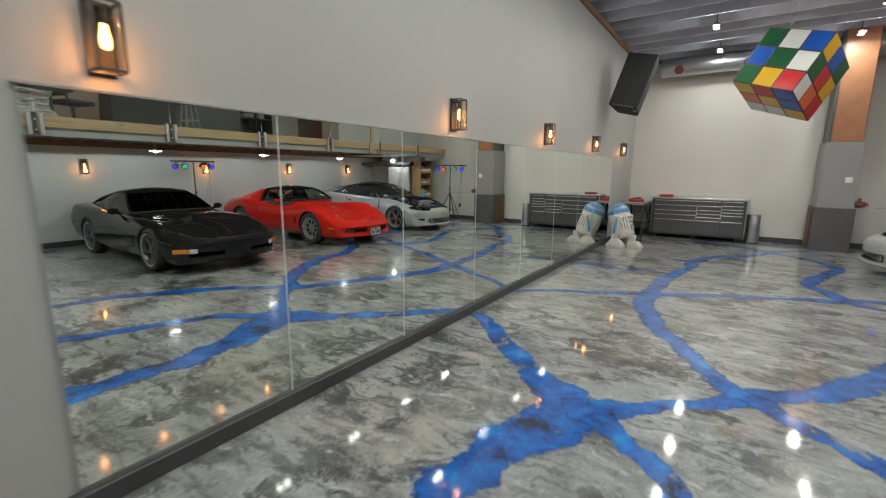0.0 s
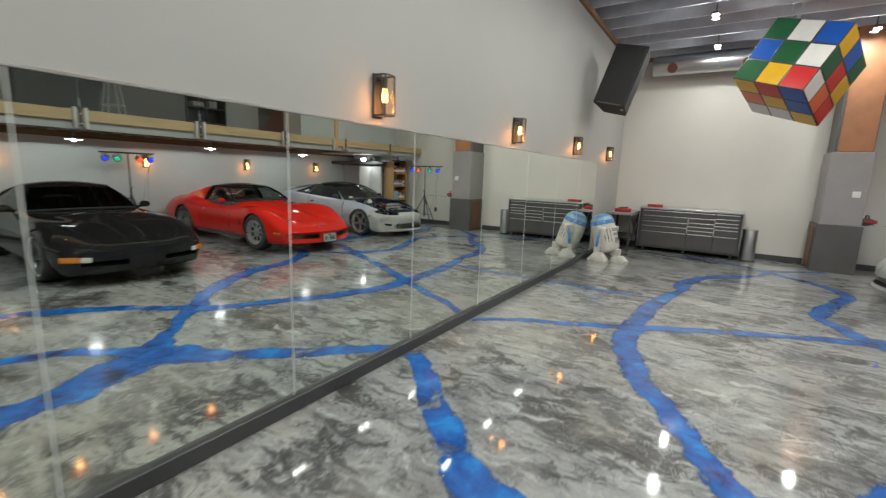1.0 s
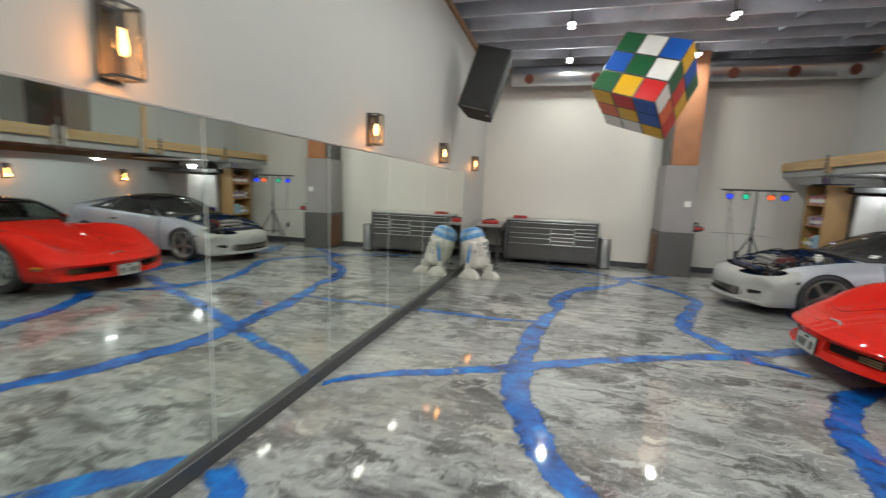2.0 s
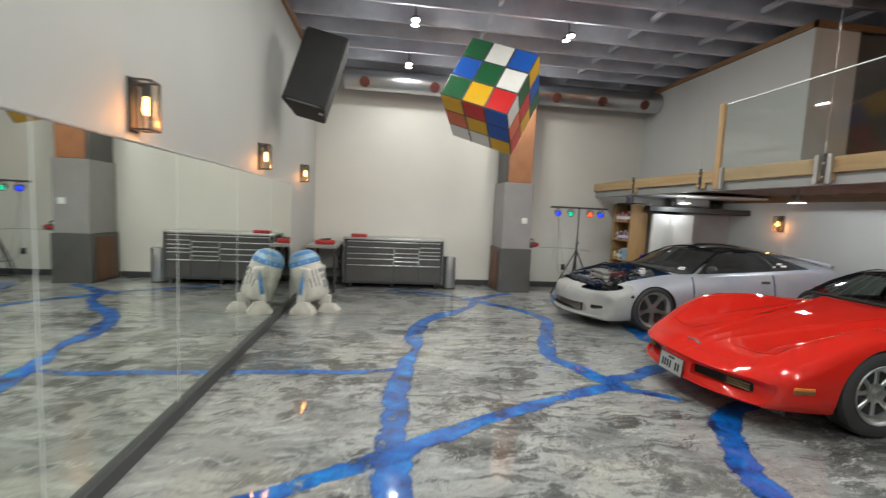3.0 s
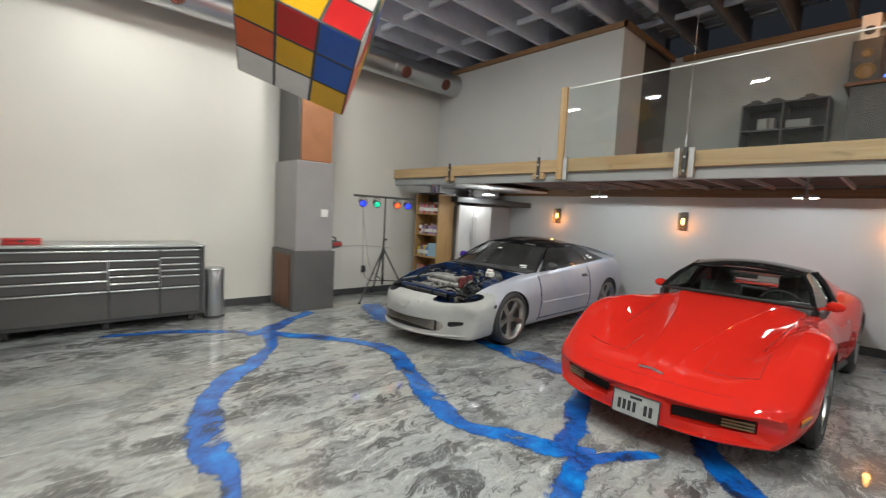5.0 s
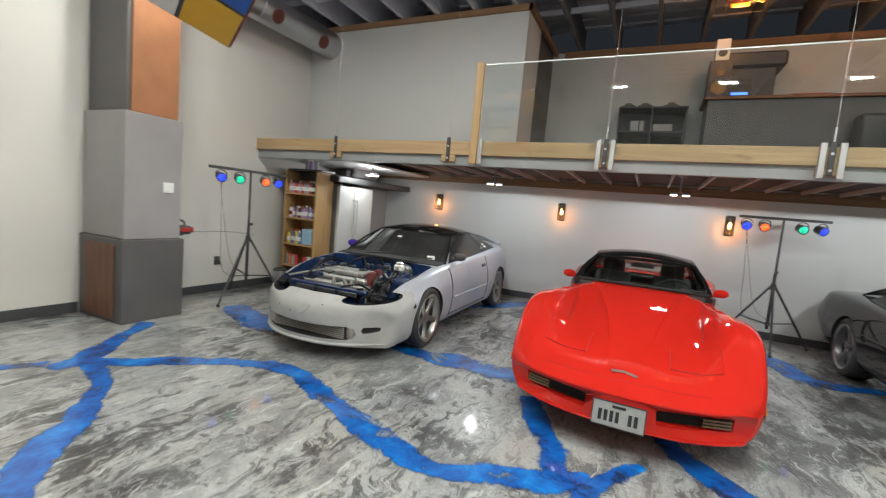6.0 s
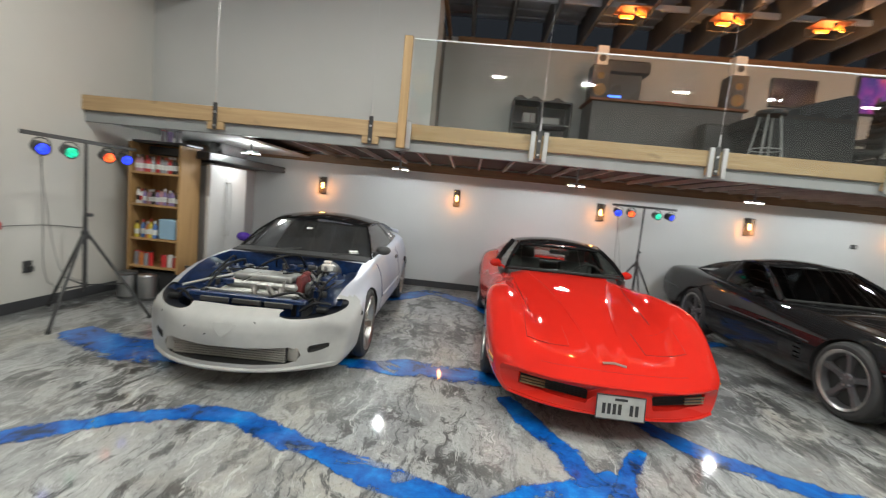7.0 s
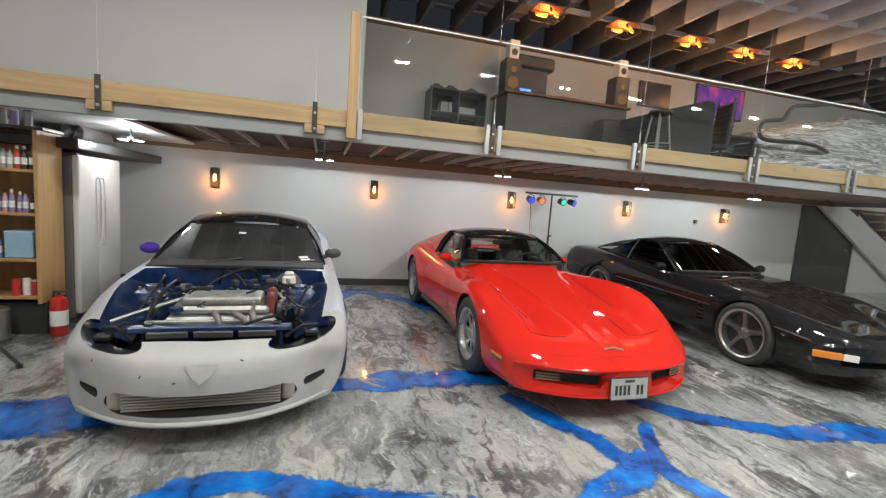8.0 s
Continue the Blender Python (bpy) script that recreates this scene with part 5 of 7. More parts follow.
def silver_coupe(m):
    car = thing("project_coupe", "silver coupe with white bumper, black roof and its hood removed", "car", m, group="parked cars")
    sh = Shell(0.97, 4.41, 0.36, 0.2, 2.4,
               zc=[(0, .43), (.03, .50), (.1, .55), (.3, .612), (.6, .69), (.97, .76), (1.3, .815), (1.5, .84), (3.4, .90), (3.85, .95), (4.2, .955), (4.34, .92), (4.41, .8)],
               zf=[(0, .41), (.03, .48), (.1, .53), (.3, .592), (.6, .68), (.97, .748), (1.3, .785), (1.65, .805), (2.2, .83), (2.8, .855), (3.4, .895), (3.9, .915), (4.25, .89), (4.41, .78)],
               mid=[(0, 0), (4.41, 0)],
               yf=[(0, .5), (.1, .56), (.4, .64), (.97, .69), (1.4, .70), (3.4, .72), (4.41, .6)],
               tuck=[(0, .05), (.97, .05), (4.41, .06)],
               zsh=[(0, .39), (.05, .44), (.3, .53), (.97, .665), (1.5, .72), (3, .775), (3.5, .81), (4.2, .77), (4.41, .66)],
               w=[(0, .72), (.1, .79), (.3, .825), (.6, .85), (.97, .867), (1.6, .855), (2.5, .86), (3.48, .872), (4.0, .84), (4.41, .74)],
               zm=[(0, .36), (.3, .45), (.97, .5), (2, .5), (3.48, .52), (4.41, .55)],
               zl=[(0, .24), (.2, .22), (.9, .27), (3, .28), (4, .32), (4.41, .4)],
               zr=[(0, .17), (.03, .135), (.15, .125), (.6, .15), (1.3, .17), (3, .17), (4, .24), (4.41, .34)])
    mats = [C["silver"], C["well"], C["blue"], C["primer"], C["seam"], C["socket"]]
    cuts = [arch_cutter(sh, 0, 0.31, 1.1, mats, (0.97, 3.48))]
    ax = sh.axle
    # engine bay
    bm = B()
    low = [(ax - 1.34, -.67), (ax - 1.34, .67), (ax - .9, .70), (ax - .5, .65), (ax - .3, .50), (ax - .22, .36), (ax - .17, 0.0), (ax - .22, -.36), (ax - .3, -.50), (ax - .5, -.65), (ax - .9, -.70)]
    skin(bm, [[bm.verts.new((x, y, z)) for x, y in low] for z in (0.36, 1.2)], 2)
    bmesh.ops.recalc_face_normals(bm, faces=bm.faces)
    cuts.append(to_mesh("bay", bm, mats))
    bm = B()
    for sg in (-1, 1):      # empty headlamp sockets
        ell = Matrix.Translation((ax - 0.34, sg * 0.585, 0.575)) @ Matrix.Rotation(radians(sg * 33), 4, "Z") @ Matrix.Rotation(radians(sg * 7), 4, "X") @ Matrix.Diagonal((0.15, 0.325, 0.05, 1))
        r = bmesh.ops.create_uvsphere(bm, u_segments=28, v_segments=14, radius=1, matrix=ell)
        for f in {f for v in r["verts"] for f in v.link_faces}:
            f.material_index = 5
    cuts.append(to_mesh("sockets", bm, mats))
    bm = B()
    vs = [(-.42, .205), (.42, .205), (.48, .22), (.505, .255), (.49, .295), (.43, .325), (-.43, .325), (-.49, .295), (-.505, .255), (-.48, .22)]
    skin(bm, [[bm.verts.new((x, y, z)) for y, z in vs] for x in (ax - 0.32, ax + 0.2)], 1)
    bmesh.ops.recalc_face_normals(bm, faces=bm.faces)
    for sg in (-1, 1):
        box(bm, -0.07, 0.12, -0.105, 0.1, -0.036, 0.036, 0.025, 1, Matrix.Translation((ax - 0.205, sg * 0.65, 0.30)) @ Matrix.Rotation(radians(sg * 38), 4, "Z") @ Matrix.Rotation(radians(sg * 6), 4, "X"))
        box(bm, ax - 0.62 - 0.04, ax - 0.62 + 0.04, *sorted((sg * 0.838, sg * 1.0)), 0.47, 0.52, 0.008, 1)
        for s in (1.56, 2.86):
            box(bm, ax - s - 0.011, ax - s + 0.011, *sorted((sg * (sh.l["w"](s) - 0.085), sg * 1.2)), 0.2, 0.84, mat=4)
        box(bm, ax - 2.86, ax - 1.56, *sorted((sg * 0.8, sg * 1.2)), 0.225, 0.243, mat=4)
    cuts.append(to_mesh("openings", bm, mats))
    body = body_part(car, sh, cuts, mats, "body", "silver bodywork fading to blue at the seams")
    for p in body.data.polygons:    # the front bumper is bare white
        c = p.center
        if p.material_index == 0 and c.x > ax - 0.66 and c.z < 0.66 - 0.10 * max(0, ax - 0.3 - c.x):
            p.material_index = 3
    for x in (0, -2.51):
        for y in (0.745, -0.745):
            wheel(car, x, y, 0.315, 0.215, "five", M["rubber"], C["alloy_worn"])
    panes = greenhouse(car, sh, (1.62, .70, .812), (2.13, .535, 1.1), (2.92, .525, 1.125), (3.93, .60, .955), 0.06, C["dusty"], C["roof_black"], C["roof_black"], True,
               ((3.6, .68, .91), (2.95, .53, 1.12)), 0.22, (0.7, 0.8), 0.013)
    for sg, pane in zip((1, -1), panes):
        for dx, dz, w in ((3.1, .975, .07), (3.16, .945, .1), (2.98, .935, .045)):
            p, n = stick(pane, (ax - dx, sg * 1.5, dz), (0, -sg, 0))
            n = n if n.y * sg > 0 else -n
            part("window_sticker", box(B(), -w / 2, w / 2, -.014, .014, -.001, .0015, m=facing(p, n, lift=.002)), M["white_plastic"], car, "white sticker on the quarter pane")
    for sg in (-1, 1):
        mirror_pod(car, (ax - 1.86, sg * 0.68, 0.835), sg, C["purple"] if sg < 0 else M["black_plastic"], 0.85)
        bm = B()
        pts = [sh.put(s, sg * (sh.l["w"](s) + 0.001), 0.44 - 0.0 * s) for s in [1.6 + 1.22 * k / 10 for k in range(11)]]
        pipe(bm, pts, 0.014, 6, smooth=1)
        part("door_moulding", bm, C["silver"], car)
        p, n = stick(body, (ax - 2.72, sg * 1.5, 0.72), (0, -sg, 0))
        part("door_handle", box(B(), -0.07, 0.07, -0.02, 0.02, -0.004, 0.012, 0.006, m=facing(p, n)), M["black_plastic"], car)
    p, n = stick(body, (1.5, 0, 0.45), (-1, 0, 0))
    mm = facing(p, n, lift=0.0)
    tri = [(-.085, .04), (.085, .04), (.05, -.02), (.0, -.06), (-.05, -.02)]
    bm = B()
    skin(bm, [[bm.verts.new(mm @ Vector((x * k, y * k, z))) for x, y in tri] for k, z in ((1.0, -.004), (.96, .002), (.7, .004))])
    part("emblem_relief", bm, C["primer"], car, "raised white shield moulded in the bumper")
    part("bumper_emblem", pipe(B(), [mm @ Vector((x, y, .0005)) for x, y in tri + tri[:1]], .0012, 6, smooth=3), C["primer"], car, "plain raised triangular outline")
    lip = [sh.put(.0, y, .162) for y in [-.7 + .07 * k for k in range(21)]]
    ends = [(s, sh.l["w"](s) - .05) for s in (.04, .09)]
    lip = [sh.put(s, -y, .162) for s, y in reversed(ends)] + lip + [sh.put(s, y, .162) for s, y in ends]
    bm = B()
    rings = []
    for k, q in enumerate(lip):
        u = 2 * k / (len(lip) - 1) - 1
        d = (lip[min(k + 1, len(lip) - 1)] - lip[max(k - 1, 0)]).normalized()
        side = d.cross(Vector((0, 0, 1))).normalized()
        r = .003 + .019 * (1 - abs(u) ** 5)
        rings.append(ring(bm, q - Vector((.006, 0, 0)), side, Vector((0, 0, .75)), r, 12))
    skin(bm, rings)
    bmesh.ops.recalc_face_normals(bm, faces=bm.faces)
    part("bumper_lip", bm, C["primer"], car, "rounded lower lip of the white bumper")
    chips = random.Random(9)
    for y, z in ((-.58, .47), (-.3, .43), (-.13, .40), (.2, .5)):
        p, n = stick(body, (1.5, y, z), (-1, 0, 0))
        mm = facing(p, n, lift=0.0005) @ Matrix.Rotation(chips.uniform(0, 3), 4, "Z")
        part("paint_chip", box(B(), -.009, .009, -.004, .005, -.001, .0012, .0005, m=mm), M["black_matt"], car, "dark chip in the paint")
    bm = B()
    pts = [Vector((ax - 4.12 - 0.1 * (y / 0.72) ** 2 * -1, y, 1.0 - 0.05 * (abs(y) / 0.66) ** 3)) for y in [-0.66 + 1.32 * k / 12 for k in range(13)]]
    pipe(bm, pts, 0.028, 8, smooth=1)
    part("rear_spoiler", bm, C["silver"], car)
    seats(car, sh, 2.3, 0.36, 0.42)
    ws = next(k for k in car.children if k.name.startswith("windscreen"))
    p, n = stick(ws, (1.5, .52, .86), (-1, 0, 0))
    mm = facing(p, n if n.x > 0 else -n, lift=.003)
    part("windscreen_sticker", box(box(B(), -.045, .045, .004, .034, 0, .002, m=mm), -.045, .045, -.034, -.006, 0, .002, m=mm), M["white_plastic"], car)
    p, n = stick(ws, (1.5, -.03, 1.055), (-1, 0, 0))
    part("windscreen_sticker", box(B(), -.03, .03, -.014, .014, 0, .002, m=facing(p, n if n.x > 0 else -n, lift=.003)), M["white_plastic"], car)
    bm = B()
    patch(bm, (ax - 1.42, -.69, .795), (ax - 1.42, .69, .795), (ax - 1.62, .69, .815), (ax - 1.62, -.69, .815), (.14, 0, .035), 14, 4, .02)
    part("cowl_panel", bm, M["black_matt"], car, "black cowl under the windscreen")
    for sg in (-1, 1):
        bm = rod(B(), (ax - 1.36, .05 + sg * .3, .85), (ax - 1.45, .05 + sg * .3 + .26, .875), .007, seg=6)
        part("wiper", bm, M["black_metal"], car)
    build_engine(car, ax)
    return car


def build_engine(car, ax):
    """What shows in the open bay: block, cover, hoses, radiator panel, strut towers."""
    def at(s, y, z):
        return (ax - s, y, z)
    e = part("engine_block", box(box(B(), ax - .92, ax - .52, -.32, .34, .36, .62, 0.02), ax - .88, ax - .56, -.3, .3, .62, .68, 0.02), C["cast"], car, "grey cast engine block")
    bm = box(B(), ax - .82, ax - .58, -.24, .25, .68, .74, 0.02, seg=3)
    for k in range(5):
        box(bm, ax - .805, ax - .595, -.2 + .1 * k - .004, -.2 + .1 * k + .004, .737, .744, 0.001)
    part("valve_cover", bm, C["cast"], e, "ribbed bare aluminium cam cover")
    bm = B()
    for y, d in ((-.02, .03), (.1, .06), (.2, .02)):
        pipe(bm, [at(.56, y, .63), at(.49, y, .655), at(.44, y + d, .62), at(.43, y + d * 1.6, .5)], .021, 10)
    part("exhaust_manifold", bm, C["iron"], e, "dull metal manifold pipes")
    part("timing_cover", box(box(B(), ax - .80, ax - .60, .27, .335, .5, .75, 0.03, seg=2), ax - .83, ax - .72, .275, .34, .55, .77, 0.03, seg=2), C["rust"], e, "red-brown belt cover")
    bm = rod(B(), at(.70, .345, .62), at(.70, .38, .62), .07, seg=24)
    rod(bm, at(.60, .345, .52), at(.60, .38, .52), .05, seg=24)
    part("pulleys", bm, M["black_metal"], e)
    for pts, r in (([at(1.12, -.1, .72), at(1.0, -.05, .84), at(.9, .05, .83), at(.84, .12, .76)], .013),
                   ([at(1.12, .18, .74), at(1.02, .14, .86), at(.9, .0, .84), at(.84, -.12, .77)], .013),
                   ([at(1.1, -.42, .66), at(.98, -.34, .78), at(.7, -.36, .76), at(.5, -.4, .62), at(.42, -.3, .55)], .017),
                   ([at(1.1, -.48, .66), at(1.0, -.44, .80), at(.82, -.42, .78), at(.6, -.5, .62)], .012),
                   ([at(.5, .4, .6), at(.4, .34, .66), at(.36, .18, .62), at(.4, .05, .55)], .014),
                   ([at(.9, .42, .6), at(.72, .44, .7), at(.52, .4, .62)], .014),
                   ([at(1.0, .5, .7), at(.86, .55, .76), at(.66, .5, .68), at(.5, .5, .58)], .012)):
        part("hose", pipe(B(), pts, r * 0.72, 8), C["hose"], car, "black rubber hose")
    part("strut_bar", pipe(B(), [at(.46, -.58, .62), at(.55, -.45, .66), at(.68, -.22, .72)], .012, 8), M["steel"], car, "bright steel prop rod")
    for sg in (-1, 1):
        bm = lathe(B(), [(.15, .36), (.14, .66), (.12, .70), (.06, .715), (.055, .74), (0.0001, .745)], 28, m=Matrix.Translation((ax - .98, sg * .5, 0)))
        part("strut_tower", bm, C["blue"], car, "dark blue strut tower")
        for k in range(4):
            bm = B()
            a = k * math.pi / 2 + .4
            rod(bm, (ax - .98 + .085 * math.cos(a), sg * .5 + .085 * math.sin(a), .70), (ax - .98 + .085 * math.cos(a), sg * .5 + .085 * math.sin(a), .73), .009, seg=6)
            part("strut_bolt", bm, M["steel"], car)
        # bare lamp brackets inside the sockets
        bm = box(B(), ax - .42, ax - .36, sg * .36 - .02, sg * .36 + .02, .48, .63, .006)
        pipe(bm, [at(.33, sg * .42, .54), at(.38, sg * .52, .60), at(.46, sg * .62, .58)], .012, 6)
        pipe(bm, [at(.36, sg * .56, .54), at(.42, sg * .5, .62), at(.48, sg * .42, .56)], .009, 6)
        box(bm, ax - .40, ax - .33, sg * .58 - .045, sg * .58 + .045, .535, .575, .01)
        part("lamp_bracket", bm, C["hose"], car)
    for sg in (-1, 1):      # glossy inner wings sloping into the bay
        bm = B()
        rows = []
        for i in range(15):
            sx = .46 + .64 * i / 14
            zt = min(.60 + .2 * (sx - .46) / .6, .775)
            row = []
            for j in range(7):
                v = j / 6
                w = .5 * noise.noise(Vector((sx * 6, v * 3, sg * 2.0))) * .03
                row.append(bm.verts.new((ax - sx, sg * (.70 - .2 * v - .03 * v * v), zt - .02 - .1 * v ** 1.5 + w)))
            rows.append(row)
        skin(bm, rows, 0, False, False, False)
        bmesh.ops.solidify(bm, geom=bm.faces[:], thickness=.006)
        part("inner_wing", bm, C["blue"], car, "glossy dark blue inner wing")
    part("radiator_panel", box(box(B(), ax - .40, ax - .34, -.46, .46, .575, .615, .008), ax - .43, ax - .37, -.4, .4, .40, .57, .006), C["blue"], car, "dark blue radiator panel")
    bm = B()
    for k in range(3):
        box(bm, ax - .345, ax - .325, -.36 + .25 * k, -.14 + .25 * k, .545, .585, .005)
    part("radiator_shroud", bm, M["black_plastic"], car)
    part("crossbar", box(B(), ax - .47, ax - .44, -.40, .36, .60, .622, .004), C["cast"], car, "pale metal cross bar")
    part("battery_tray", box(B(), ax - .98, ax - .72, -.62, -.44, .5, .58, .02), C["blue"], car)
    part("brake_reservoir", box(box(B(), ax - 1.08, ax - 1.0, .36, .46, .74, .81, .012), ax - 1.07, ax - 1.01, .375, .445, .81, .84, .01), C["lens"], car, "pale fluid reservoir")
    part("brake_booster", lathe(B(), [(.11, 0), (.11, .1), (.07, .14), (0.0001, .15)], 24, m=Matrix.Translation((ax - 1.18, .4, .7)) @ Matrix.Rotation(radians(90), 4, "Y")), M["black_metal"], car)
    rng = random.Random(4)
    for k in range(44):
        bm = B()
        s, y = rng.uniform(.5, 1.1), rng.uniform(-.5, .5)
        z = .60 + .08 * rng.random() + (0.1 if s > .92 else 0)
        box(bm, -.03, .03, -.02, .02, -.02, .02, .006, m=Matrix.Translation(at(s, y, z)) @ Matrix.Rotation(rng.uniform(0, 3), 4, "Z") @ Matrix.Diagonal((rng.uniform(.4, 1.4), rng.uniform(.4, 1.6), rng.uniform(.4, 1.3), 1)))
        part("engine_fitting", bm, (M["black_metal"], C["cast"], M["black_plastic"], C["blue"])[k % 4], car)
    for k in range(10):     # loose wiring
        s, y = rng.uniform(.5, 1.0), rng.uniform(-.5, .4)
        pts = [at(s + rng.uniform(-.12, .12), y + .09 * i, .67 + rng.uniform(0, .1)) for i in range(4)]
        part("wire", pipe(B(), pts, rng.uniform(.004, .008), 5), C["hose"], car)
    for k in range(12):
        bm = B()
        s, y = rng.uniform(.5, 1.0), rng.uniform(-.42, .45)
        rod(bm, at(s, y, .66), at(s + rng.uniform(-.05, .05), y + rng.uniform(-.08, .08), .72), .012, seg=8)
        part("engine_coupling", bm, C["cast"], car)
    # intercooler behind the bumper opening
    core = part("intercooler_core", box(B(), ax - .2, ax - .115, -.41, .41, .19, .33, .004), M["black_metal"], car, "finned aluminium intercooler")
    for k in range(8):
        part("cooling_fin", box(B(), ax - .114, ax - .098, -.41, .41, .194 + .0175 * k, .204 + .0175 * k, .002), C["fin"], core)
    for sg in (-1, 1):
        part("intercooler_tank", box(B(), ax - .24, ax - .13, *sorted((sg * .412, sg * .49)), .205, .322, .02, seg=2), C["fin"], car)
    part("bay_floor", box(B(), ax - 1.33, ax - .26, -.6, .6, .34, .37), C["well"], car)


red_coupe(pose(2.79, 6.722, 0, 0, 0, 180 - 0.4))
black_coupe(pose(2.69, 3.68, 0, 0, 0, 180 + 0.4))
silver_coupe(pose(2.79, 9.49, 0, 0, 0, 180 + 2.0))
# ---- things in the hall ----
def build_cube():
    m = Matrix(((0.8289, 0.4534, -0.3277, 0.523), (-0.4611, 0.2222, -0.8591, 9.204), (-0.3167, 0.8632, 0.3932, 3.109), (0, 0, 0, 1)))
    t = thing("puzzle_cube", "giant hanging puzzle cube with coloured square tiles on black", "puzzle cube", m)
    h = 0.475
    part("core", box(B(), -h, h, -h, h, -h, h, 0.012, seg=2), M["black_plastic"], t, "black cube body")
    pal = {k: plain("tile_" + n, c, 0.3, vary=0.06, scale=5, grain=50, relief=0.02, coat=0.3) for k, n, c in (
        ("g", "green", (0.012, 0.1, 0.035)), ("w", "white", (0.75, 0.73, 0.7)), ("b", "blue", (0.012, 0.09, 0.42)), ("y", "yellow", (0.75, 0.42, 0.008)),
        ("r", "red", (0.58, 0.015, 0.015)), ("o", "orange", (0.7, 0.13, 0.04)))}
    faces = {
        "z": ("gwb", "bgw", "gyr"), "-y": ("yrb", "oyb", "wwy"), "x": ("wgy", "orb", "ryg"),
        "-z": ("yog", "wrb", "goy"), "y": ("rwg", "byo", "wgr"), "-x": ("oby", "gwr", "ybo"),
    }
    axes = {"z": ((1, 0, 0), (0, -1, 0), (0, 0, 1)), "-y": ((1, 0, 0), (0, 0, -1), (0, -1, 0)), "x": ((0, 1, 0), (0, 0, -1), (1, 0, 0)),
            "-z": ((1, 0, 0), (0, 1, 0), (0, 0, -1)), "y": ((1, 0, 0), (0, 0, 1), (0, 1, 0)), "-x": ((0, 1, 0), (0, 0, 1), (-1, 0, 0))}
    step = 2 * h / 3
    for f, rows in faces.items():
        u, d, n = (Vector(a) for a in axes[f])
        for j, row in enumerate(rows):
            for i, k in enumerate(row):
                c = u * ((i - 1) * step) + d * ((j - 1) * step) + n * h
                s = step / 2 - 0.012
                a = u * s + d * s + n * 0.004
                lo, hi = [min(c[q] - abs(a[q]), c[q] + abs(a[q])) for q in range(3)], [max(c[q] - abs(a[q]), c[q] + abs(a[q])) for q in range(3)]
                part("tile", box(B(), lo[0], hi[0], lo[1], hi[1], lo[2], hi[2], 0.002), pal[k], t)
    top = m.inverted() @ Vector((0.35, 9.35, TOP + 0.01))
    part("hanging_cable", rod(B(), (-h * 0.95, h * 0.95, -h * 0.2), top, 0.004, seg=6), M["steel"], t, "thin steel cable")


build_cube()


def build_speaker():
    m = Matrix.Translation((-1.775, 9.05, 3.165)) @ Matrix.Rotation(radians(-6), 4, "Z") @ Matrix.Rotation(radians(13.5), 4, "Y") @ Matrix.Rotation(radians(-14), 4, "X")
    t = thing("loudspeaker", "large black loudspeaker cabinet hung tilted from the ceiling", "speaker", m)
    bm = B()
    front = [(-.27, -.2), (.27, -.2), (.2, .24), (-.2, .24)]
    skin(bm, [[bm.verts.new((x, y, z)) for x, y in front] for z in (-.5, .5)])
    bmesh.ops.recalc_face_normals(bm, faces=bm.faces)
    bmesh.ops.bevel(bm, geom=bm.edges[:], offset=0.012, segments=2, affect="EDGES")
    part("cabinet", bm, M["black_matt"], t)
    part("grille", box(B(), -.25, .25, -.212, -.202, -.47, .47, 0.006), M["black_matt"], t, "black perforated grille")
    part("port_panel", box(B(), -.2, .2, -.205, -.199, -.495, -.472), M["grey_dark"], t)
    bm = lathe(B(), [(.03, 0), (.03, .012), (0.0001, .014)], 16, m=Matrix.Translation((.2, -.06, -.5)) @ Matrix.Rotation(math.pi, 4, "X"))
    part("corner_cap", bm, M["grey_mid"], t)
    for x in (-.18, .18):
        top = m.inverted() @ (m @ Vector((x, 0, .5)) + Vector((0, 0, TOP + 0.01 - (m @ Vector((x, 0, .5))).z)))
        part("hanging_cable", rod(B(), (x, 0, .49), top, 0.004, seg=6), M["steel"], t)


build_speaker()


SMOKED = glass("smoked_amber_glass", (0.95, 0.92, 0.87), 1.45)


def sconce(m):
    """Wall lantern; its back is at local y 0 and it looks along +y."""
    t = thing("wall_sconce", "black cage wall sconce with a glowing amber bulb", "wall lamp", m, group="wall sconces")
    part("backplate", box(B(), -.05, .05, 0.0, .012, -.15, .15, .003), M["black_matt"], t)
    bm = B()
    w, d0, d1, z = .05, .025, .12, .135
    for x in (-w, w):
        for y in (d0, d1):
            box(bm, x - .005, x + .005, y - .005, y + .005, -z, z)
    for zz in (-z, z):
        for y in (d0, d1):
            box(bm, -w + .0052, w - .0052, y - .005, y + .005, zz - .005, zz + .005)
        for x in (-w, w):
            box(bm, x - .005, x + .005, d0 + .0052, d1 - .0052, zz - .005, zz + .005)
    part("cage", bm, M["black_metal"], t)
    bm = B()
    for x in (-.046, .046):
        box(bm, x - .001, x + .001, .028, .117, -.128, .128)
    box(bm, -.044, .044, .115, .117, -.128, .128)
    part("glass_shade", bm, SMOKED, t, "smoked glass panes").visible_shadow = False
    bm = box(B(), -.012, .012, .01, .085, .105, .122, .003)
    rod(bm, (0, .075, .115), (0, .075, .05), .018, seg=14)
    part("socket", bm, M["black_metal"], t)
    bm = lathe(B(), [(.011, .05), (.014, .03), (.019, .0), (.02, -.025), (.014, -.045), (0.0001, -.052)], 20, m=Matrix.Translation((0, .075, 0)))
    part("bulb", bm, M["bulb"], t, "glowing amber bulb")
    return t


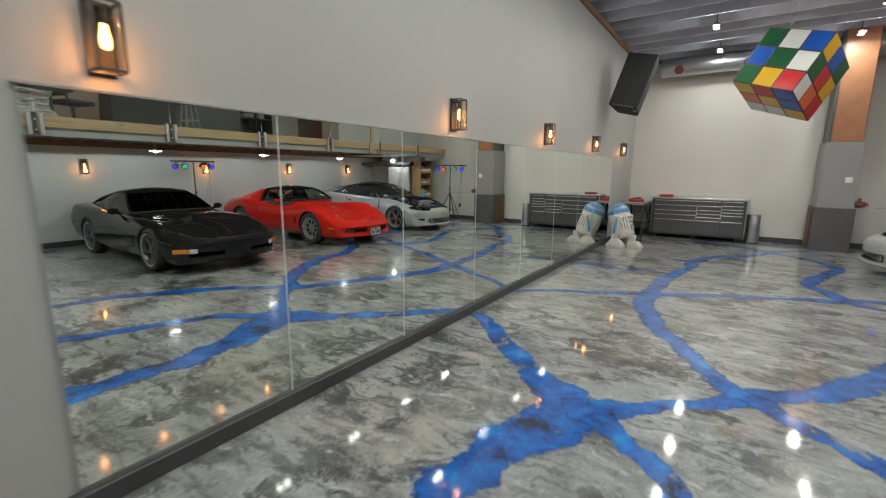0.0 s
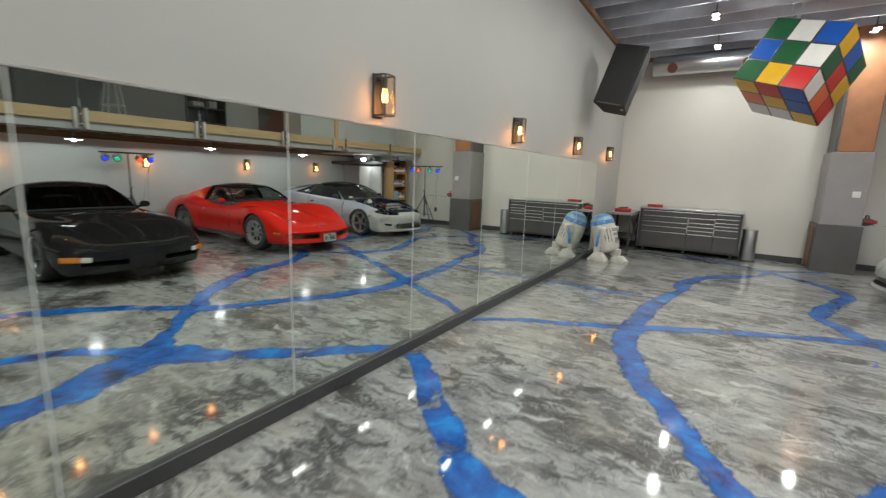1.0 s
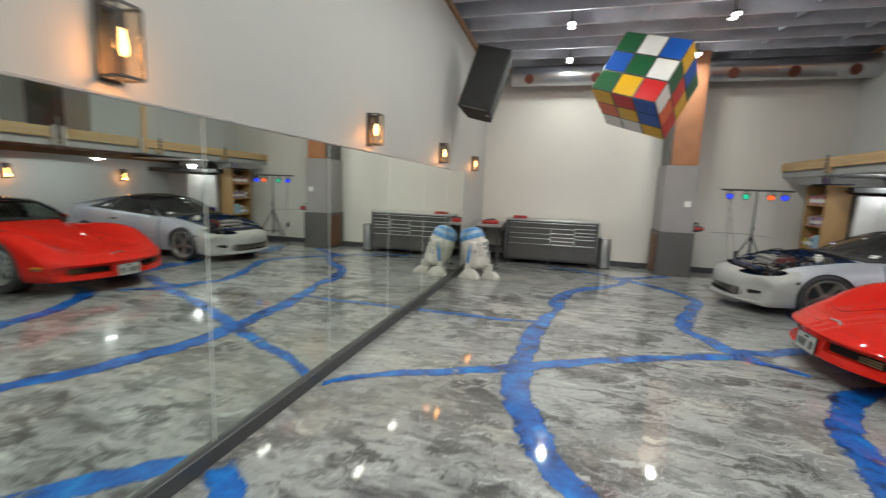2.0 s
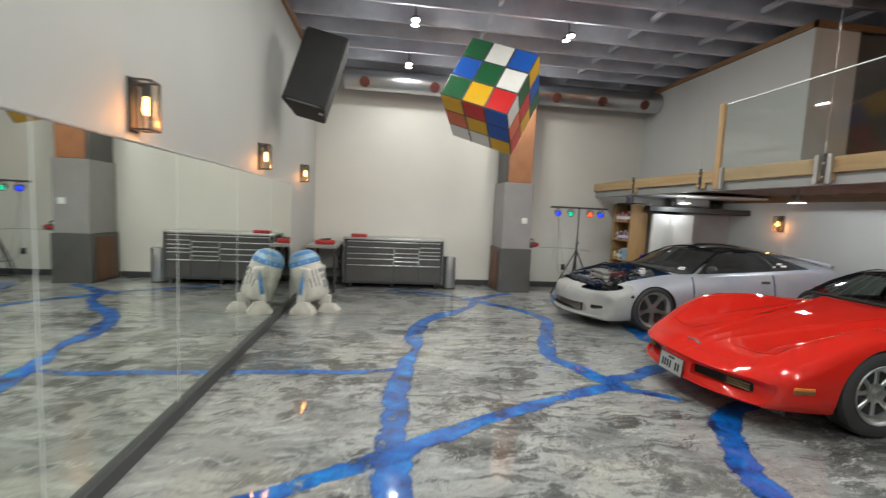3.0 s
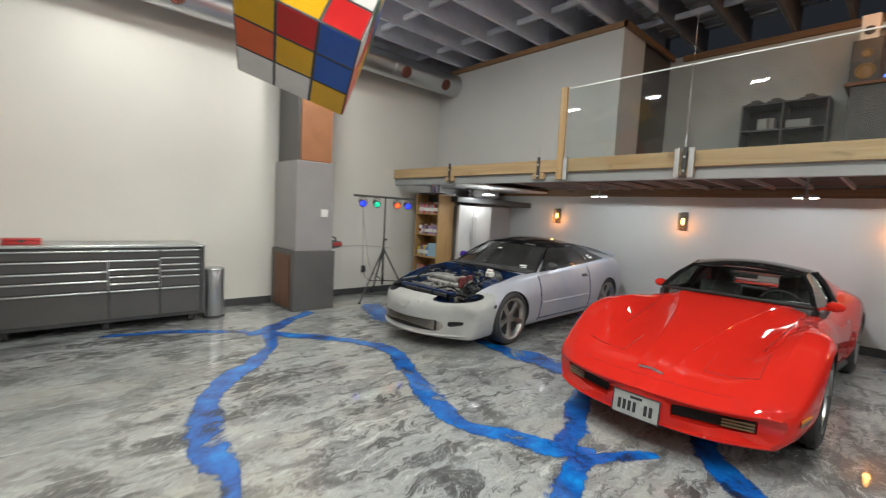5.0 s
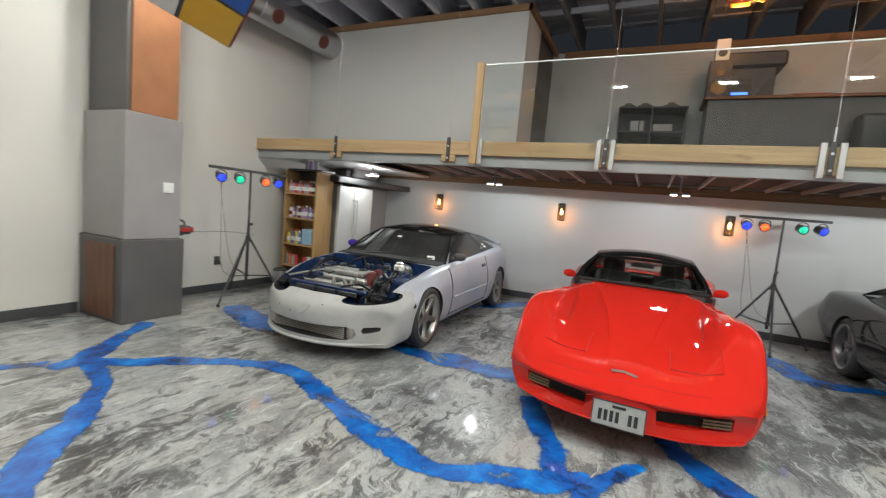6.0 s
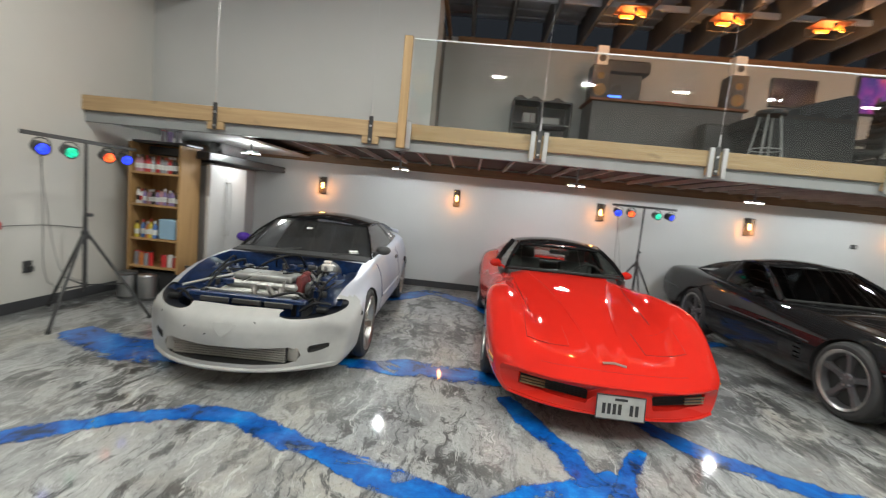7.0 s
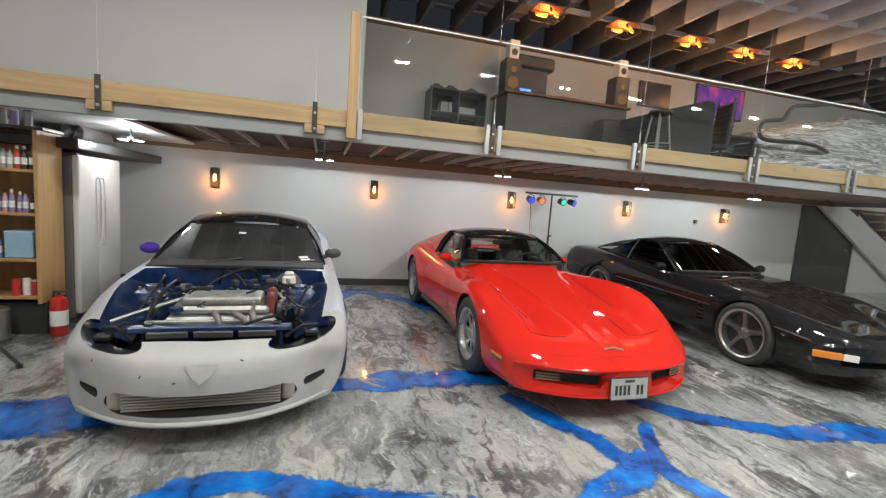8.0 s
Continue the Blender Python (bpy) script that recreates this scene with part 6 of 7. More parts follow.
first = sconce(pose(WEST + 0.001, 0.79, 2.06, 0, 0, -90))
for y in (3.56, 5.96, 8.38, 10.72):
    copy_thing(first, pose(WEST + 0.001, y, 2.05, 0, 0, -90))
for y in (10.38, 8.06, 5.65, 3.24, 0.85):
    copy_thing(first, pose(EAST - 0.001, y, 1.58, 0, 0, 90))


for y in (0.79, 3.56, 5.96, 8.38, 10.72):
    point_lamp("sconce_lamp", (WEST + 0.1, y, 1.965), 2.2, (1.0, 0.37, 0.09))
for y in (10.38, 8.06, 5.65, 3.24, 0.85):
    point_lamp("sconce_lamp", (EAST - 0.1, y, 1.495), 2.2, (1.0, 0.37, 0.09))


def hall_light(m):
    t = thing("ceiling_light", "twin-head white led light hung under the dark ceiling", "ceiling light", m, group="hall ceiling lights")
    part("stem", lathe(B(), [(.04, .602), (.04, .585), (.01, .58), (.01, .02)], 14), M["black_metal"], t)
    part("yoke", box(B(), -.012, .012, -.1, .1, .008, .024, .003), M["black_metal"], t)
    for s in (-1, 1):
        hm = Matrix.Translation((0, s * .085, 0)) @ Matrix.Rotation(radians(s * 8), 4, "X")
        h = part("head", lathe(B(), [(.02, .05), (.05, .03), (.058, 0.0), (.05, -.004), (.05, 0.0)], 24, m=hm), M["black_metal"], t)
        part("diffuser", lathe(B(), [(.049, -.002), (.046, -.012), (.03, -.018), (0.0001, -.02)], 24, m=hm), M["led"], h, "glowing white diffuser")
    return t


first = hall_light(pose(*HALL_LIGHTS[0], LAMP_Z))
for x, y in HALL_LIGHTS[1:]:
    copy_thing(first, pose(x, y, LAMP_Z))


def twin_light(m):
    t = thing("twin_flood_light", "small twin-head white led light under the loft", "ceiling light", m, group="lights under the loft")
    part("stem", box(lathe(B(), [(.05, .232), (.05, .215), (.012, .21), (.012, .02)], 16), -.012, .012, -.09, .09, .012, .024, .003), M["steel_grey"], t)
    for s in (-1, 1):
        h = part("head", box(B(), -.04, .04, s * .07 - .045, s * .07 + .045, -.012, .01, .005), M["steel_grey"], t)
        part("led_panel", box(B(), -.032, .032, s * .07 - .036, s * .07 + .036, -.018, -.0125, .002), M["led"], h, "glowing led panel")
    return t


first = twin_light(pose(*LOFT_UNDER[0], 1.9))
for x, y in LOFT_UNDER[1:]:
    copy_thing(first, pose(x, y, 1.9))


def build_duct():
    t = thing("air_duct", "galvanised round air duct with rust-red round grilles", "duct")
    y, z, r = 11.72, 3.93, 0.2
    bm = B()
    rm = Matrix.Translation((-1.72, y, z)) @ Matrix.Rotation(radians(90), 4, "Y")
    prof = [(0.0001, 0), (r * .96, 0), (r, .02)]
    x = 1.2
    while x < 6.2:
        prof += [(r, x - .012), (r + .006, x - .004), (r + .006, x + .004), (r, x + .012)]
        x += 1.2
    prof += [(r, 6.3), (0.0001, 6.32)]
    lathe(bm, prof, 40, m=rm)
    part("pipe", bm, M["galv"], t)
    grille = plain("rust_red_grille", (0.16, 0.05, 0.035), 0.6, vary=0.25, scale=20)
    for gx in (-1.35, -.05, 1.2, 2.35, 3.3, 4.2):
        gm = Matrix.Translation((gx, y, z)) @ Matrix.Rotation(radians(118), 4, "X")
        bm = lathe(B(), [(.095, r - .03), (.095, r + .008), (.075, r + .012), (.07, r + .004), (0.0001, r + .004)], 28, m=gm)
        for k in range(-3, 4):
            w = math.sqrt(.072 ** 2 - (.02 * k) ** 2)
            box(bm, -w, w, .02 * k - .004, .02 * k + .004, r + .003, r + .012, m=gm)
        part("grille", bm, grille, t, "round rust-red grille")
    for hx in (-1.0, .8, 2.6, 4.1):
        part("hanger", rod(B(), (hx, y, z + r - .01), (hx, y, TOP + .01), .005, seg=6), M["steel"], t)


build_duct()


def build_chest():
    x0, x1, y0, y1, z0, z1 = -1.64, 0.24, 11.52, 12.1, 0.09, 0.93
    t = thing("tool_chest", "wide grey steel rolling tool chest with many drawers", "tool chest", Matrix.Translation((0, 0, 0)))
    part("carcass", box(B(), x0, x1, y0, y1, z0, z1, .008), M["black_plastic"], t)
    part("worktop", box(B(), x0 - .02, x1 + .03, y0 - .02, y1 + .01, z1, z1 + .03, .006), M["steel"], t, "bright steel top")
    paint = plain("chest_drawer_paint", (0.085, 0.082, 0.082), 0.35, vary=0.08, grain=60, coat=0.2)

    def drawer(a, b, c, d):
        k = part("drawer", box(B(), a + .006, b - .006, y0 - .014, y0 - .001, c + .004, d - .004, .004), paint, t)
        part("handle", box(B(), a + .012, b - .012, y0 - .032, y0 - .0142, d - .024, d - .008, .004), M["steel"], k, "bright full-width pull")
    split, split2 = -0.70, -0.22
    drawer(x0 + .05, split2, .80, .91)
    for c, d in ((.68, .80), (.58, .68), (.46, .58)):
        drawer(x0 + .05, split, c, d)
    drawer(x0 + .05, split, .13, .46)
    for c, d in ((.70, .80), (.62, .70), (.54, .62), (.46, .54), (.13, .46)):
        drawer(split, split2, c, d)
    for c, d in ((.82, .91), (.74, .82), (.67, .74), (.60, .67), (.46, .60), (.13, .46)):
        drawer(split2, x1 - .04, c, d)
    for s in (split, split2):
        part("divider_strip", box(B(), s - .005, s + .005, y0 - .03, y0 - .0005, .46, .80, .002), M["steel"], t, "bright strip between the drawers")
    for s in (x0 - .018, x1 + .004):
        part("corner_post", box(B(), s, s + .014, y0 - .012, y0 + .03, z0, z1, .003), M["steel"], t)
    for x in (x0 + .12, -.72, x1 - .12):
        for y in (y0 + .08, y1 - .1):
            c = part("caster", box(B(), x - .03, x + .03, y - .04, y + .04, .06, .089, .006), M["black_metal"], t)
            part("caster_wheel", rod(B(), (x - .025, y, .04), (x + .025, y, .04), .04, seg=24), M["rubber"], c)


build_chest()
RED_TOOL = plain("red_tool_plastic", (0.4, 0.02, 0.02), 0.4, vary=0.15, scale=10)


def build_bench():
    t = thing("workbench", "dark steel workbench with cross braces beside the tool chest", "workbench")
    x0, x1, y0, y1, h = -2.24, -1.72, 10.95, 12.1, .84
    part("top", box(B(), x0, x1, y0, y1, h - .05, h, .006), M["grey_mid"], t, "grey bench top")
    for x in (x0 + .03, x1 - .03):
        for y in (y0 + .03, y1 - .03):
            part("leg", box(B(), x - .02, x + .02, y - .02, y + .02, 0, h - .051, .003), M["black_metal"], t)
    part("shelf", box(B(), x0 + .055, x1 - .055, y0 + .055, y1 - .055, .28, .3, .004), M["black_metal"], t)
    part("brace", rod(B(), (x1 - .03, y0 + .05, .1), (x1 - .03, y1 - .05, .76), .012, seg=8), M["black_metal"], t)
    part("brace", rod(B(), (x1 - .005, y0 + .05, .76), (x1 - .005, y1 - .05, .1), .012, seg=8), M["black_metal"], t)


build_bench()


def build_vise():
    t = thing("bench_tool", "red power tool lying on the dark workbench", "tool", pose(-1.95, 11.2, .84, 0, 0, 12))
    part("body", box(B(), -.17, .17, -.06, .06, 0, .08, .02, seg=2), RED_TOOL, t)
    part("grip", rod(B(), (-.1, 0, .08), (.1, 0, .1), .02, seg=10), M["black_plastic"], t)


build_vise()


def tool_case(x, y, w, z):
    t = thing("tool_case", "small red plastic case on the steel chest top", "tool case", pose(x, y, z))
    part("lid", box(B(), -w, w, -.08, .08, .035, .06, .01, seg=2), RED_TOOL, t)
    part("base", box(B(), -w, w, -.08, .08, 0, .034, .008, seg=2), RED_TOOL, t)
    part("catch", box(B(), -.02, .02, -.088, -.08, .02, .05, .002), M["black_plastic"], t)


tool_case(-1.38, 11.75, .15, .96)


def can(name, label, category, x, y, r, h, material, group="", lid=None):
    t = thing(name, label, category, pose(x, y, 0), group=group)
    part("body", lathe(B(), [(r * .97, 0), (r, .01), (r, h - .03), (r * .98, h - .02)], 36), material, t)
    part("lid", lathe(B(), [(r * 1.02, h - .02), (r * 1.02, h), (r * .9, h + .015), (0.0001, h + .02)], 36), lid or M["black_plastic"], t)
    part("foot_ring", lathe(B(), [(r * 1.02, 0), (r * 1.02, .025), (r * .99, .03)], 36), M["black_plastic"], t)


can("waste_bin", "tall brushed steel waste bin beside the tool chest", "bin", .40, 11.68, .13, .63, M["steel"], "steel waste bins", M["steel"])
can("waste_bin", "short brushed steel waste bin under the bookcase", "bin", 3.78, 11.76, .1, .3, M["steel"], "steel waste bins")
can("waste_bin", "short brushed steel waste bin under the bookcase", "bin", 3.8, 11.53, .1, .28, M["steel"], "steel waste bins", M["steel"])


def build_statue():
    """One plain mesh: a dome-topped barrel leaning back between two side legs, with a third foot in front."""
    bm = B()
    lean = Matrix.Translation((0, 0, .19)) @ Matrix.Rotation(radians(-18), 4, "X") @ Matrix.Diagonal((1.14, 1.22, 1.1, 1))
    lathe(bm, [(.11, -.04), (.165, -.01), (.185, .03), (.188, .2), (.186, .41), (.18, .43)], 40, 0, lean)
    lathe(bm, [(.181, .425), (.187, .43), (.187, .445), (.181, .45)], 40, 0, lean)
    lathe(bm, [(.18, .448), (.184, .455), (.182, .515), (.176, .522)], 40, 1, lean)
    lathe(bm, [(.176, .52), (.168, .55), (.152, .58)], 40, 2, lean)
    lathe(bm, [(.153, .578), (.13, .607), (.105, .625)], 40, 1, lean)
    lathe(bm, [(.106, .623), (.07, .642), (0.0001, .652)], 40, 2, lean)
    for k in range(12):
        a = math.radians(30 * k + 8)
        box(bm, .172, .1862, -.012, .012, .465, .505, .003, 2, lean @ Matrix.Rotation(a, 4, "Z"))
    for z0, z1, w in ((.1, .2, .05), (.23, .28, .06), (.31, .36, .07)):
        for sg in (-1, 1):
            box(bm, *sorted((sg * .008, sg * w)), -.194, -.17, z0, z1, .004, 4, lean)
    for turn in (-62, -48, -34, 34, 48, 62):
        box(bm, -.006, .006, -.19, -.17, .14, .36, .002, 3, lean @ Matrix.Rotation(radians(turn), 4, "Z"))
    for sg in (-1, 1):
        leg = Matrix.Translation((0, .04, .6)) @ Matrix.Rotation(radians(7), 4, "X")
        xs = sorted((sg * .205, sg * .285))
        box(bm, *xs, -.085, .085, -.14, .06, .04, 0, leg, 3)
        box(bm, *xs, -.055, .055, -.46, -.12, .016, 0, leg)
        box(bm, *sorted((sg * .284, sg * .291)), -.026, .026, -.33, -.06, .006, 1, leg)
        box(bm, *sorted((sg * .284, sg * .294)), -.02, .02, -.12, .0, .006, 2, leg)
        vs = [[(sg * .245 + x, .05 + y, z) for x, y in ((-.085, -.17), (.085, -.17), (.085, .17), (-.085, .17))] for z in (0, .035)]
        vs.append([(sg * .245 + x, .05 + y, .13) for x, y in ((-.055, -.1), (.055, -.1), (.055, .1), (-.055, .1))])
        vs.append([(sg * .245 + x, .05 + y, .17) for x, y in ((-.04, -.06), (.04, -.06), (.04, .06), (-.04, .06))])
        skin(bm, [[bm.verts.new(p) for p in ring_] for ring_ in vs])
    vs = [[(x, -.24 + y, z) for x, y in ((-.085, -.14), (.085, -.14), (.085, .14), (-.085, .14))] for z in (0, .035)]
    vs.append([(x, -.22 + y, .12) for x, y in ((-.055, -.08), (.055, -.08), (.055, .08), (-.055, .08))])
    skin(bm, [[bm.verts.new(p) for p in ring_] for ring_ in vs])
    box(bm, -.04, .04, -.25, -.06, .11, .25, .01)
    white = plain("off_white_plastic", (0.62, 0.595, 0.55), 0.4, vary=0.16, scale=8)
    blue = plain("blue_panel_paint", (0.1, 0.29, 0.6), 0.35, vary=0.3, scale=9)
    silver = plain("pale_blue_dome", (0.3, 0.42, 0.56), 0.3, vary=0.2, metal=0.2, scale=9)
    mark = plain("grey_panel_line", (0.3, 0.31, 0.32), 0.5, vary=0.15)
    solid("robot_statue", bm, [white, blue, silver, M["grey_dark"], mark], "white and blue dome-topped robot statue on two legs", "statue", pose(-1.87, 9.66, 0, 0, 0, 74))


build_statue()


def par_can(parent, place, glow_mat, aim):
    """A small stage lamp on a yoke."""
    m = facing(place, aim)
    c = part("lamp_can", lathe(B(), [(.03, -.1), (.05, -.08), (.055, .02), (.06, .03), (.05, .028)], 24, m=m), M["black_metal"], parent)
    part("lens", lathe(B(), [(.052, .024), (.04, .034), (0.0001, .038)], 24, m=m), glow_mat, c, "glowing coloured lens")
    bm = B()
    p = Vector(place)
    r = m.to_3x3() @ Vector((1, 0, 0))
    pipe(bm, [p - r * .062, p - r * .062 + Vector((0, 0, .05)), p - r * .03 + Vector((0, 0, .085)), p + r * .03 + Vector((0, 0, .085)), p + r * .062 + Vector((0, 0, .05)), p + r * .062], .006, 6, smooth=2)
    part("yoke", bm, M["black_metal"], c)


def led_lens(name, colour, strength):
    """A lens whose many small diodes glow between dark gaps."""
    m = glow(name, colour, strength)
    nt = m.node_tree
    b = next(k for k in nt.nodes if k.type == "BSDF_PRINCIPLED")
    cells = nt.nodes.new("ShaderNodeTexVoronoi")
    cells.inputs["Scale"].default_value = 62.0
    nt.links.new(place_vector(nt, (1, 1, 1)), cells.inputs["Vector"])
    lit = ramp(nt, cells.outputs["Distance"], [(0.3, 1.0), (0.6, 0.12)])
    nt.links.new(math_node(nt, "MULTIPLY", lit, strength * 1.5), b.inputs["Emission Strength"])
    return m


GLOWS = {"blue": led_lens("blue_lens", (0.015, 0.04, 1.0), 2.2), "green": led_lens("green_lens", (0.01, 0.55, 0.3), 1.2), "orange": led_lens("orange_lens", (1.0, 0.1, 0.02), 2.2),
         "dim": led_lens("dim_blue_lens", (0.02, 0.06, 0.9), 1.0)}


def light_stand(m, half, colours, spots, aims, feet, label):
    t = thing("light_stand", label, "light stand", m, group="stage light stands")
    steel = M["black_metal"]
    part("pole", rod(rod(B(), (0, 0, .25), (0, 0, 1.0), .019), (0, 0, 1.0), (0, 0, 1.72), .014), steel, t)
    part("crossbar", box(B(), -half, half, -.018, .018, 1.70, 1.735, .004), steel, t)
    part("collar", rod(B(), (0, 0, .78), (0, 0, .86), .032), steel, t)
    part("collar", rod(B(), (0, 0, .3), (0, 0, .34), .028), steel, t)
    part("knob", rod(B(), (0, -.03, 1.02), (0, -.07, 1.02), .018, seg=10), M["black_plastic"], t)
    for a in feet:
        d = Vector((math.cos(radians(a)), math.sin(radians(a)), 0))
        leg = part("leg", pipe(B(), [d * .03 + Vector((0, 0, .82)), d * .58 + Vector((0, 0, .012))], .014, 8, smooth=1), steel, t)
        part("rubber_foot", rod(B(), d * .57 + Vector((0, 0, .0)), d * .57 + Vector((0, 0, .03)), .02, seg=10), M["rubber"], leg)
        part("strut", rod(B(), d * .02 + Vector((0, 0, .32)), d * .35 + Vector((0, 0, .35)), .008, seg=6), steel, t)
    for c, x, aim in zip(colours, spots, aims):
        par_can(t, (x, -.02, 1.60), GLOWS[c], aim)
    bm = B()
    pipe(bm, [(spots[0] + .02, 0, 1.6), (spots[0] + .06, .03, 1.0), (spots[0] + .12, .05, .4), (.05, .04, .3)], .003, 6)
    pipe(bm, [(spots[0] + .0, 0, 1.6), (spots[0] + .1, .04, 1.1), (spots[0] + .24, .05, .5), (.06, .04, .34)], .0025, 6)
    part("power_cable", bm, M["black_plastic"], t)
    return t


light_stand(pose(2.98, 11.55, 0, 0, 0, -2), .59, ("blue", "green", "orange", "blue"), (-.44, -.18, .22, .44),
            [(-.35, -1, -.25)] * 4, (200, 290, 75), "black tripod light stand with four coloured stage lamps by the bookcase")
light_stand(pose(5.86, 5.13, 0, 0, 0, 90 + 180), .49, ("blue", "orange", "green", "dim"), (-.4, -.2, .2, .4),
            [(-.05, -1, -.25), (0, -1, -.25), (.2, -1, -.2), (.5, -1, -.3)], (265, 25, 145), "black tripod light stand with four coloured stage lamps behind the cars")


# ---- corner with bookcase and fridge ----
def build_bookcase():
    t = thing("bookcase", "open pine bookcase filled with bottles and tins", "bookcase")
    x0, x1, y0, y1, z0, z1 = 3.92, 4.29, 11.25, 11.9, .3, 1.84
    part("side_panel", box(B(), x0, x1, y0, y0 + .035, z0, z1, .004), M["pine_shelf"], t)
    part("side_panel", box(B(), x0, x1, y1 - .035, y1, z0, z1, .004), M["pine_shelf"], t)
    part("back_panel", box(B(), x1 - .02, x1, y0 + .036, y1 - .036, z0, z1), M["pine_shelf"], t)
    for z in (.34, .68, 1.09, 1.47):
        part("shelf", box(B(), x0 + .003, x1 - .021, y0 + .036, y1 - .036, z, z + .028, .003), M["pine_shelf"], t)
    part("base_box", box(B(), x0 + .06, x1, y0, y1, 0, z0 - .001, .004), M["black_matt"], t, "dark recessed base")
    part("top_board", box(B(), x0 + .05, x1, y0 - .02, y1, z1 + .001, z1 + .03, .004), M["black_metal"], t)


build_bookcase()
_rng = random.Random(11)
TINTS = {n: plain("bottle_" + n, c, 0.35, vary=0.15, scale=20, coat=0.2) for n, c in (
    ("white", (.7, .7, .68)), ("black", (.02, .02, .02)), ("violet", (.25, .18, .36)), ("red", (.5, .03, .03)), ("yellow", (.65, .5, .05)), ("green", (.1, .3, .08)),
    ("blue", (.08, .18, .45)), ("grey", (.3, .3, .32)), ("pink", (.5, .25, .3)), ("orange", (.6, .2, .06)))}


def bottle(x, y, z, h, r, tint, cap, group, kind="bottle"):
    t = thing(kind, "small %s %s standing on the pine bookcase" % (tint, kind), kind, pose(x, y, z), group=group)
    if kind == "bottle":
        part("body", lathe(B(), [(r, 0), (r, h * .68), (r * .4, h * .82), (r * .4, h * .88)], 14), TINTS[tint], t)
        part("cap", lathe(B(), [(r * .5, h * .86), (r * .5, h), (0.0001, h + .002)], 12), TINTS[cap], t)
        part("label_band", lathe(B(), [(r * 1.02, h * .2), (r * 1.02, h * .5)], 14), TINTS["white" if tint != "white" else cap], t)
    else:
        part("body", lathe(B(), [(r, 0), (r, h)], 16), TINTS[tint], t)
        part("lid", lathe(B(), [(r * 1.02, h), (r * 1.02, h + .01), (0.0001, h + .012)], 16), TINTS[cap], t)


def fill_shelf(z, ys, tints, h, r, group, kind="bottle"):
    for y in ys:
        tint = _rng.choice(tints)
        bottle(3.92 + r + .015 + _rng.uniform(0, .03), y, z, h * _rng.uniform(.88, 1.05), r, tint, _rng.choice(("white", "black", "red")), group, kind)


fill_shelf(1.498, [11.32 + .05 * k for k in range(11)], ("grey", "white", "pink", "black", "red"), .2, .022, "bottles on the bookcase")
fill_shelf(1.118, [11.315 + .05 * k for k in range(11)], ("violet", "white", "black", "pink", "grey"), .19, .02, "bottles on the bookcase")
fill_shelf(.708, [11.58 + .056 * k for k in range(5)], ("yellow", "green", "orange", "blue"), .22, .026, "bottles on the bookcase")
fill_shelf(.368, [11.62 + .06 * k for k in range(4)], ("white", "orange", "red", "grey"), .17, .026, "tins on the bookcase", "tin")
fill_shelf(.368, [11.33 + .066 * k for k in range(3)], ("red", "white"), .14, .03, "tins on the bookcase", "tin")
solid("file_box", box(B(), 3.95, 4.17, 11.32, 11.53, .709, .95, .008), plain("pale_blue_card", (.27, .42, .55), .7), "pale blue box on the bookcase shelf", "box")
fill_shelf(1.871, [11.34 + .09 * k for k in range(3)], ("grey", "black", "violet"), .13, .03, "tins on top of the bookcase", "tin")


def build_fridge():
    t = thing("refrigerator", "pale steel side-by-side refrigerator with dark grey sides", "refrigerator")
    x0, x1, y0, y1 = 4.31, 5.2, 11.19, 11.9
    part("cabinet", box(B(), x0, x1, y0, y1, .05, 1.66, .01), M["grey_dark"], t, "dark grey cabinet")
    front = plain("pale_fridge_steel", (.56, .55, .535), .45, metal=.1, vary=.06, scale=2, grain=80, relief=.02)
    mid = x0 + .38
    for a, b in ((x0, mid), (mid, x1)):
        d = part("door", box(B(), a + .003, b - .003, y0 - .06, y0 - .002, .1, 1.67, .014, seg=3), front, t, "pale steel door")
        hx = (mid - .04) if b == mid else (mid + .04)
        bm = pipe(B(), [(hx, y0 - .062, 1.45), (hx, y0 - .1, 1.4), (hx, y0 - .1, .8), (hx, y0 - .062, .75)], .010, 8)
        part("handle", bm, front, d)
    part("plinth", box(B(), x0 + .02, x1 - .02, y0 - .02, y1, 0, .049), M["black_plastic"], t)
    part("top_hinge", box(B(), x0 + .02, x0 + .08, y0 - .04, y0 + .06, 1.661, 1.69, .004), M["grey_dark"], t)


build_fridge()
slab("wall_shelf", 4.2, EAST - .002, 11.08, NORTH, 1.72, 1.82, M["black_metal"], "dark steel shelf over the refrigerator", "shelf", .01)
# Grey panel puts the wall's shade under the shelf into colour.
slab("wall_alcove_shade", 5.24, EAST - .002, 11.62, NORTH - .002, .0, 1.718, M["grey_mid"], "grey panel putting in the alcove's shade beside the refrigerator", "wall")


def rolled_sheet():
    t = thing("rolled_mat", "grey rolled mat lying on the dark shelf", "mat", pose(5.35, 11.5, 1.82, 0, 0, 90))
    bm = B()
    pts = []
    for k in range(40):
        a = k * .42
        r = .03 + .0022 * k
        pts.append((r * math.cos(a), r * math.sin(a) + .118))
    rows = [[bm.verts.new((x, s, z)) for x, z in pts] for s in (-.35, .35)]
    skin(bm, rows, 0, False, False, False)
    part("roll", bm, M["grey_mid"], t)


rolled_sheet()


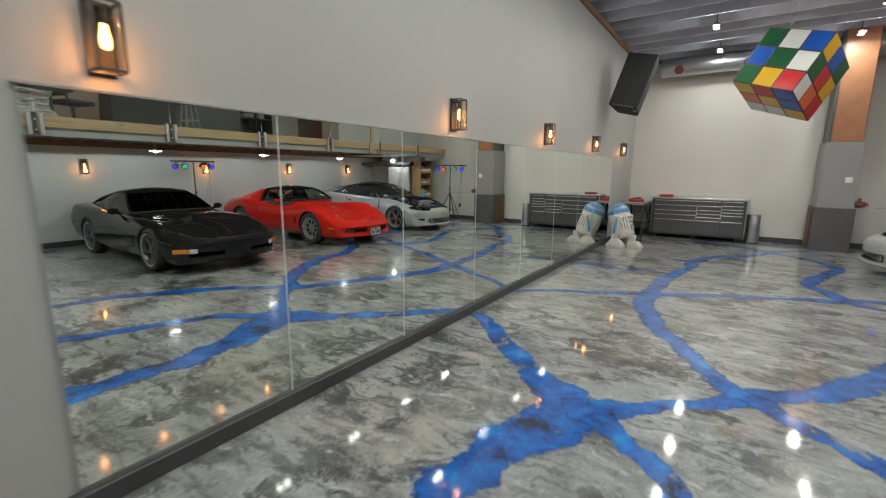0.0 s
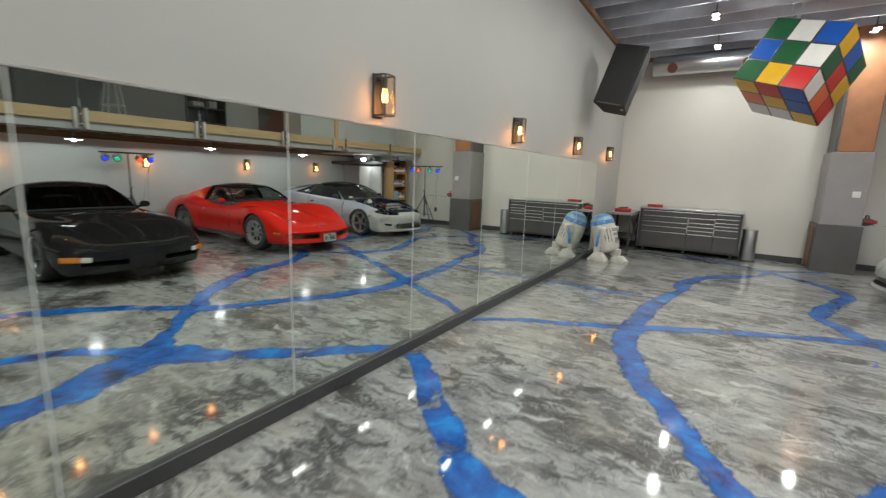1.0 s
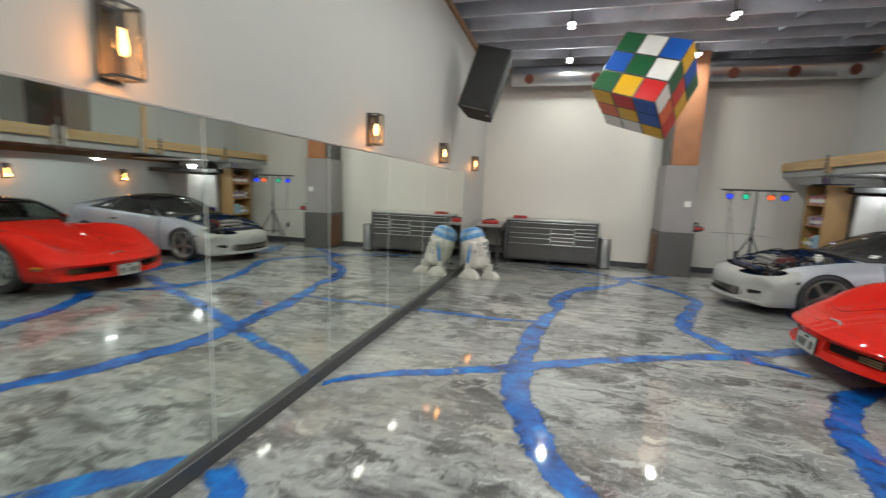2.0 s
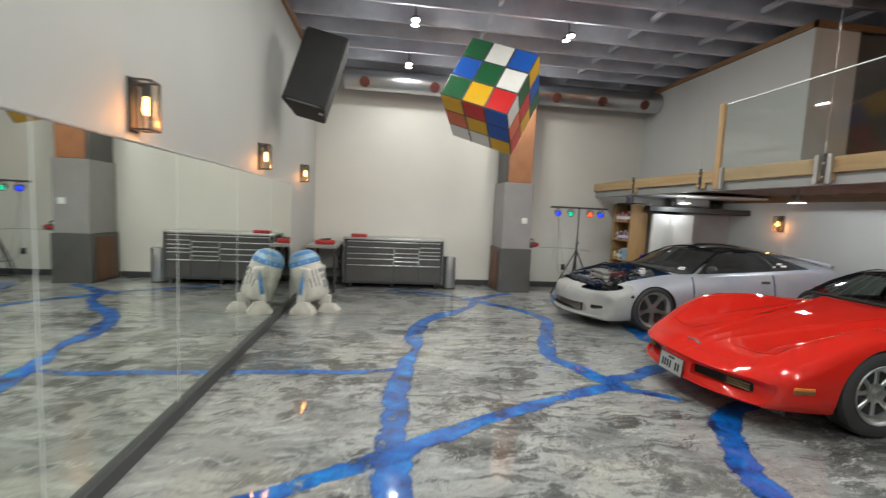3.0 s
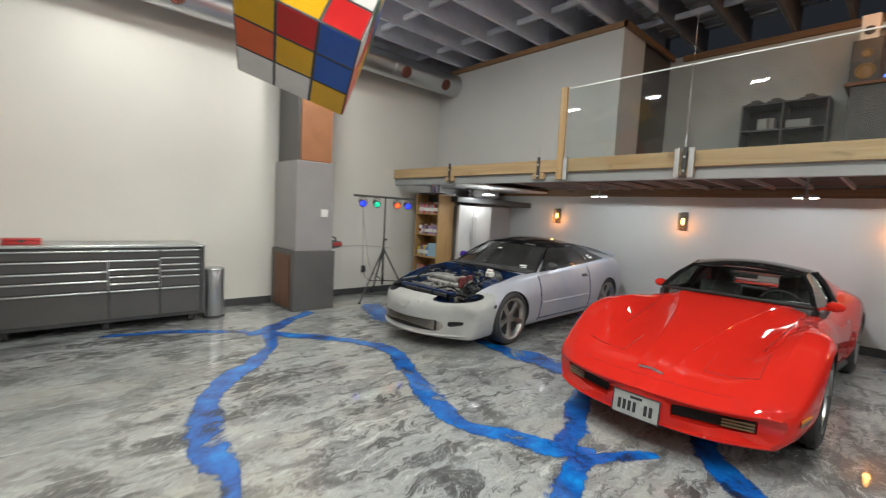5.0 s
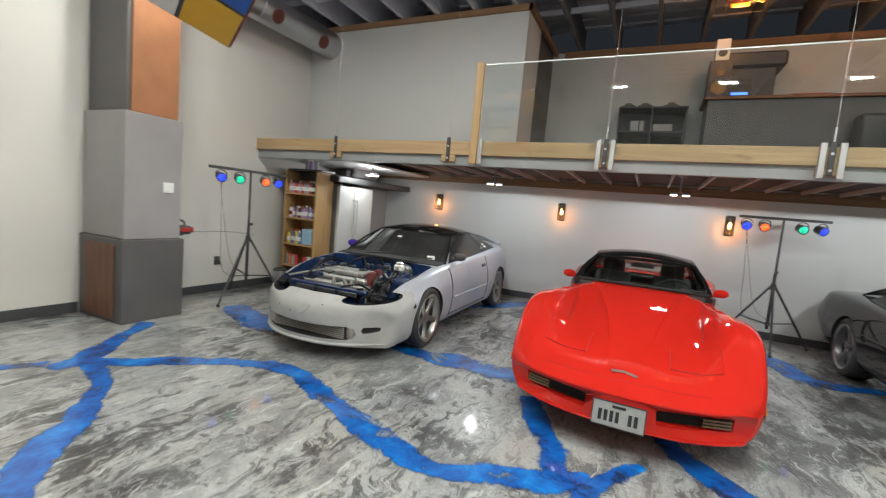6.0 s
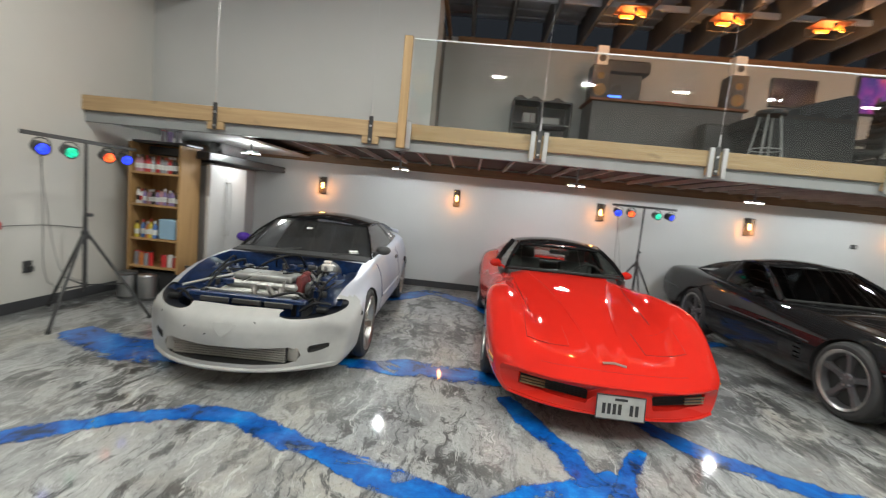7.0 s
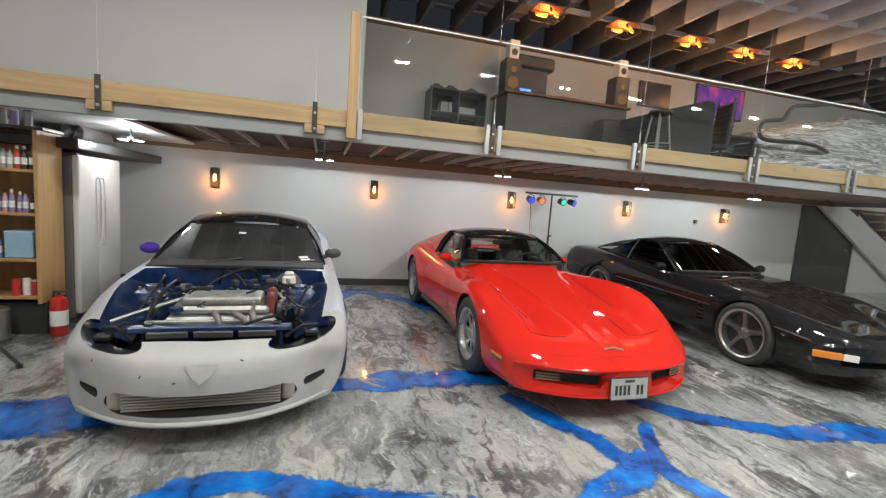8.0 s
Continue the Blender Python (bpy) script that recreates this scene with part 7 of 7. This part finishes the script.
def build_extinguisher():
    t = thing("fire_extinguisher", "red fire extinguisher standing on the floor by the refrigerator", "fire extinguisher", pose(3.95, 11.14, 0))
    red = plain("extinguisher_red", (0.5, 0.02, 0.015), .3, vary=.08, coat=.4)
    part("cylinder", lathe(B(), [(.06, 0), (.066, .01), (.066, .3), (.055, .345), (.025, .365), (.025, .38)], 28), red, t)
    part("valve", box(lathe(B(), [(.018, .375), (.018, .41)], 14), -.012, .012, -.07, .04, .405, .42, .003), M["black_metal"], t)
    part("hose", pipe(B(), [(0, .03, .4), (.06, .07, .36), (.075, .05, .2), (.07, .03, .1)], .009, 8), M["black_plastic"], t)
    part("label_panel", lathe(B(), [(.0668, .1), (.0668, .24)], 28), M["white_plastic"], t, "pale label band")


build_extinguisher()


# small fittings on the walls
def wall_box(name, label, category, x0, x1, y0, y1, z0, z1, material, bits=()):
    t = thing(name, label, category)
    part("plate", box(B(), x0, x1, y0, y1, z0, z1, .003), material, t)
    for nm, mt, b in bits:
        part(nm, box(B(), *b, .001), mt, t)


wall_box("light_switch", "white switch plate on the grey column", "switch", 1.745, 1.855, 11.388, 11.399, 1.36, 1.47, M["white_plastic"], [("rocker", M["white_plastic"], (x, x + .032, 11.382, 11.3875, 1.385, 1.445)) for x in (1.76, 1.808)])
wall_box("outlet", "black wall outlet on the cream wall", "outlet", 2.93, 3.01, 12.13, 12.149, .38, .5, M["black_plastic"], [("plug", M["black_plastic"], (2.95, 2.99, 12.09, 12.129, .4, .45))])
wall_box("control_box", "small black box on the wall behind the cars", "switch", 6.37, 6.399, 1.48, 1.56, 1.39, 1.46, M["black_plastic"], [("button", M["grey_mid"], (6.365, 6.3695, 1.51, 1.53, 1.41, 1.44))])


def build_charger():
    t = thing("battery_charger", "black and red charger hung on the column side", "charger", pose(1.951, 11.56, .9))
    part("case", box(B(), 0, .16, -.12, .12, 0, .1, .02, seg=2), M["black_plastic"], t)
    part("handle", pipe(B(), [(.08, -.1, .1), (.08, -.08, .15), (.08, .08, .15), (.08, .1, .1)], .012, 8), M["black_plastic"], t)
    part("clamp", box(box(B(), .16, .2, -.1, .09, .02, .085, .012, seg=2), .03, .13, -.132, -.1195, .03, .08, .005), RED_TOOL, t, "red front of the charger")
    part("lead", pipe(B(), [(.1, .1, .02), (.16, .3, -.04), (.25, .575, -.05), (.7, .578, -.045), (1.2, .578, -.05), (1.62, .578, -.1)], .0035, 6), M["black_plastic"], t)
    part("bracket", box(B(), -.004, .1, -.05, .05, -.02, -.001), M["black_metal"], t)


build_charger()


# ---- on the loft ----
LOFT_F = 2.17


def hifi_cabinet():
    t = thing("cubby_cabinet", "black open cubby cabinet on the loft", "cabinet", pose(6.14, 6.86, LOFT_F))
    w, d, h = .46, .2, 1.02
    for y in (-w, -.01, w - .02):
        part("upright", box(B(), -d, d, y, y + .02, 0, h, .002), M["black_plastic"], t)
    for z in (0, .33, .67, h):
        part("shelf", box(B(), -d, d, -w, w, z, z + .02, .002), M["black_plastic"], t)
    part("back", box(B(), d - .01, d, -w, w, .02, h), M["black_matt"], t)
    return t


hifi_cabinet()
for i, (y, w, z, mt, nm) in enumerate(((7.08, .06, 2.87, "steel_grey", "grey"), (6.7, .13, 2.87, "steel_grey", "pale grey"), (6.98, .03, 2.87, "grey_mid", "small grey"))):
    solid("player_box", box(B(), 6.0, 6.2, y - w, y + w, z, z + (.1 if w > .1 else .15), .008), M[mt], "%s audio box in the black cubby cabinet" % nm, "audio box")


def model_car(y, x=6.1):
    t = thing("model_car", "small dark model car on top of the black cabinet", "model car", pose(x, y, LOFT_F + 1.04, 0, 0, 80), group="model cars")
    part("body", box(box(B(), -.1, .1, -.04, .04, .02, .055, .012, seg=2), -.05, .05, -.035, .035, .053, .085, .012, seg=2), M["grey_dark"], t)
    for sx in (-.06, .06):
        for sy in (-.042, .03):
            part("wheel", rod(B(), (sx, sy, .022), (sx, sy + .012, .022), .022, seg=14), M["rubber"], t)


for y in (7.2, 6.97, 6.62):
    model_car(y)


def dj_desk():
    t = thing("dj_desk", "black fronted desk with a wooden top on the loft", "desk", pose(5.9, 5.05, LOFT_F))
    part("front_panel", box(B(), -.3, -.27, -1.0, 1.15, 0, 1.02, .004), M["black_plastic"], t)
    for y in (-1.0, 1.12):
        part("side_panel", box(B(), -.269, .3, y, y + .03, 0, 1.02, .004), M["black_plastic"], t)
    part("desktop", box(B(), -.34, .32, -1.05, 1.2, 1.021, 1.06, .006), M["brown_door"], t, "brown wooden top")


dj_desk()


def tower_speaker(y, z, h):
    t = thing("loft_speaker", "black speaker with tan cones on the wooden desk", "speaker", pose(5.8, y, z), group="loft speakers")
    part("cabinet", box(B(), -.12, .14, -.13, .13, 0, h, .008), M["black_plastic"], t)
    cone = plain("tan_cone", (.26, .17, .075), .6)
    for zz, r in ((h * .28, .09), (h * .68, .05)):
        c = part("driver", lathe(B(), [(r, 0), (r, .008), (r * .9, .012), (r * .35, -.01), (0.0001, -.004)], 24, m=Matrix.Translation((-.121, 0, zz)) @ Matrix.Rotation(radians(-90), 4, "Y")), cone, t, "tan speaker cone")
    s = thing("small_speaker", "small white speaker stacked on the black one", "speaker", pose(5.8, y, z + h), group="loft speakers")
    part("cabinet", box(B(), -.09, .09, -.08, .08, 0, .28, .006), M["white_plastic"], s)
    part("driver", lathe(B(), [(.05, 0), (.05, .008), (.02, -.004), (0.0001, 0)], 20, m=Matrix.Translation((-.091, 0, .1)) @ Matrix.Rotation(radians(-90), 4, "Y")), M["black_plastic"], s)


tower_speaker(6.1, LOFT_F + 1.06, .5)
tower_speaker(4.12, LOFT_F + 1.06, .5)


def mixer_rack():
    t = thing("audio_rack", "black audio rack with a blue display on the desk", "audio rack", pose(5.95, 5.74, LOFT_F + 1.06))
    part("rack", box(B(), -.2, .2, -.26, .26, 0, .4, .008), M["black_plastic"], t)
    part("deck", box(B(), -.24, .22, -.36, .3, .401, .6, .03), M["black_metal"], t)
    part("display", box(B(), -.206, -.2005, .02, .2, .06, .09), glow("blue_display", (.05, .15, 1.0), 3.0), t, "blue display")
    c = thing("controller", "red trimmed controller lying on the wooden desk", "controller", pose(5.8, 5.1, LOFT_F + 1.06))
    part("base", box(B(), -.1, .1, -.2, .2, 0, .05, .008), M["black_plastic"], c)
    part("trim", box(B(), -.104, -.1, -.16, .16, .015, .045), RED_TOOL, c)


mixer_rack()


def framed(name, label, y0, y1, z0, z1, face, tilt=0.0):
    t = thing(name, label, name.replace("_", " "), pose(EAST - .004, (y0 + y1) / 2, (z0 + z1) / 2, 0, tilt, 0))
    w, h = (y1 - y0) / 2, (z1 - z0) / 2
    part("frame", box(B(), -.05, 0, -w, w, -h, h, .006), M["black_plastic"], t)
    part("face", box(B(), -.054, -.0505, -w + .03, w - .03, -h + .03, h - .03), face, t)


def screen_mat():
    m, nt, b = blank("purple_screen")
    v = place_vector(nt, (1, 4.5, 2.0))
    c = ramp(nt, noise_fac(nt, v, 1.4, 3), [(.36, (.04, .035, .3)), (.5, (.2, .04, .42)), (.58, (.35, .05, .4)), (.68, (.6, .08, .2))])
    nt.links.new(c, b.inputs["Base Color"])
    nt.links.new(c, b.inputs["Emission Color"])
    b.inputs["Emission Strength"].default_value = 0.22
    return m


framed("television", "wall television showing a purple and pink picture", .75, 1.95, 3.5, 4.1, screen_mat())
framed("picture", "dark framed picture on the loft wall", 2.55, 3.25, 3.52, 3.97, plain("dark_print", (.06, .05, .07), .25, vary=.6, scale=4))


def amber_light(m):
    t = thing("amber_ceiling_light", "ceiling box light with two glowing amber tubes above the loft", "ceiling light", m, group="amber loft lights")
    # The tubes' amber glow on the plate is put into its copper colour.
    part("plate", box(B(), -.14, .14, -.2, .2, .05, .07, .004), M["copper"], t)
    bm = B()
    for x in (-.14, .14):
        box(bm, x - .003, x + .003, -.2, .2, -.064, -.058)
        for y in (-.194, .194):
            box(bm, x - .003, x + .003, y - .003, y + .003, -.058, .05)
    for y in (-.194, .194):
        box(bm, -.137, .137, y - .003, y + .003, -.064, -.058)
    part("cage", bm, M["black_metal"], t)
    for s in (-1, 1):
        a, b = Vector((s * .075, -.03, .01)), Vector((s * .03, .15, -.015)) if s > 0 else Vector((s * .02, -.16, -.015))
        part("holder", rod(B(), (s * .085, -.05 if s > 0 else .0, .05), a, .016, seg=10), M["black_metal"], t)
        d = (b - a).normalized()
        tube = part("tube", rod(B(), a, b, .027, .02, seg=14), M["amber_shade"], t, "glowing amber tube")
        part("filament", rod(B(), a + d * .03 - Vector((0, 0, .0235)), b - d * .02 - Vector((0, 0, .018)), .0055, seg=8), M["amber_glow"], tube, "bright filament")
    return t


AMBER = [(4.95, y) for y in (6.0, 4.78, 3.55, 2.5, 1.45)]
first = amber_light(pose(*AMBER[0], 4.12))
for x, y in AMBER[1:]:
    copy_thing(first, pose(x, y, 4.12))
for x, y in AMBER:
    point_lamp("amber_lamp", (x, y, 4.02), 8.0, (1.0, .45, .14))


def build_stool():
    t = thing("bar_stool", "grey metal bar stool on the loft", "stool", pose(4.4, 4.42, LOFT_F))
    part("seat", lathe(B(), [(.15, .7), (.16, .72), (.15, .745), (0.0001, .75)], 24), M["black_plastic"], t)
    for k in range(4):
        a = math.pi / 4 + k * math.pi / 2
        part("leg", rod(B(), (.1 * math.cos(a), .1 * math.sin(a), .7), (.2 * math.cos(a), .2 * math.sin(a), 0), .012, seg=8), M["steel_grey"], t)
    part("foot_ring", pipe(B(), [(.165 * math.cos(2 * math.pi * k / 16), .165 * math.sin(2 * math.pi * k / 16), .3) for k in range(17)], .008, 6, smooth=1), M["steel_grey"], t)


build_stool()


def build_console():
    """A black covered instrument: a sloping lid over a closed case, with a cloth edge hanging down."""
    t = thing("covered_piano", "black covered instrument with a sloping top on the loft", "piano", pose(4.9, 3.75, LOFT_F))
    bm = B()
    side = [(.72, .74), (-.38, 1.08), (-.48, 1.05), (-.54, .0), (.5, .0), (.56, .56), (.7, .6)]
    skin(bm, [[bm.verts.new((x, y, z)) for y, z in side] for x in (-.3, .32)])
    bmesh.ops.recalc_face_normals(bm, faces=bm.faces)
    bmesh.ops.bevel(bm, geom=bm.edges[:], offset=.025, segments=2, affect="EDGES")
    part("case", bm, M["black_matt"], t)
    part("music_ledge", box(B(), -.28, .3, .44, .68, .62, .64, .004), M["black_plastic"], t)


build_console()


def loft_corner():
    """A dark table with a cushion on it, a chair drawn up to it and a low box beside it."""
    d = thing("side_table", "dark side table on the loft under a pale cushion", "table", pose(5.3, 2.18, LOFT_F))
    part("tabletop", box(B(), -.25, .25, -.33, .4, .68, .735, .01, seg=2), M["black_plastic"], d)
    part("shelf", box(B(), -.22, .22, -.3, .36, .42, .45, .005), M["black_plastic"], d)
    for x in (-.21, .21):
        for y in (-.29, .36):
            part("leg", box(B(), x - .02, x + .02, y - .02, y + .02, 0, .679), M["black_metal"], d)
    c = thing("cushion", "pale crumpled cushion leaning on the dark table", "cushion", pose(5.28, 2.4, LOFT_F + .736, 0, 0, 12))
    bm = box(B(), -.07, .07, -.17, .17, 0, .25, .06, seg=4)
    for v in bm.verts:
        v.co += noise.noise_vector(v.co * 9) * .025
        v.co.z = max(v.co.z, 0)
        v.co.y *= 1 - .5 * max(0, v.co.z - .12)
    part("cover", bm, M["white_plastic"], c)
    t = thing("office_chair", "black office chair with a ribbed back on the loft", "chair", pose(5.1, 2.82, LOFT_F, 0, 0, -15))
    part("seat", box(B(), -.23, .23, -.2, .24, .44, .52, .035, seg=3), M["black_matt"], t)
    for k in range(9):
        z = .6 + .07 * k
        part("back_rib", pipe(B(), [(-.2, -.2 - .04 * (z - .6), z), (0, -.25 - .04 * (z - .6), z), (.2, -.2 - .04 * (z - .6), z)], .041, 10), M["black_matt"], t)
    for x in (-.2, .2):
        part("back_upright", pipe(B(), [(x, -.16, .48), (x, -.2, .62), (x, -.23, 1.26)], .018, 8), M["black_metal"], t)
    part("post", rod(B(), (0, 0, .09), (0, 0, .44), .028, seg=12), M["black_metal"], t)
    for k in range(5):
        a = 2 * math.pi * k / 5
        tip = (.27 * math.cos(a), .27 * math.sin(a), .065)
        part("base_arm", rod(B(), (0, 0, .1), tip, .022, .014, seg=8), M["black_metal"], t)
        part("caster", rod(B(), (tip[0] - .012, tip[1], .028), (tip[0] + .012, tip[1], .028), .028, seg=12), M["rubber"], t)
    b = thing("storage_box", "low charcoal storage box on the loft floor", "box", pose(5.3, 1.67, LOFT_F))
    part("body", box(B(), -.2, .2, -.19, .21, 0, .6, .02, seg=2), M["grey_dark"], b)
    part("lid", box(B(), -.21, .21, -.2, .22, .601, .66, .02, seg=2), M["grey_dark"], b)
    f = thing("floor_monitor", "black loudspeaker cabinet standing in front of the desk", "speaker", pose(5.4, 4.46, LOFT_F))
    part("cabinet", box(B(), -.12, .12, -.25, .25, 0, .76, .01), M["black_matt"], f)
    part("grille_cloth", box(B(), -.126, -.1205, -.23, .23, .03, .73, .003), M["black_plastic"], f)


loft_corner()


def wrapped_stack():
    """Goods under a crumpled clear sheet, by the end of the loft."""
    t = thing("wrapped_goods", "boxes on the loft wrapped in crumpled clear plastic", "wrapped boxes", pose(5.0, .1, LOFT_F))
    for x, y, w, d, h in ((.05, .9, .25, .5, .55), (.05, -.2, .3, .4, .85), (.05, -1.1, .3, .4, 1.0)):
        part("carton", box(B(), x - w, x + w, y - d, y + d, 0, h, .01), M["grey_mid"], t)
    bm = B()
    rows = []
    prof = [(-.5, 0), (-.47, .35), (-.46, .65), (-.42, .95), (-.3, 1.1), (-.05, 1.14), (.25, 1.15), (.45, .8), (.48, 0)]
    for i in range(90):
        y = -1.75 + 4.05 * i / 89
        tall = (1.28 - .22 * max(0, y + .2)) / 1.15
        row = []
        for j in range(44):
            k = j / 43 * (len(prof) - 1)
            a = int(min(k, len(prof) - 2))
            f = k - a
            x = prof[a][0] + (prof[a + 1][0] - prof[a][0]) * f
            z = (prof[a][1] + (prof[a + 1][1] - prof[a][1]) * f) * tall
            n = noise.noise_vector(Vector((x * 5, y * 1.6, z * 6))) * .08 + noise.noise_vector(Vector((x * 12, y * 1.2 + z * 2, z * 15))) * .035
            row.append(bm.verts.new((x + n.x, y + n.y, max(0, z + n.z))))
        rows.append(row)
    skin(bm, rows, 0, False, False, False)
    sheet, nt, b = blank("clear_plastic_sheet")
    b.inputs["Base Color"].default_value = (.82, .83, .84, 1)
    b.inputs["Roughness"].default_value = .16
    v = place_vector(nt, (2.5, .4, 4))
    folds = noise_fac(nt, v, 2.6, 5, .58, 1.2)
    # Lamp reflections along the creases are put in as opaque white streaks.
    crease_glints = ramp(nt, math_node(nt, "ABSOLUTE", math_node(nt, "SUBTRACT", noise_fac(nt, v, 3.2, 3, .55, 1.6), .5)), [(0, .85), (.03, .35), (.1, .0)])
    film_ = math_node(nt, "ADD", math_node(nt, "MULTIPLY", folds, .7), crease_glints)
    nt.links.new(film_, b.inputs["Alpha"])
    bump(nt, b, folds, .9, .08)
    part("plastic_sheet", bm, sheet, t, "crumpled clear plastic sheet")


wrapped_stack()
solid("flexible_hose", pipe(B(), [(4.62, .8, 2.7), (4.45, 1.2, 2.73), (4.37, 1.69, 2.76), (4.36, 2.48, 2.73), (4.36, 2.65, 2.79), (4.36, 2.68, 2.9), (4.36, 2.58, 3.0), (4.36, 2.25, 3.06), (4.36, 2.15, 3.2), (4.36, 2.0, 3.29), (4.37, 1.53, 3.36), (4.4, .94, 3.5), (4.46, .58, 3.56), (4.6, .0, 3.52), (4.75, -.7, 3.5)], .03, 10),
      M["black_plastic"], "black flexible hose looping over the wrapped boxes", "hose")


# ---- stair end of the hall ----
def build_stair():
    t = thing("stair", "pale grey stair with timber treads climbing the wall to the loft", "stairs", kind="structure")

    def upper(y):
        return 2.21 + .586 * (y + 2.53)

    def lower(y):
        return 2.11 + .667 * (y + 1.82)
    end = -4.6

    def panel(name, x0, x1, outline, material, label):
        bm = B()
        skin(bm, [[bm.verts.new((x, y, z)) for y, z in outline] for x in (x0, x1)])
        bmesh.ops.recalc_face_normals(bm, faces=bm.faces)
        part(name, bm, material, t, label)
    panel("stringer", EAST - .12, EAST - .045, ((-1.72, 1.97), (-2.6, 1.97), (end, upper(end)), (end, lower(end))), M["wall"], "pale painted stringer")
    panel("well_lining", EAST - .03, EAST - .003, ((-3.02, 1.96), (end, 1.96), (end, upper(end) + .05)), M["grey_dark"], "dark wall behind the treads")
    for k in range(6):
        y = -2.95 - .29 * k
        z = upper(y) + .06
        part("tread", box(B(), EAST - .3, EAST - .031, y - .3, y + .02, z, z + .04, .004), M["pine"], t, "timber tread")


build_stair()


def build_door():
    t = thing("door_1", "plain black door in the wall beside the stair", "door", kind="structure")
    part("leaf", box(B(), EAST - .03, EAST - .002, -3.08, -1.42, .01, 1.96, .004), M["black_plastic"], t)
    part("frame", box(B(), EAST - .04, EAST - .002, -1.415, -1.36, 0, 1.96, .004), M["black_metal"], t)
    part("frame", box(B(), EAST - .04, EAST - .002, -3.13, -3.085, 0, 1.96, .004), M["black_metal"], t)
    part("handle", rod(B(), (EAST - .03, -2.85, 1.0), (EAST - .09, -2.85, 1.0), .015, seg=10), M["steel"], t)


build_door()
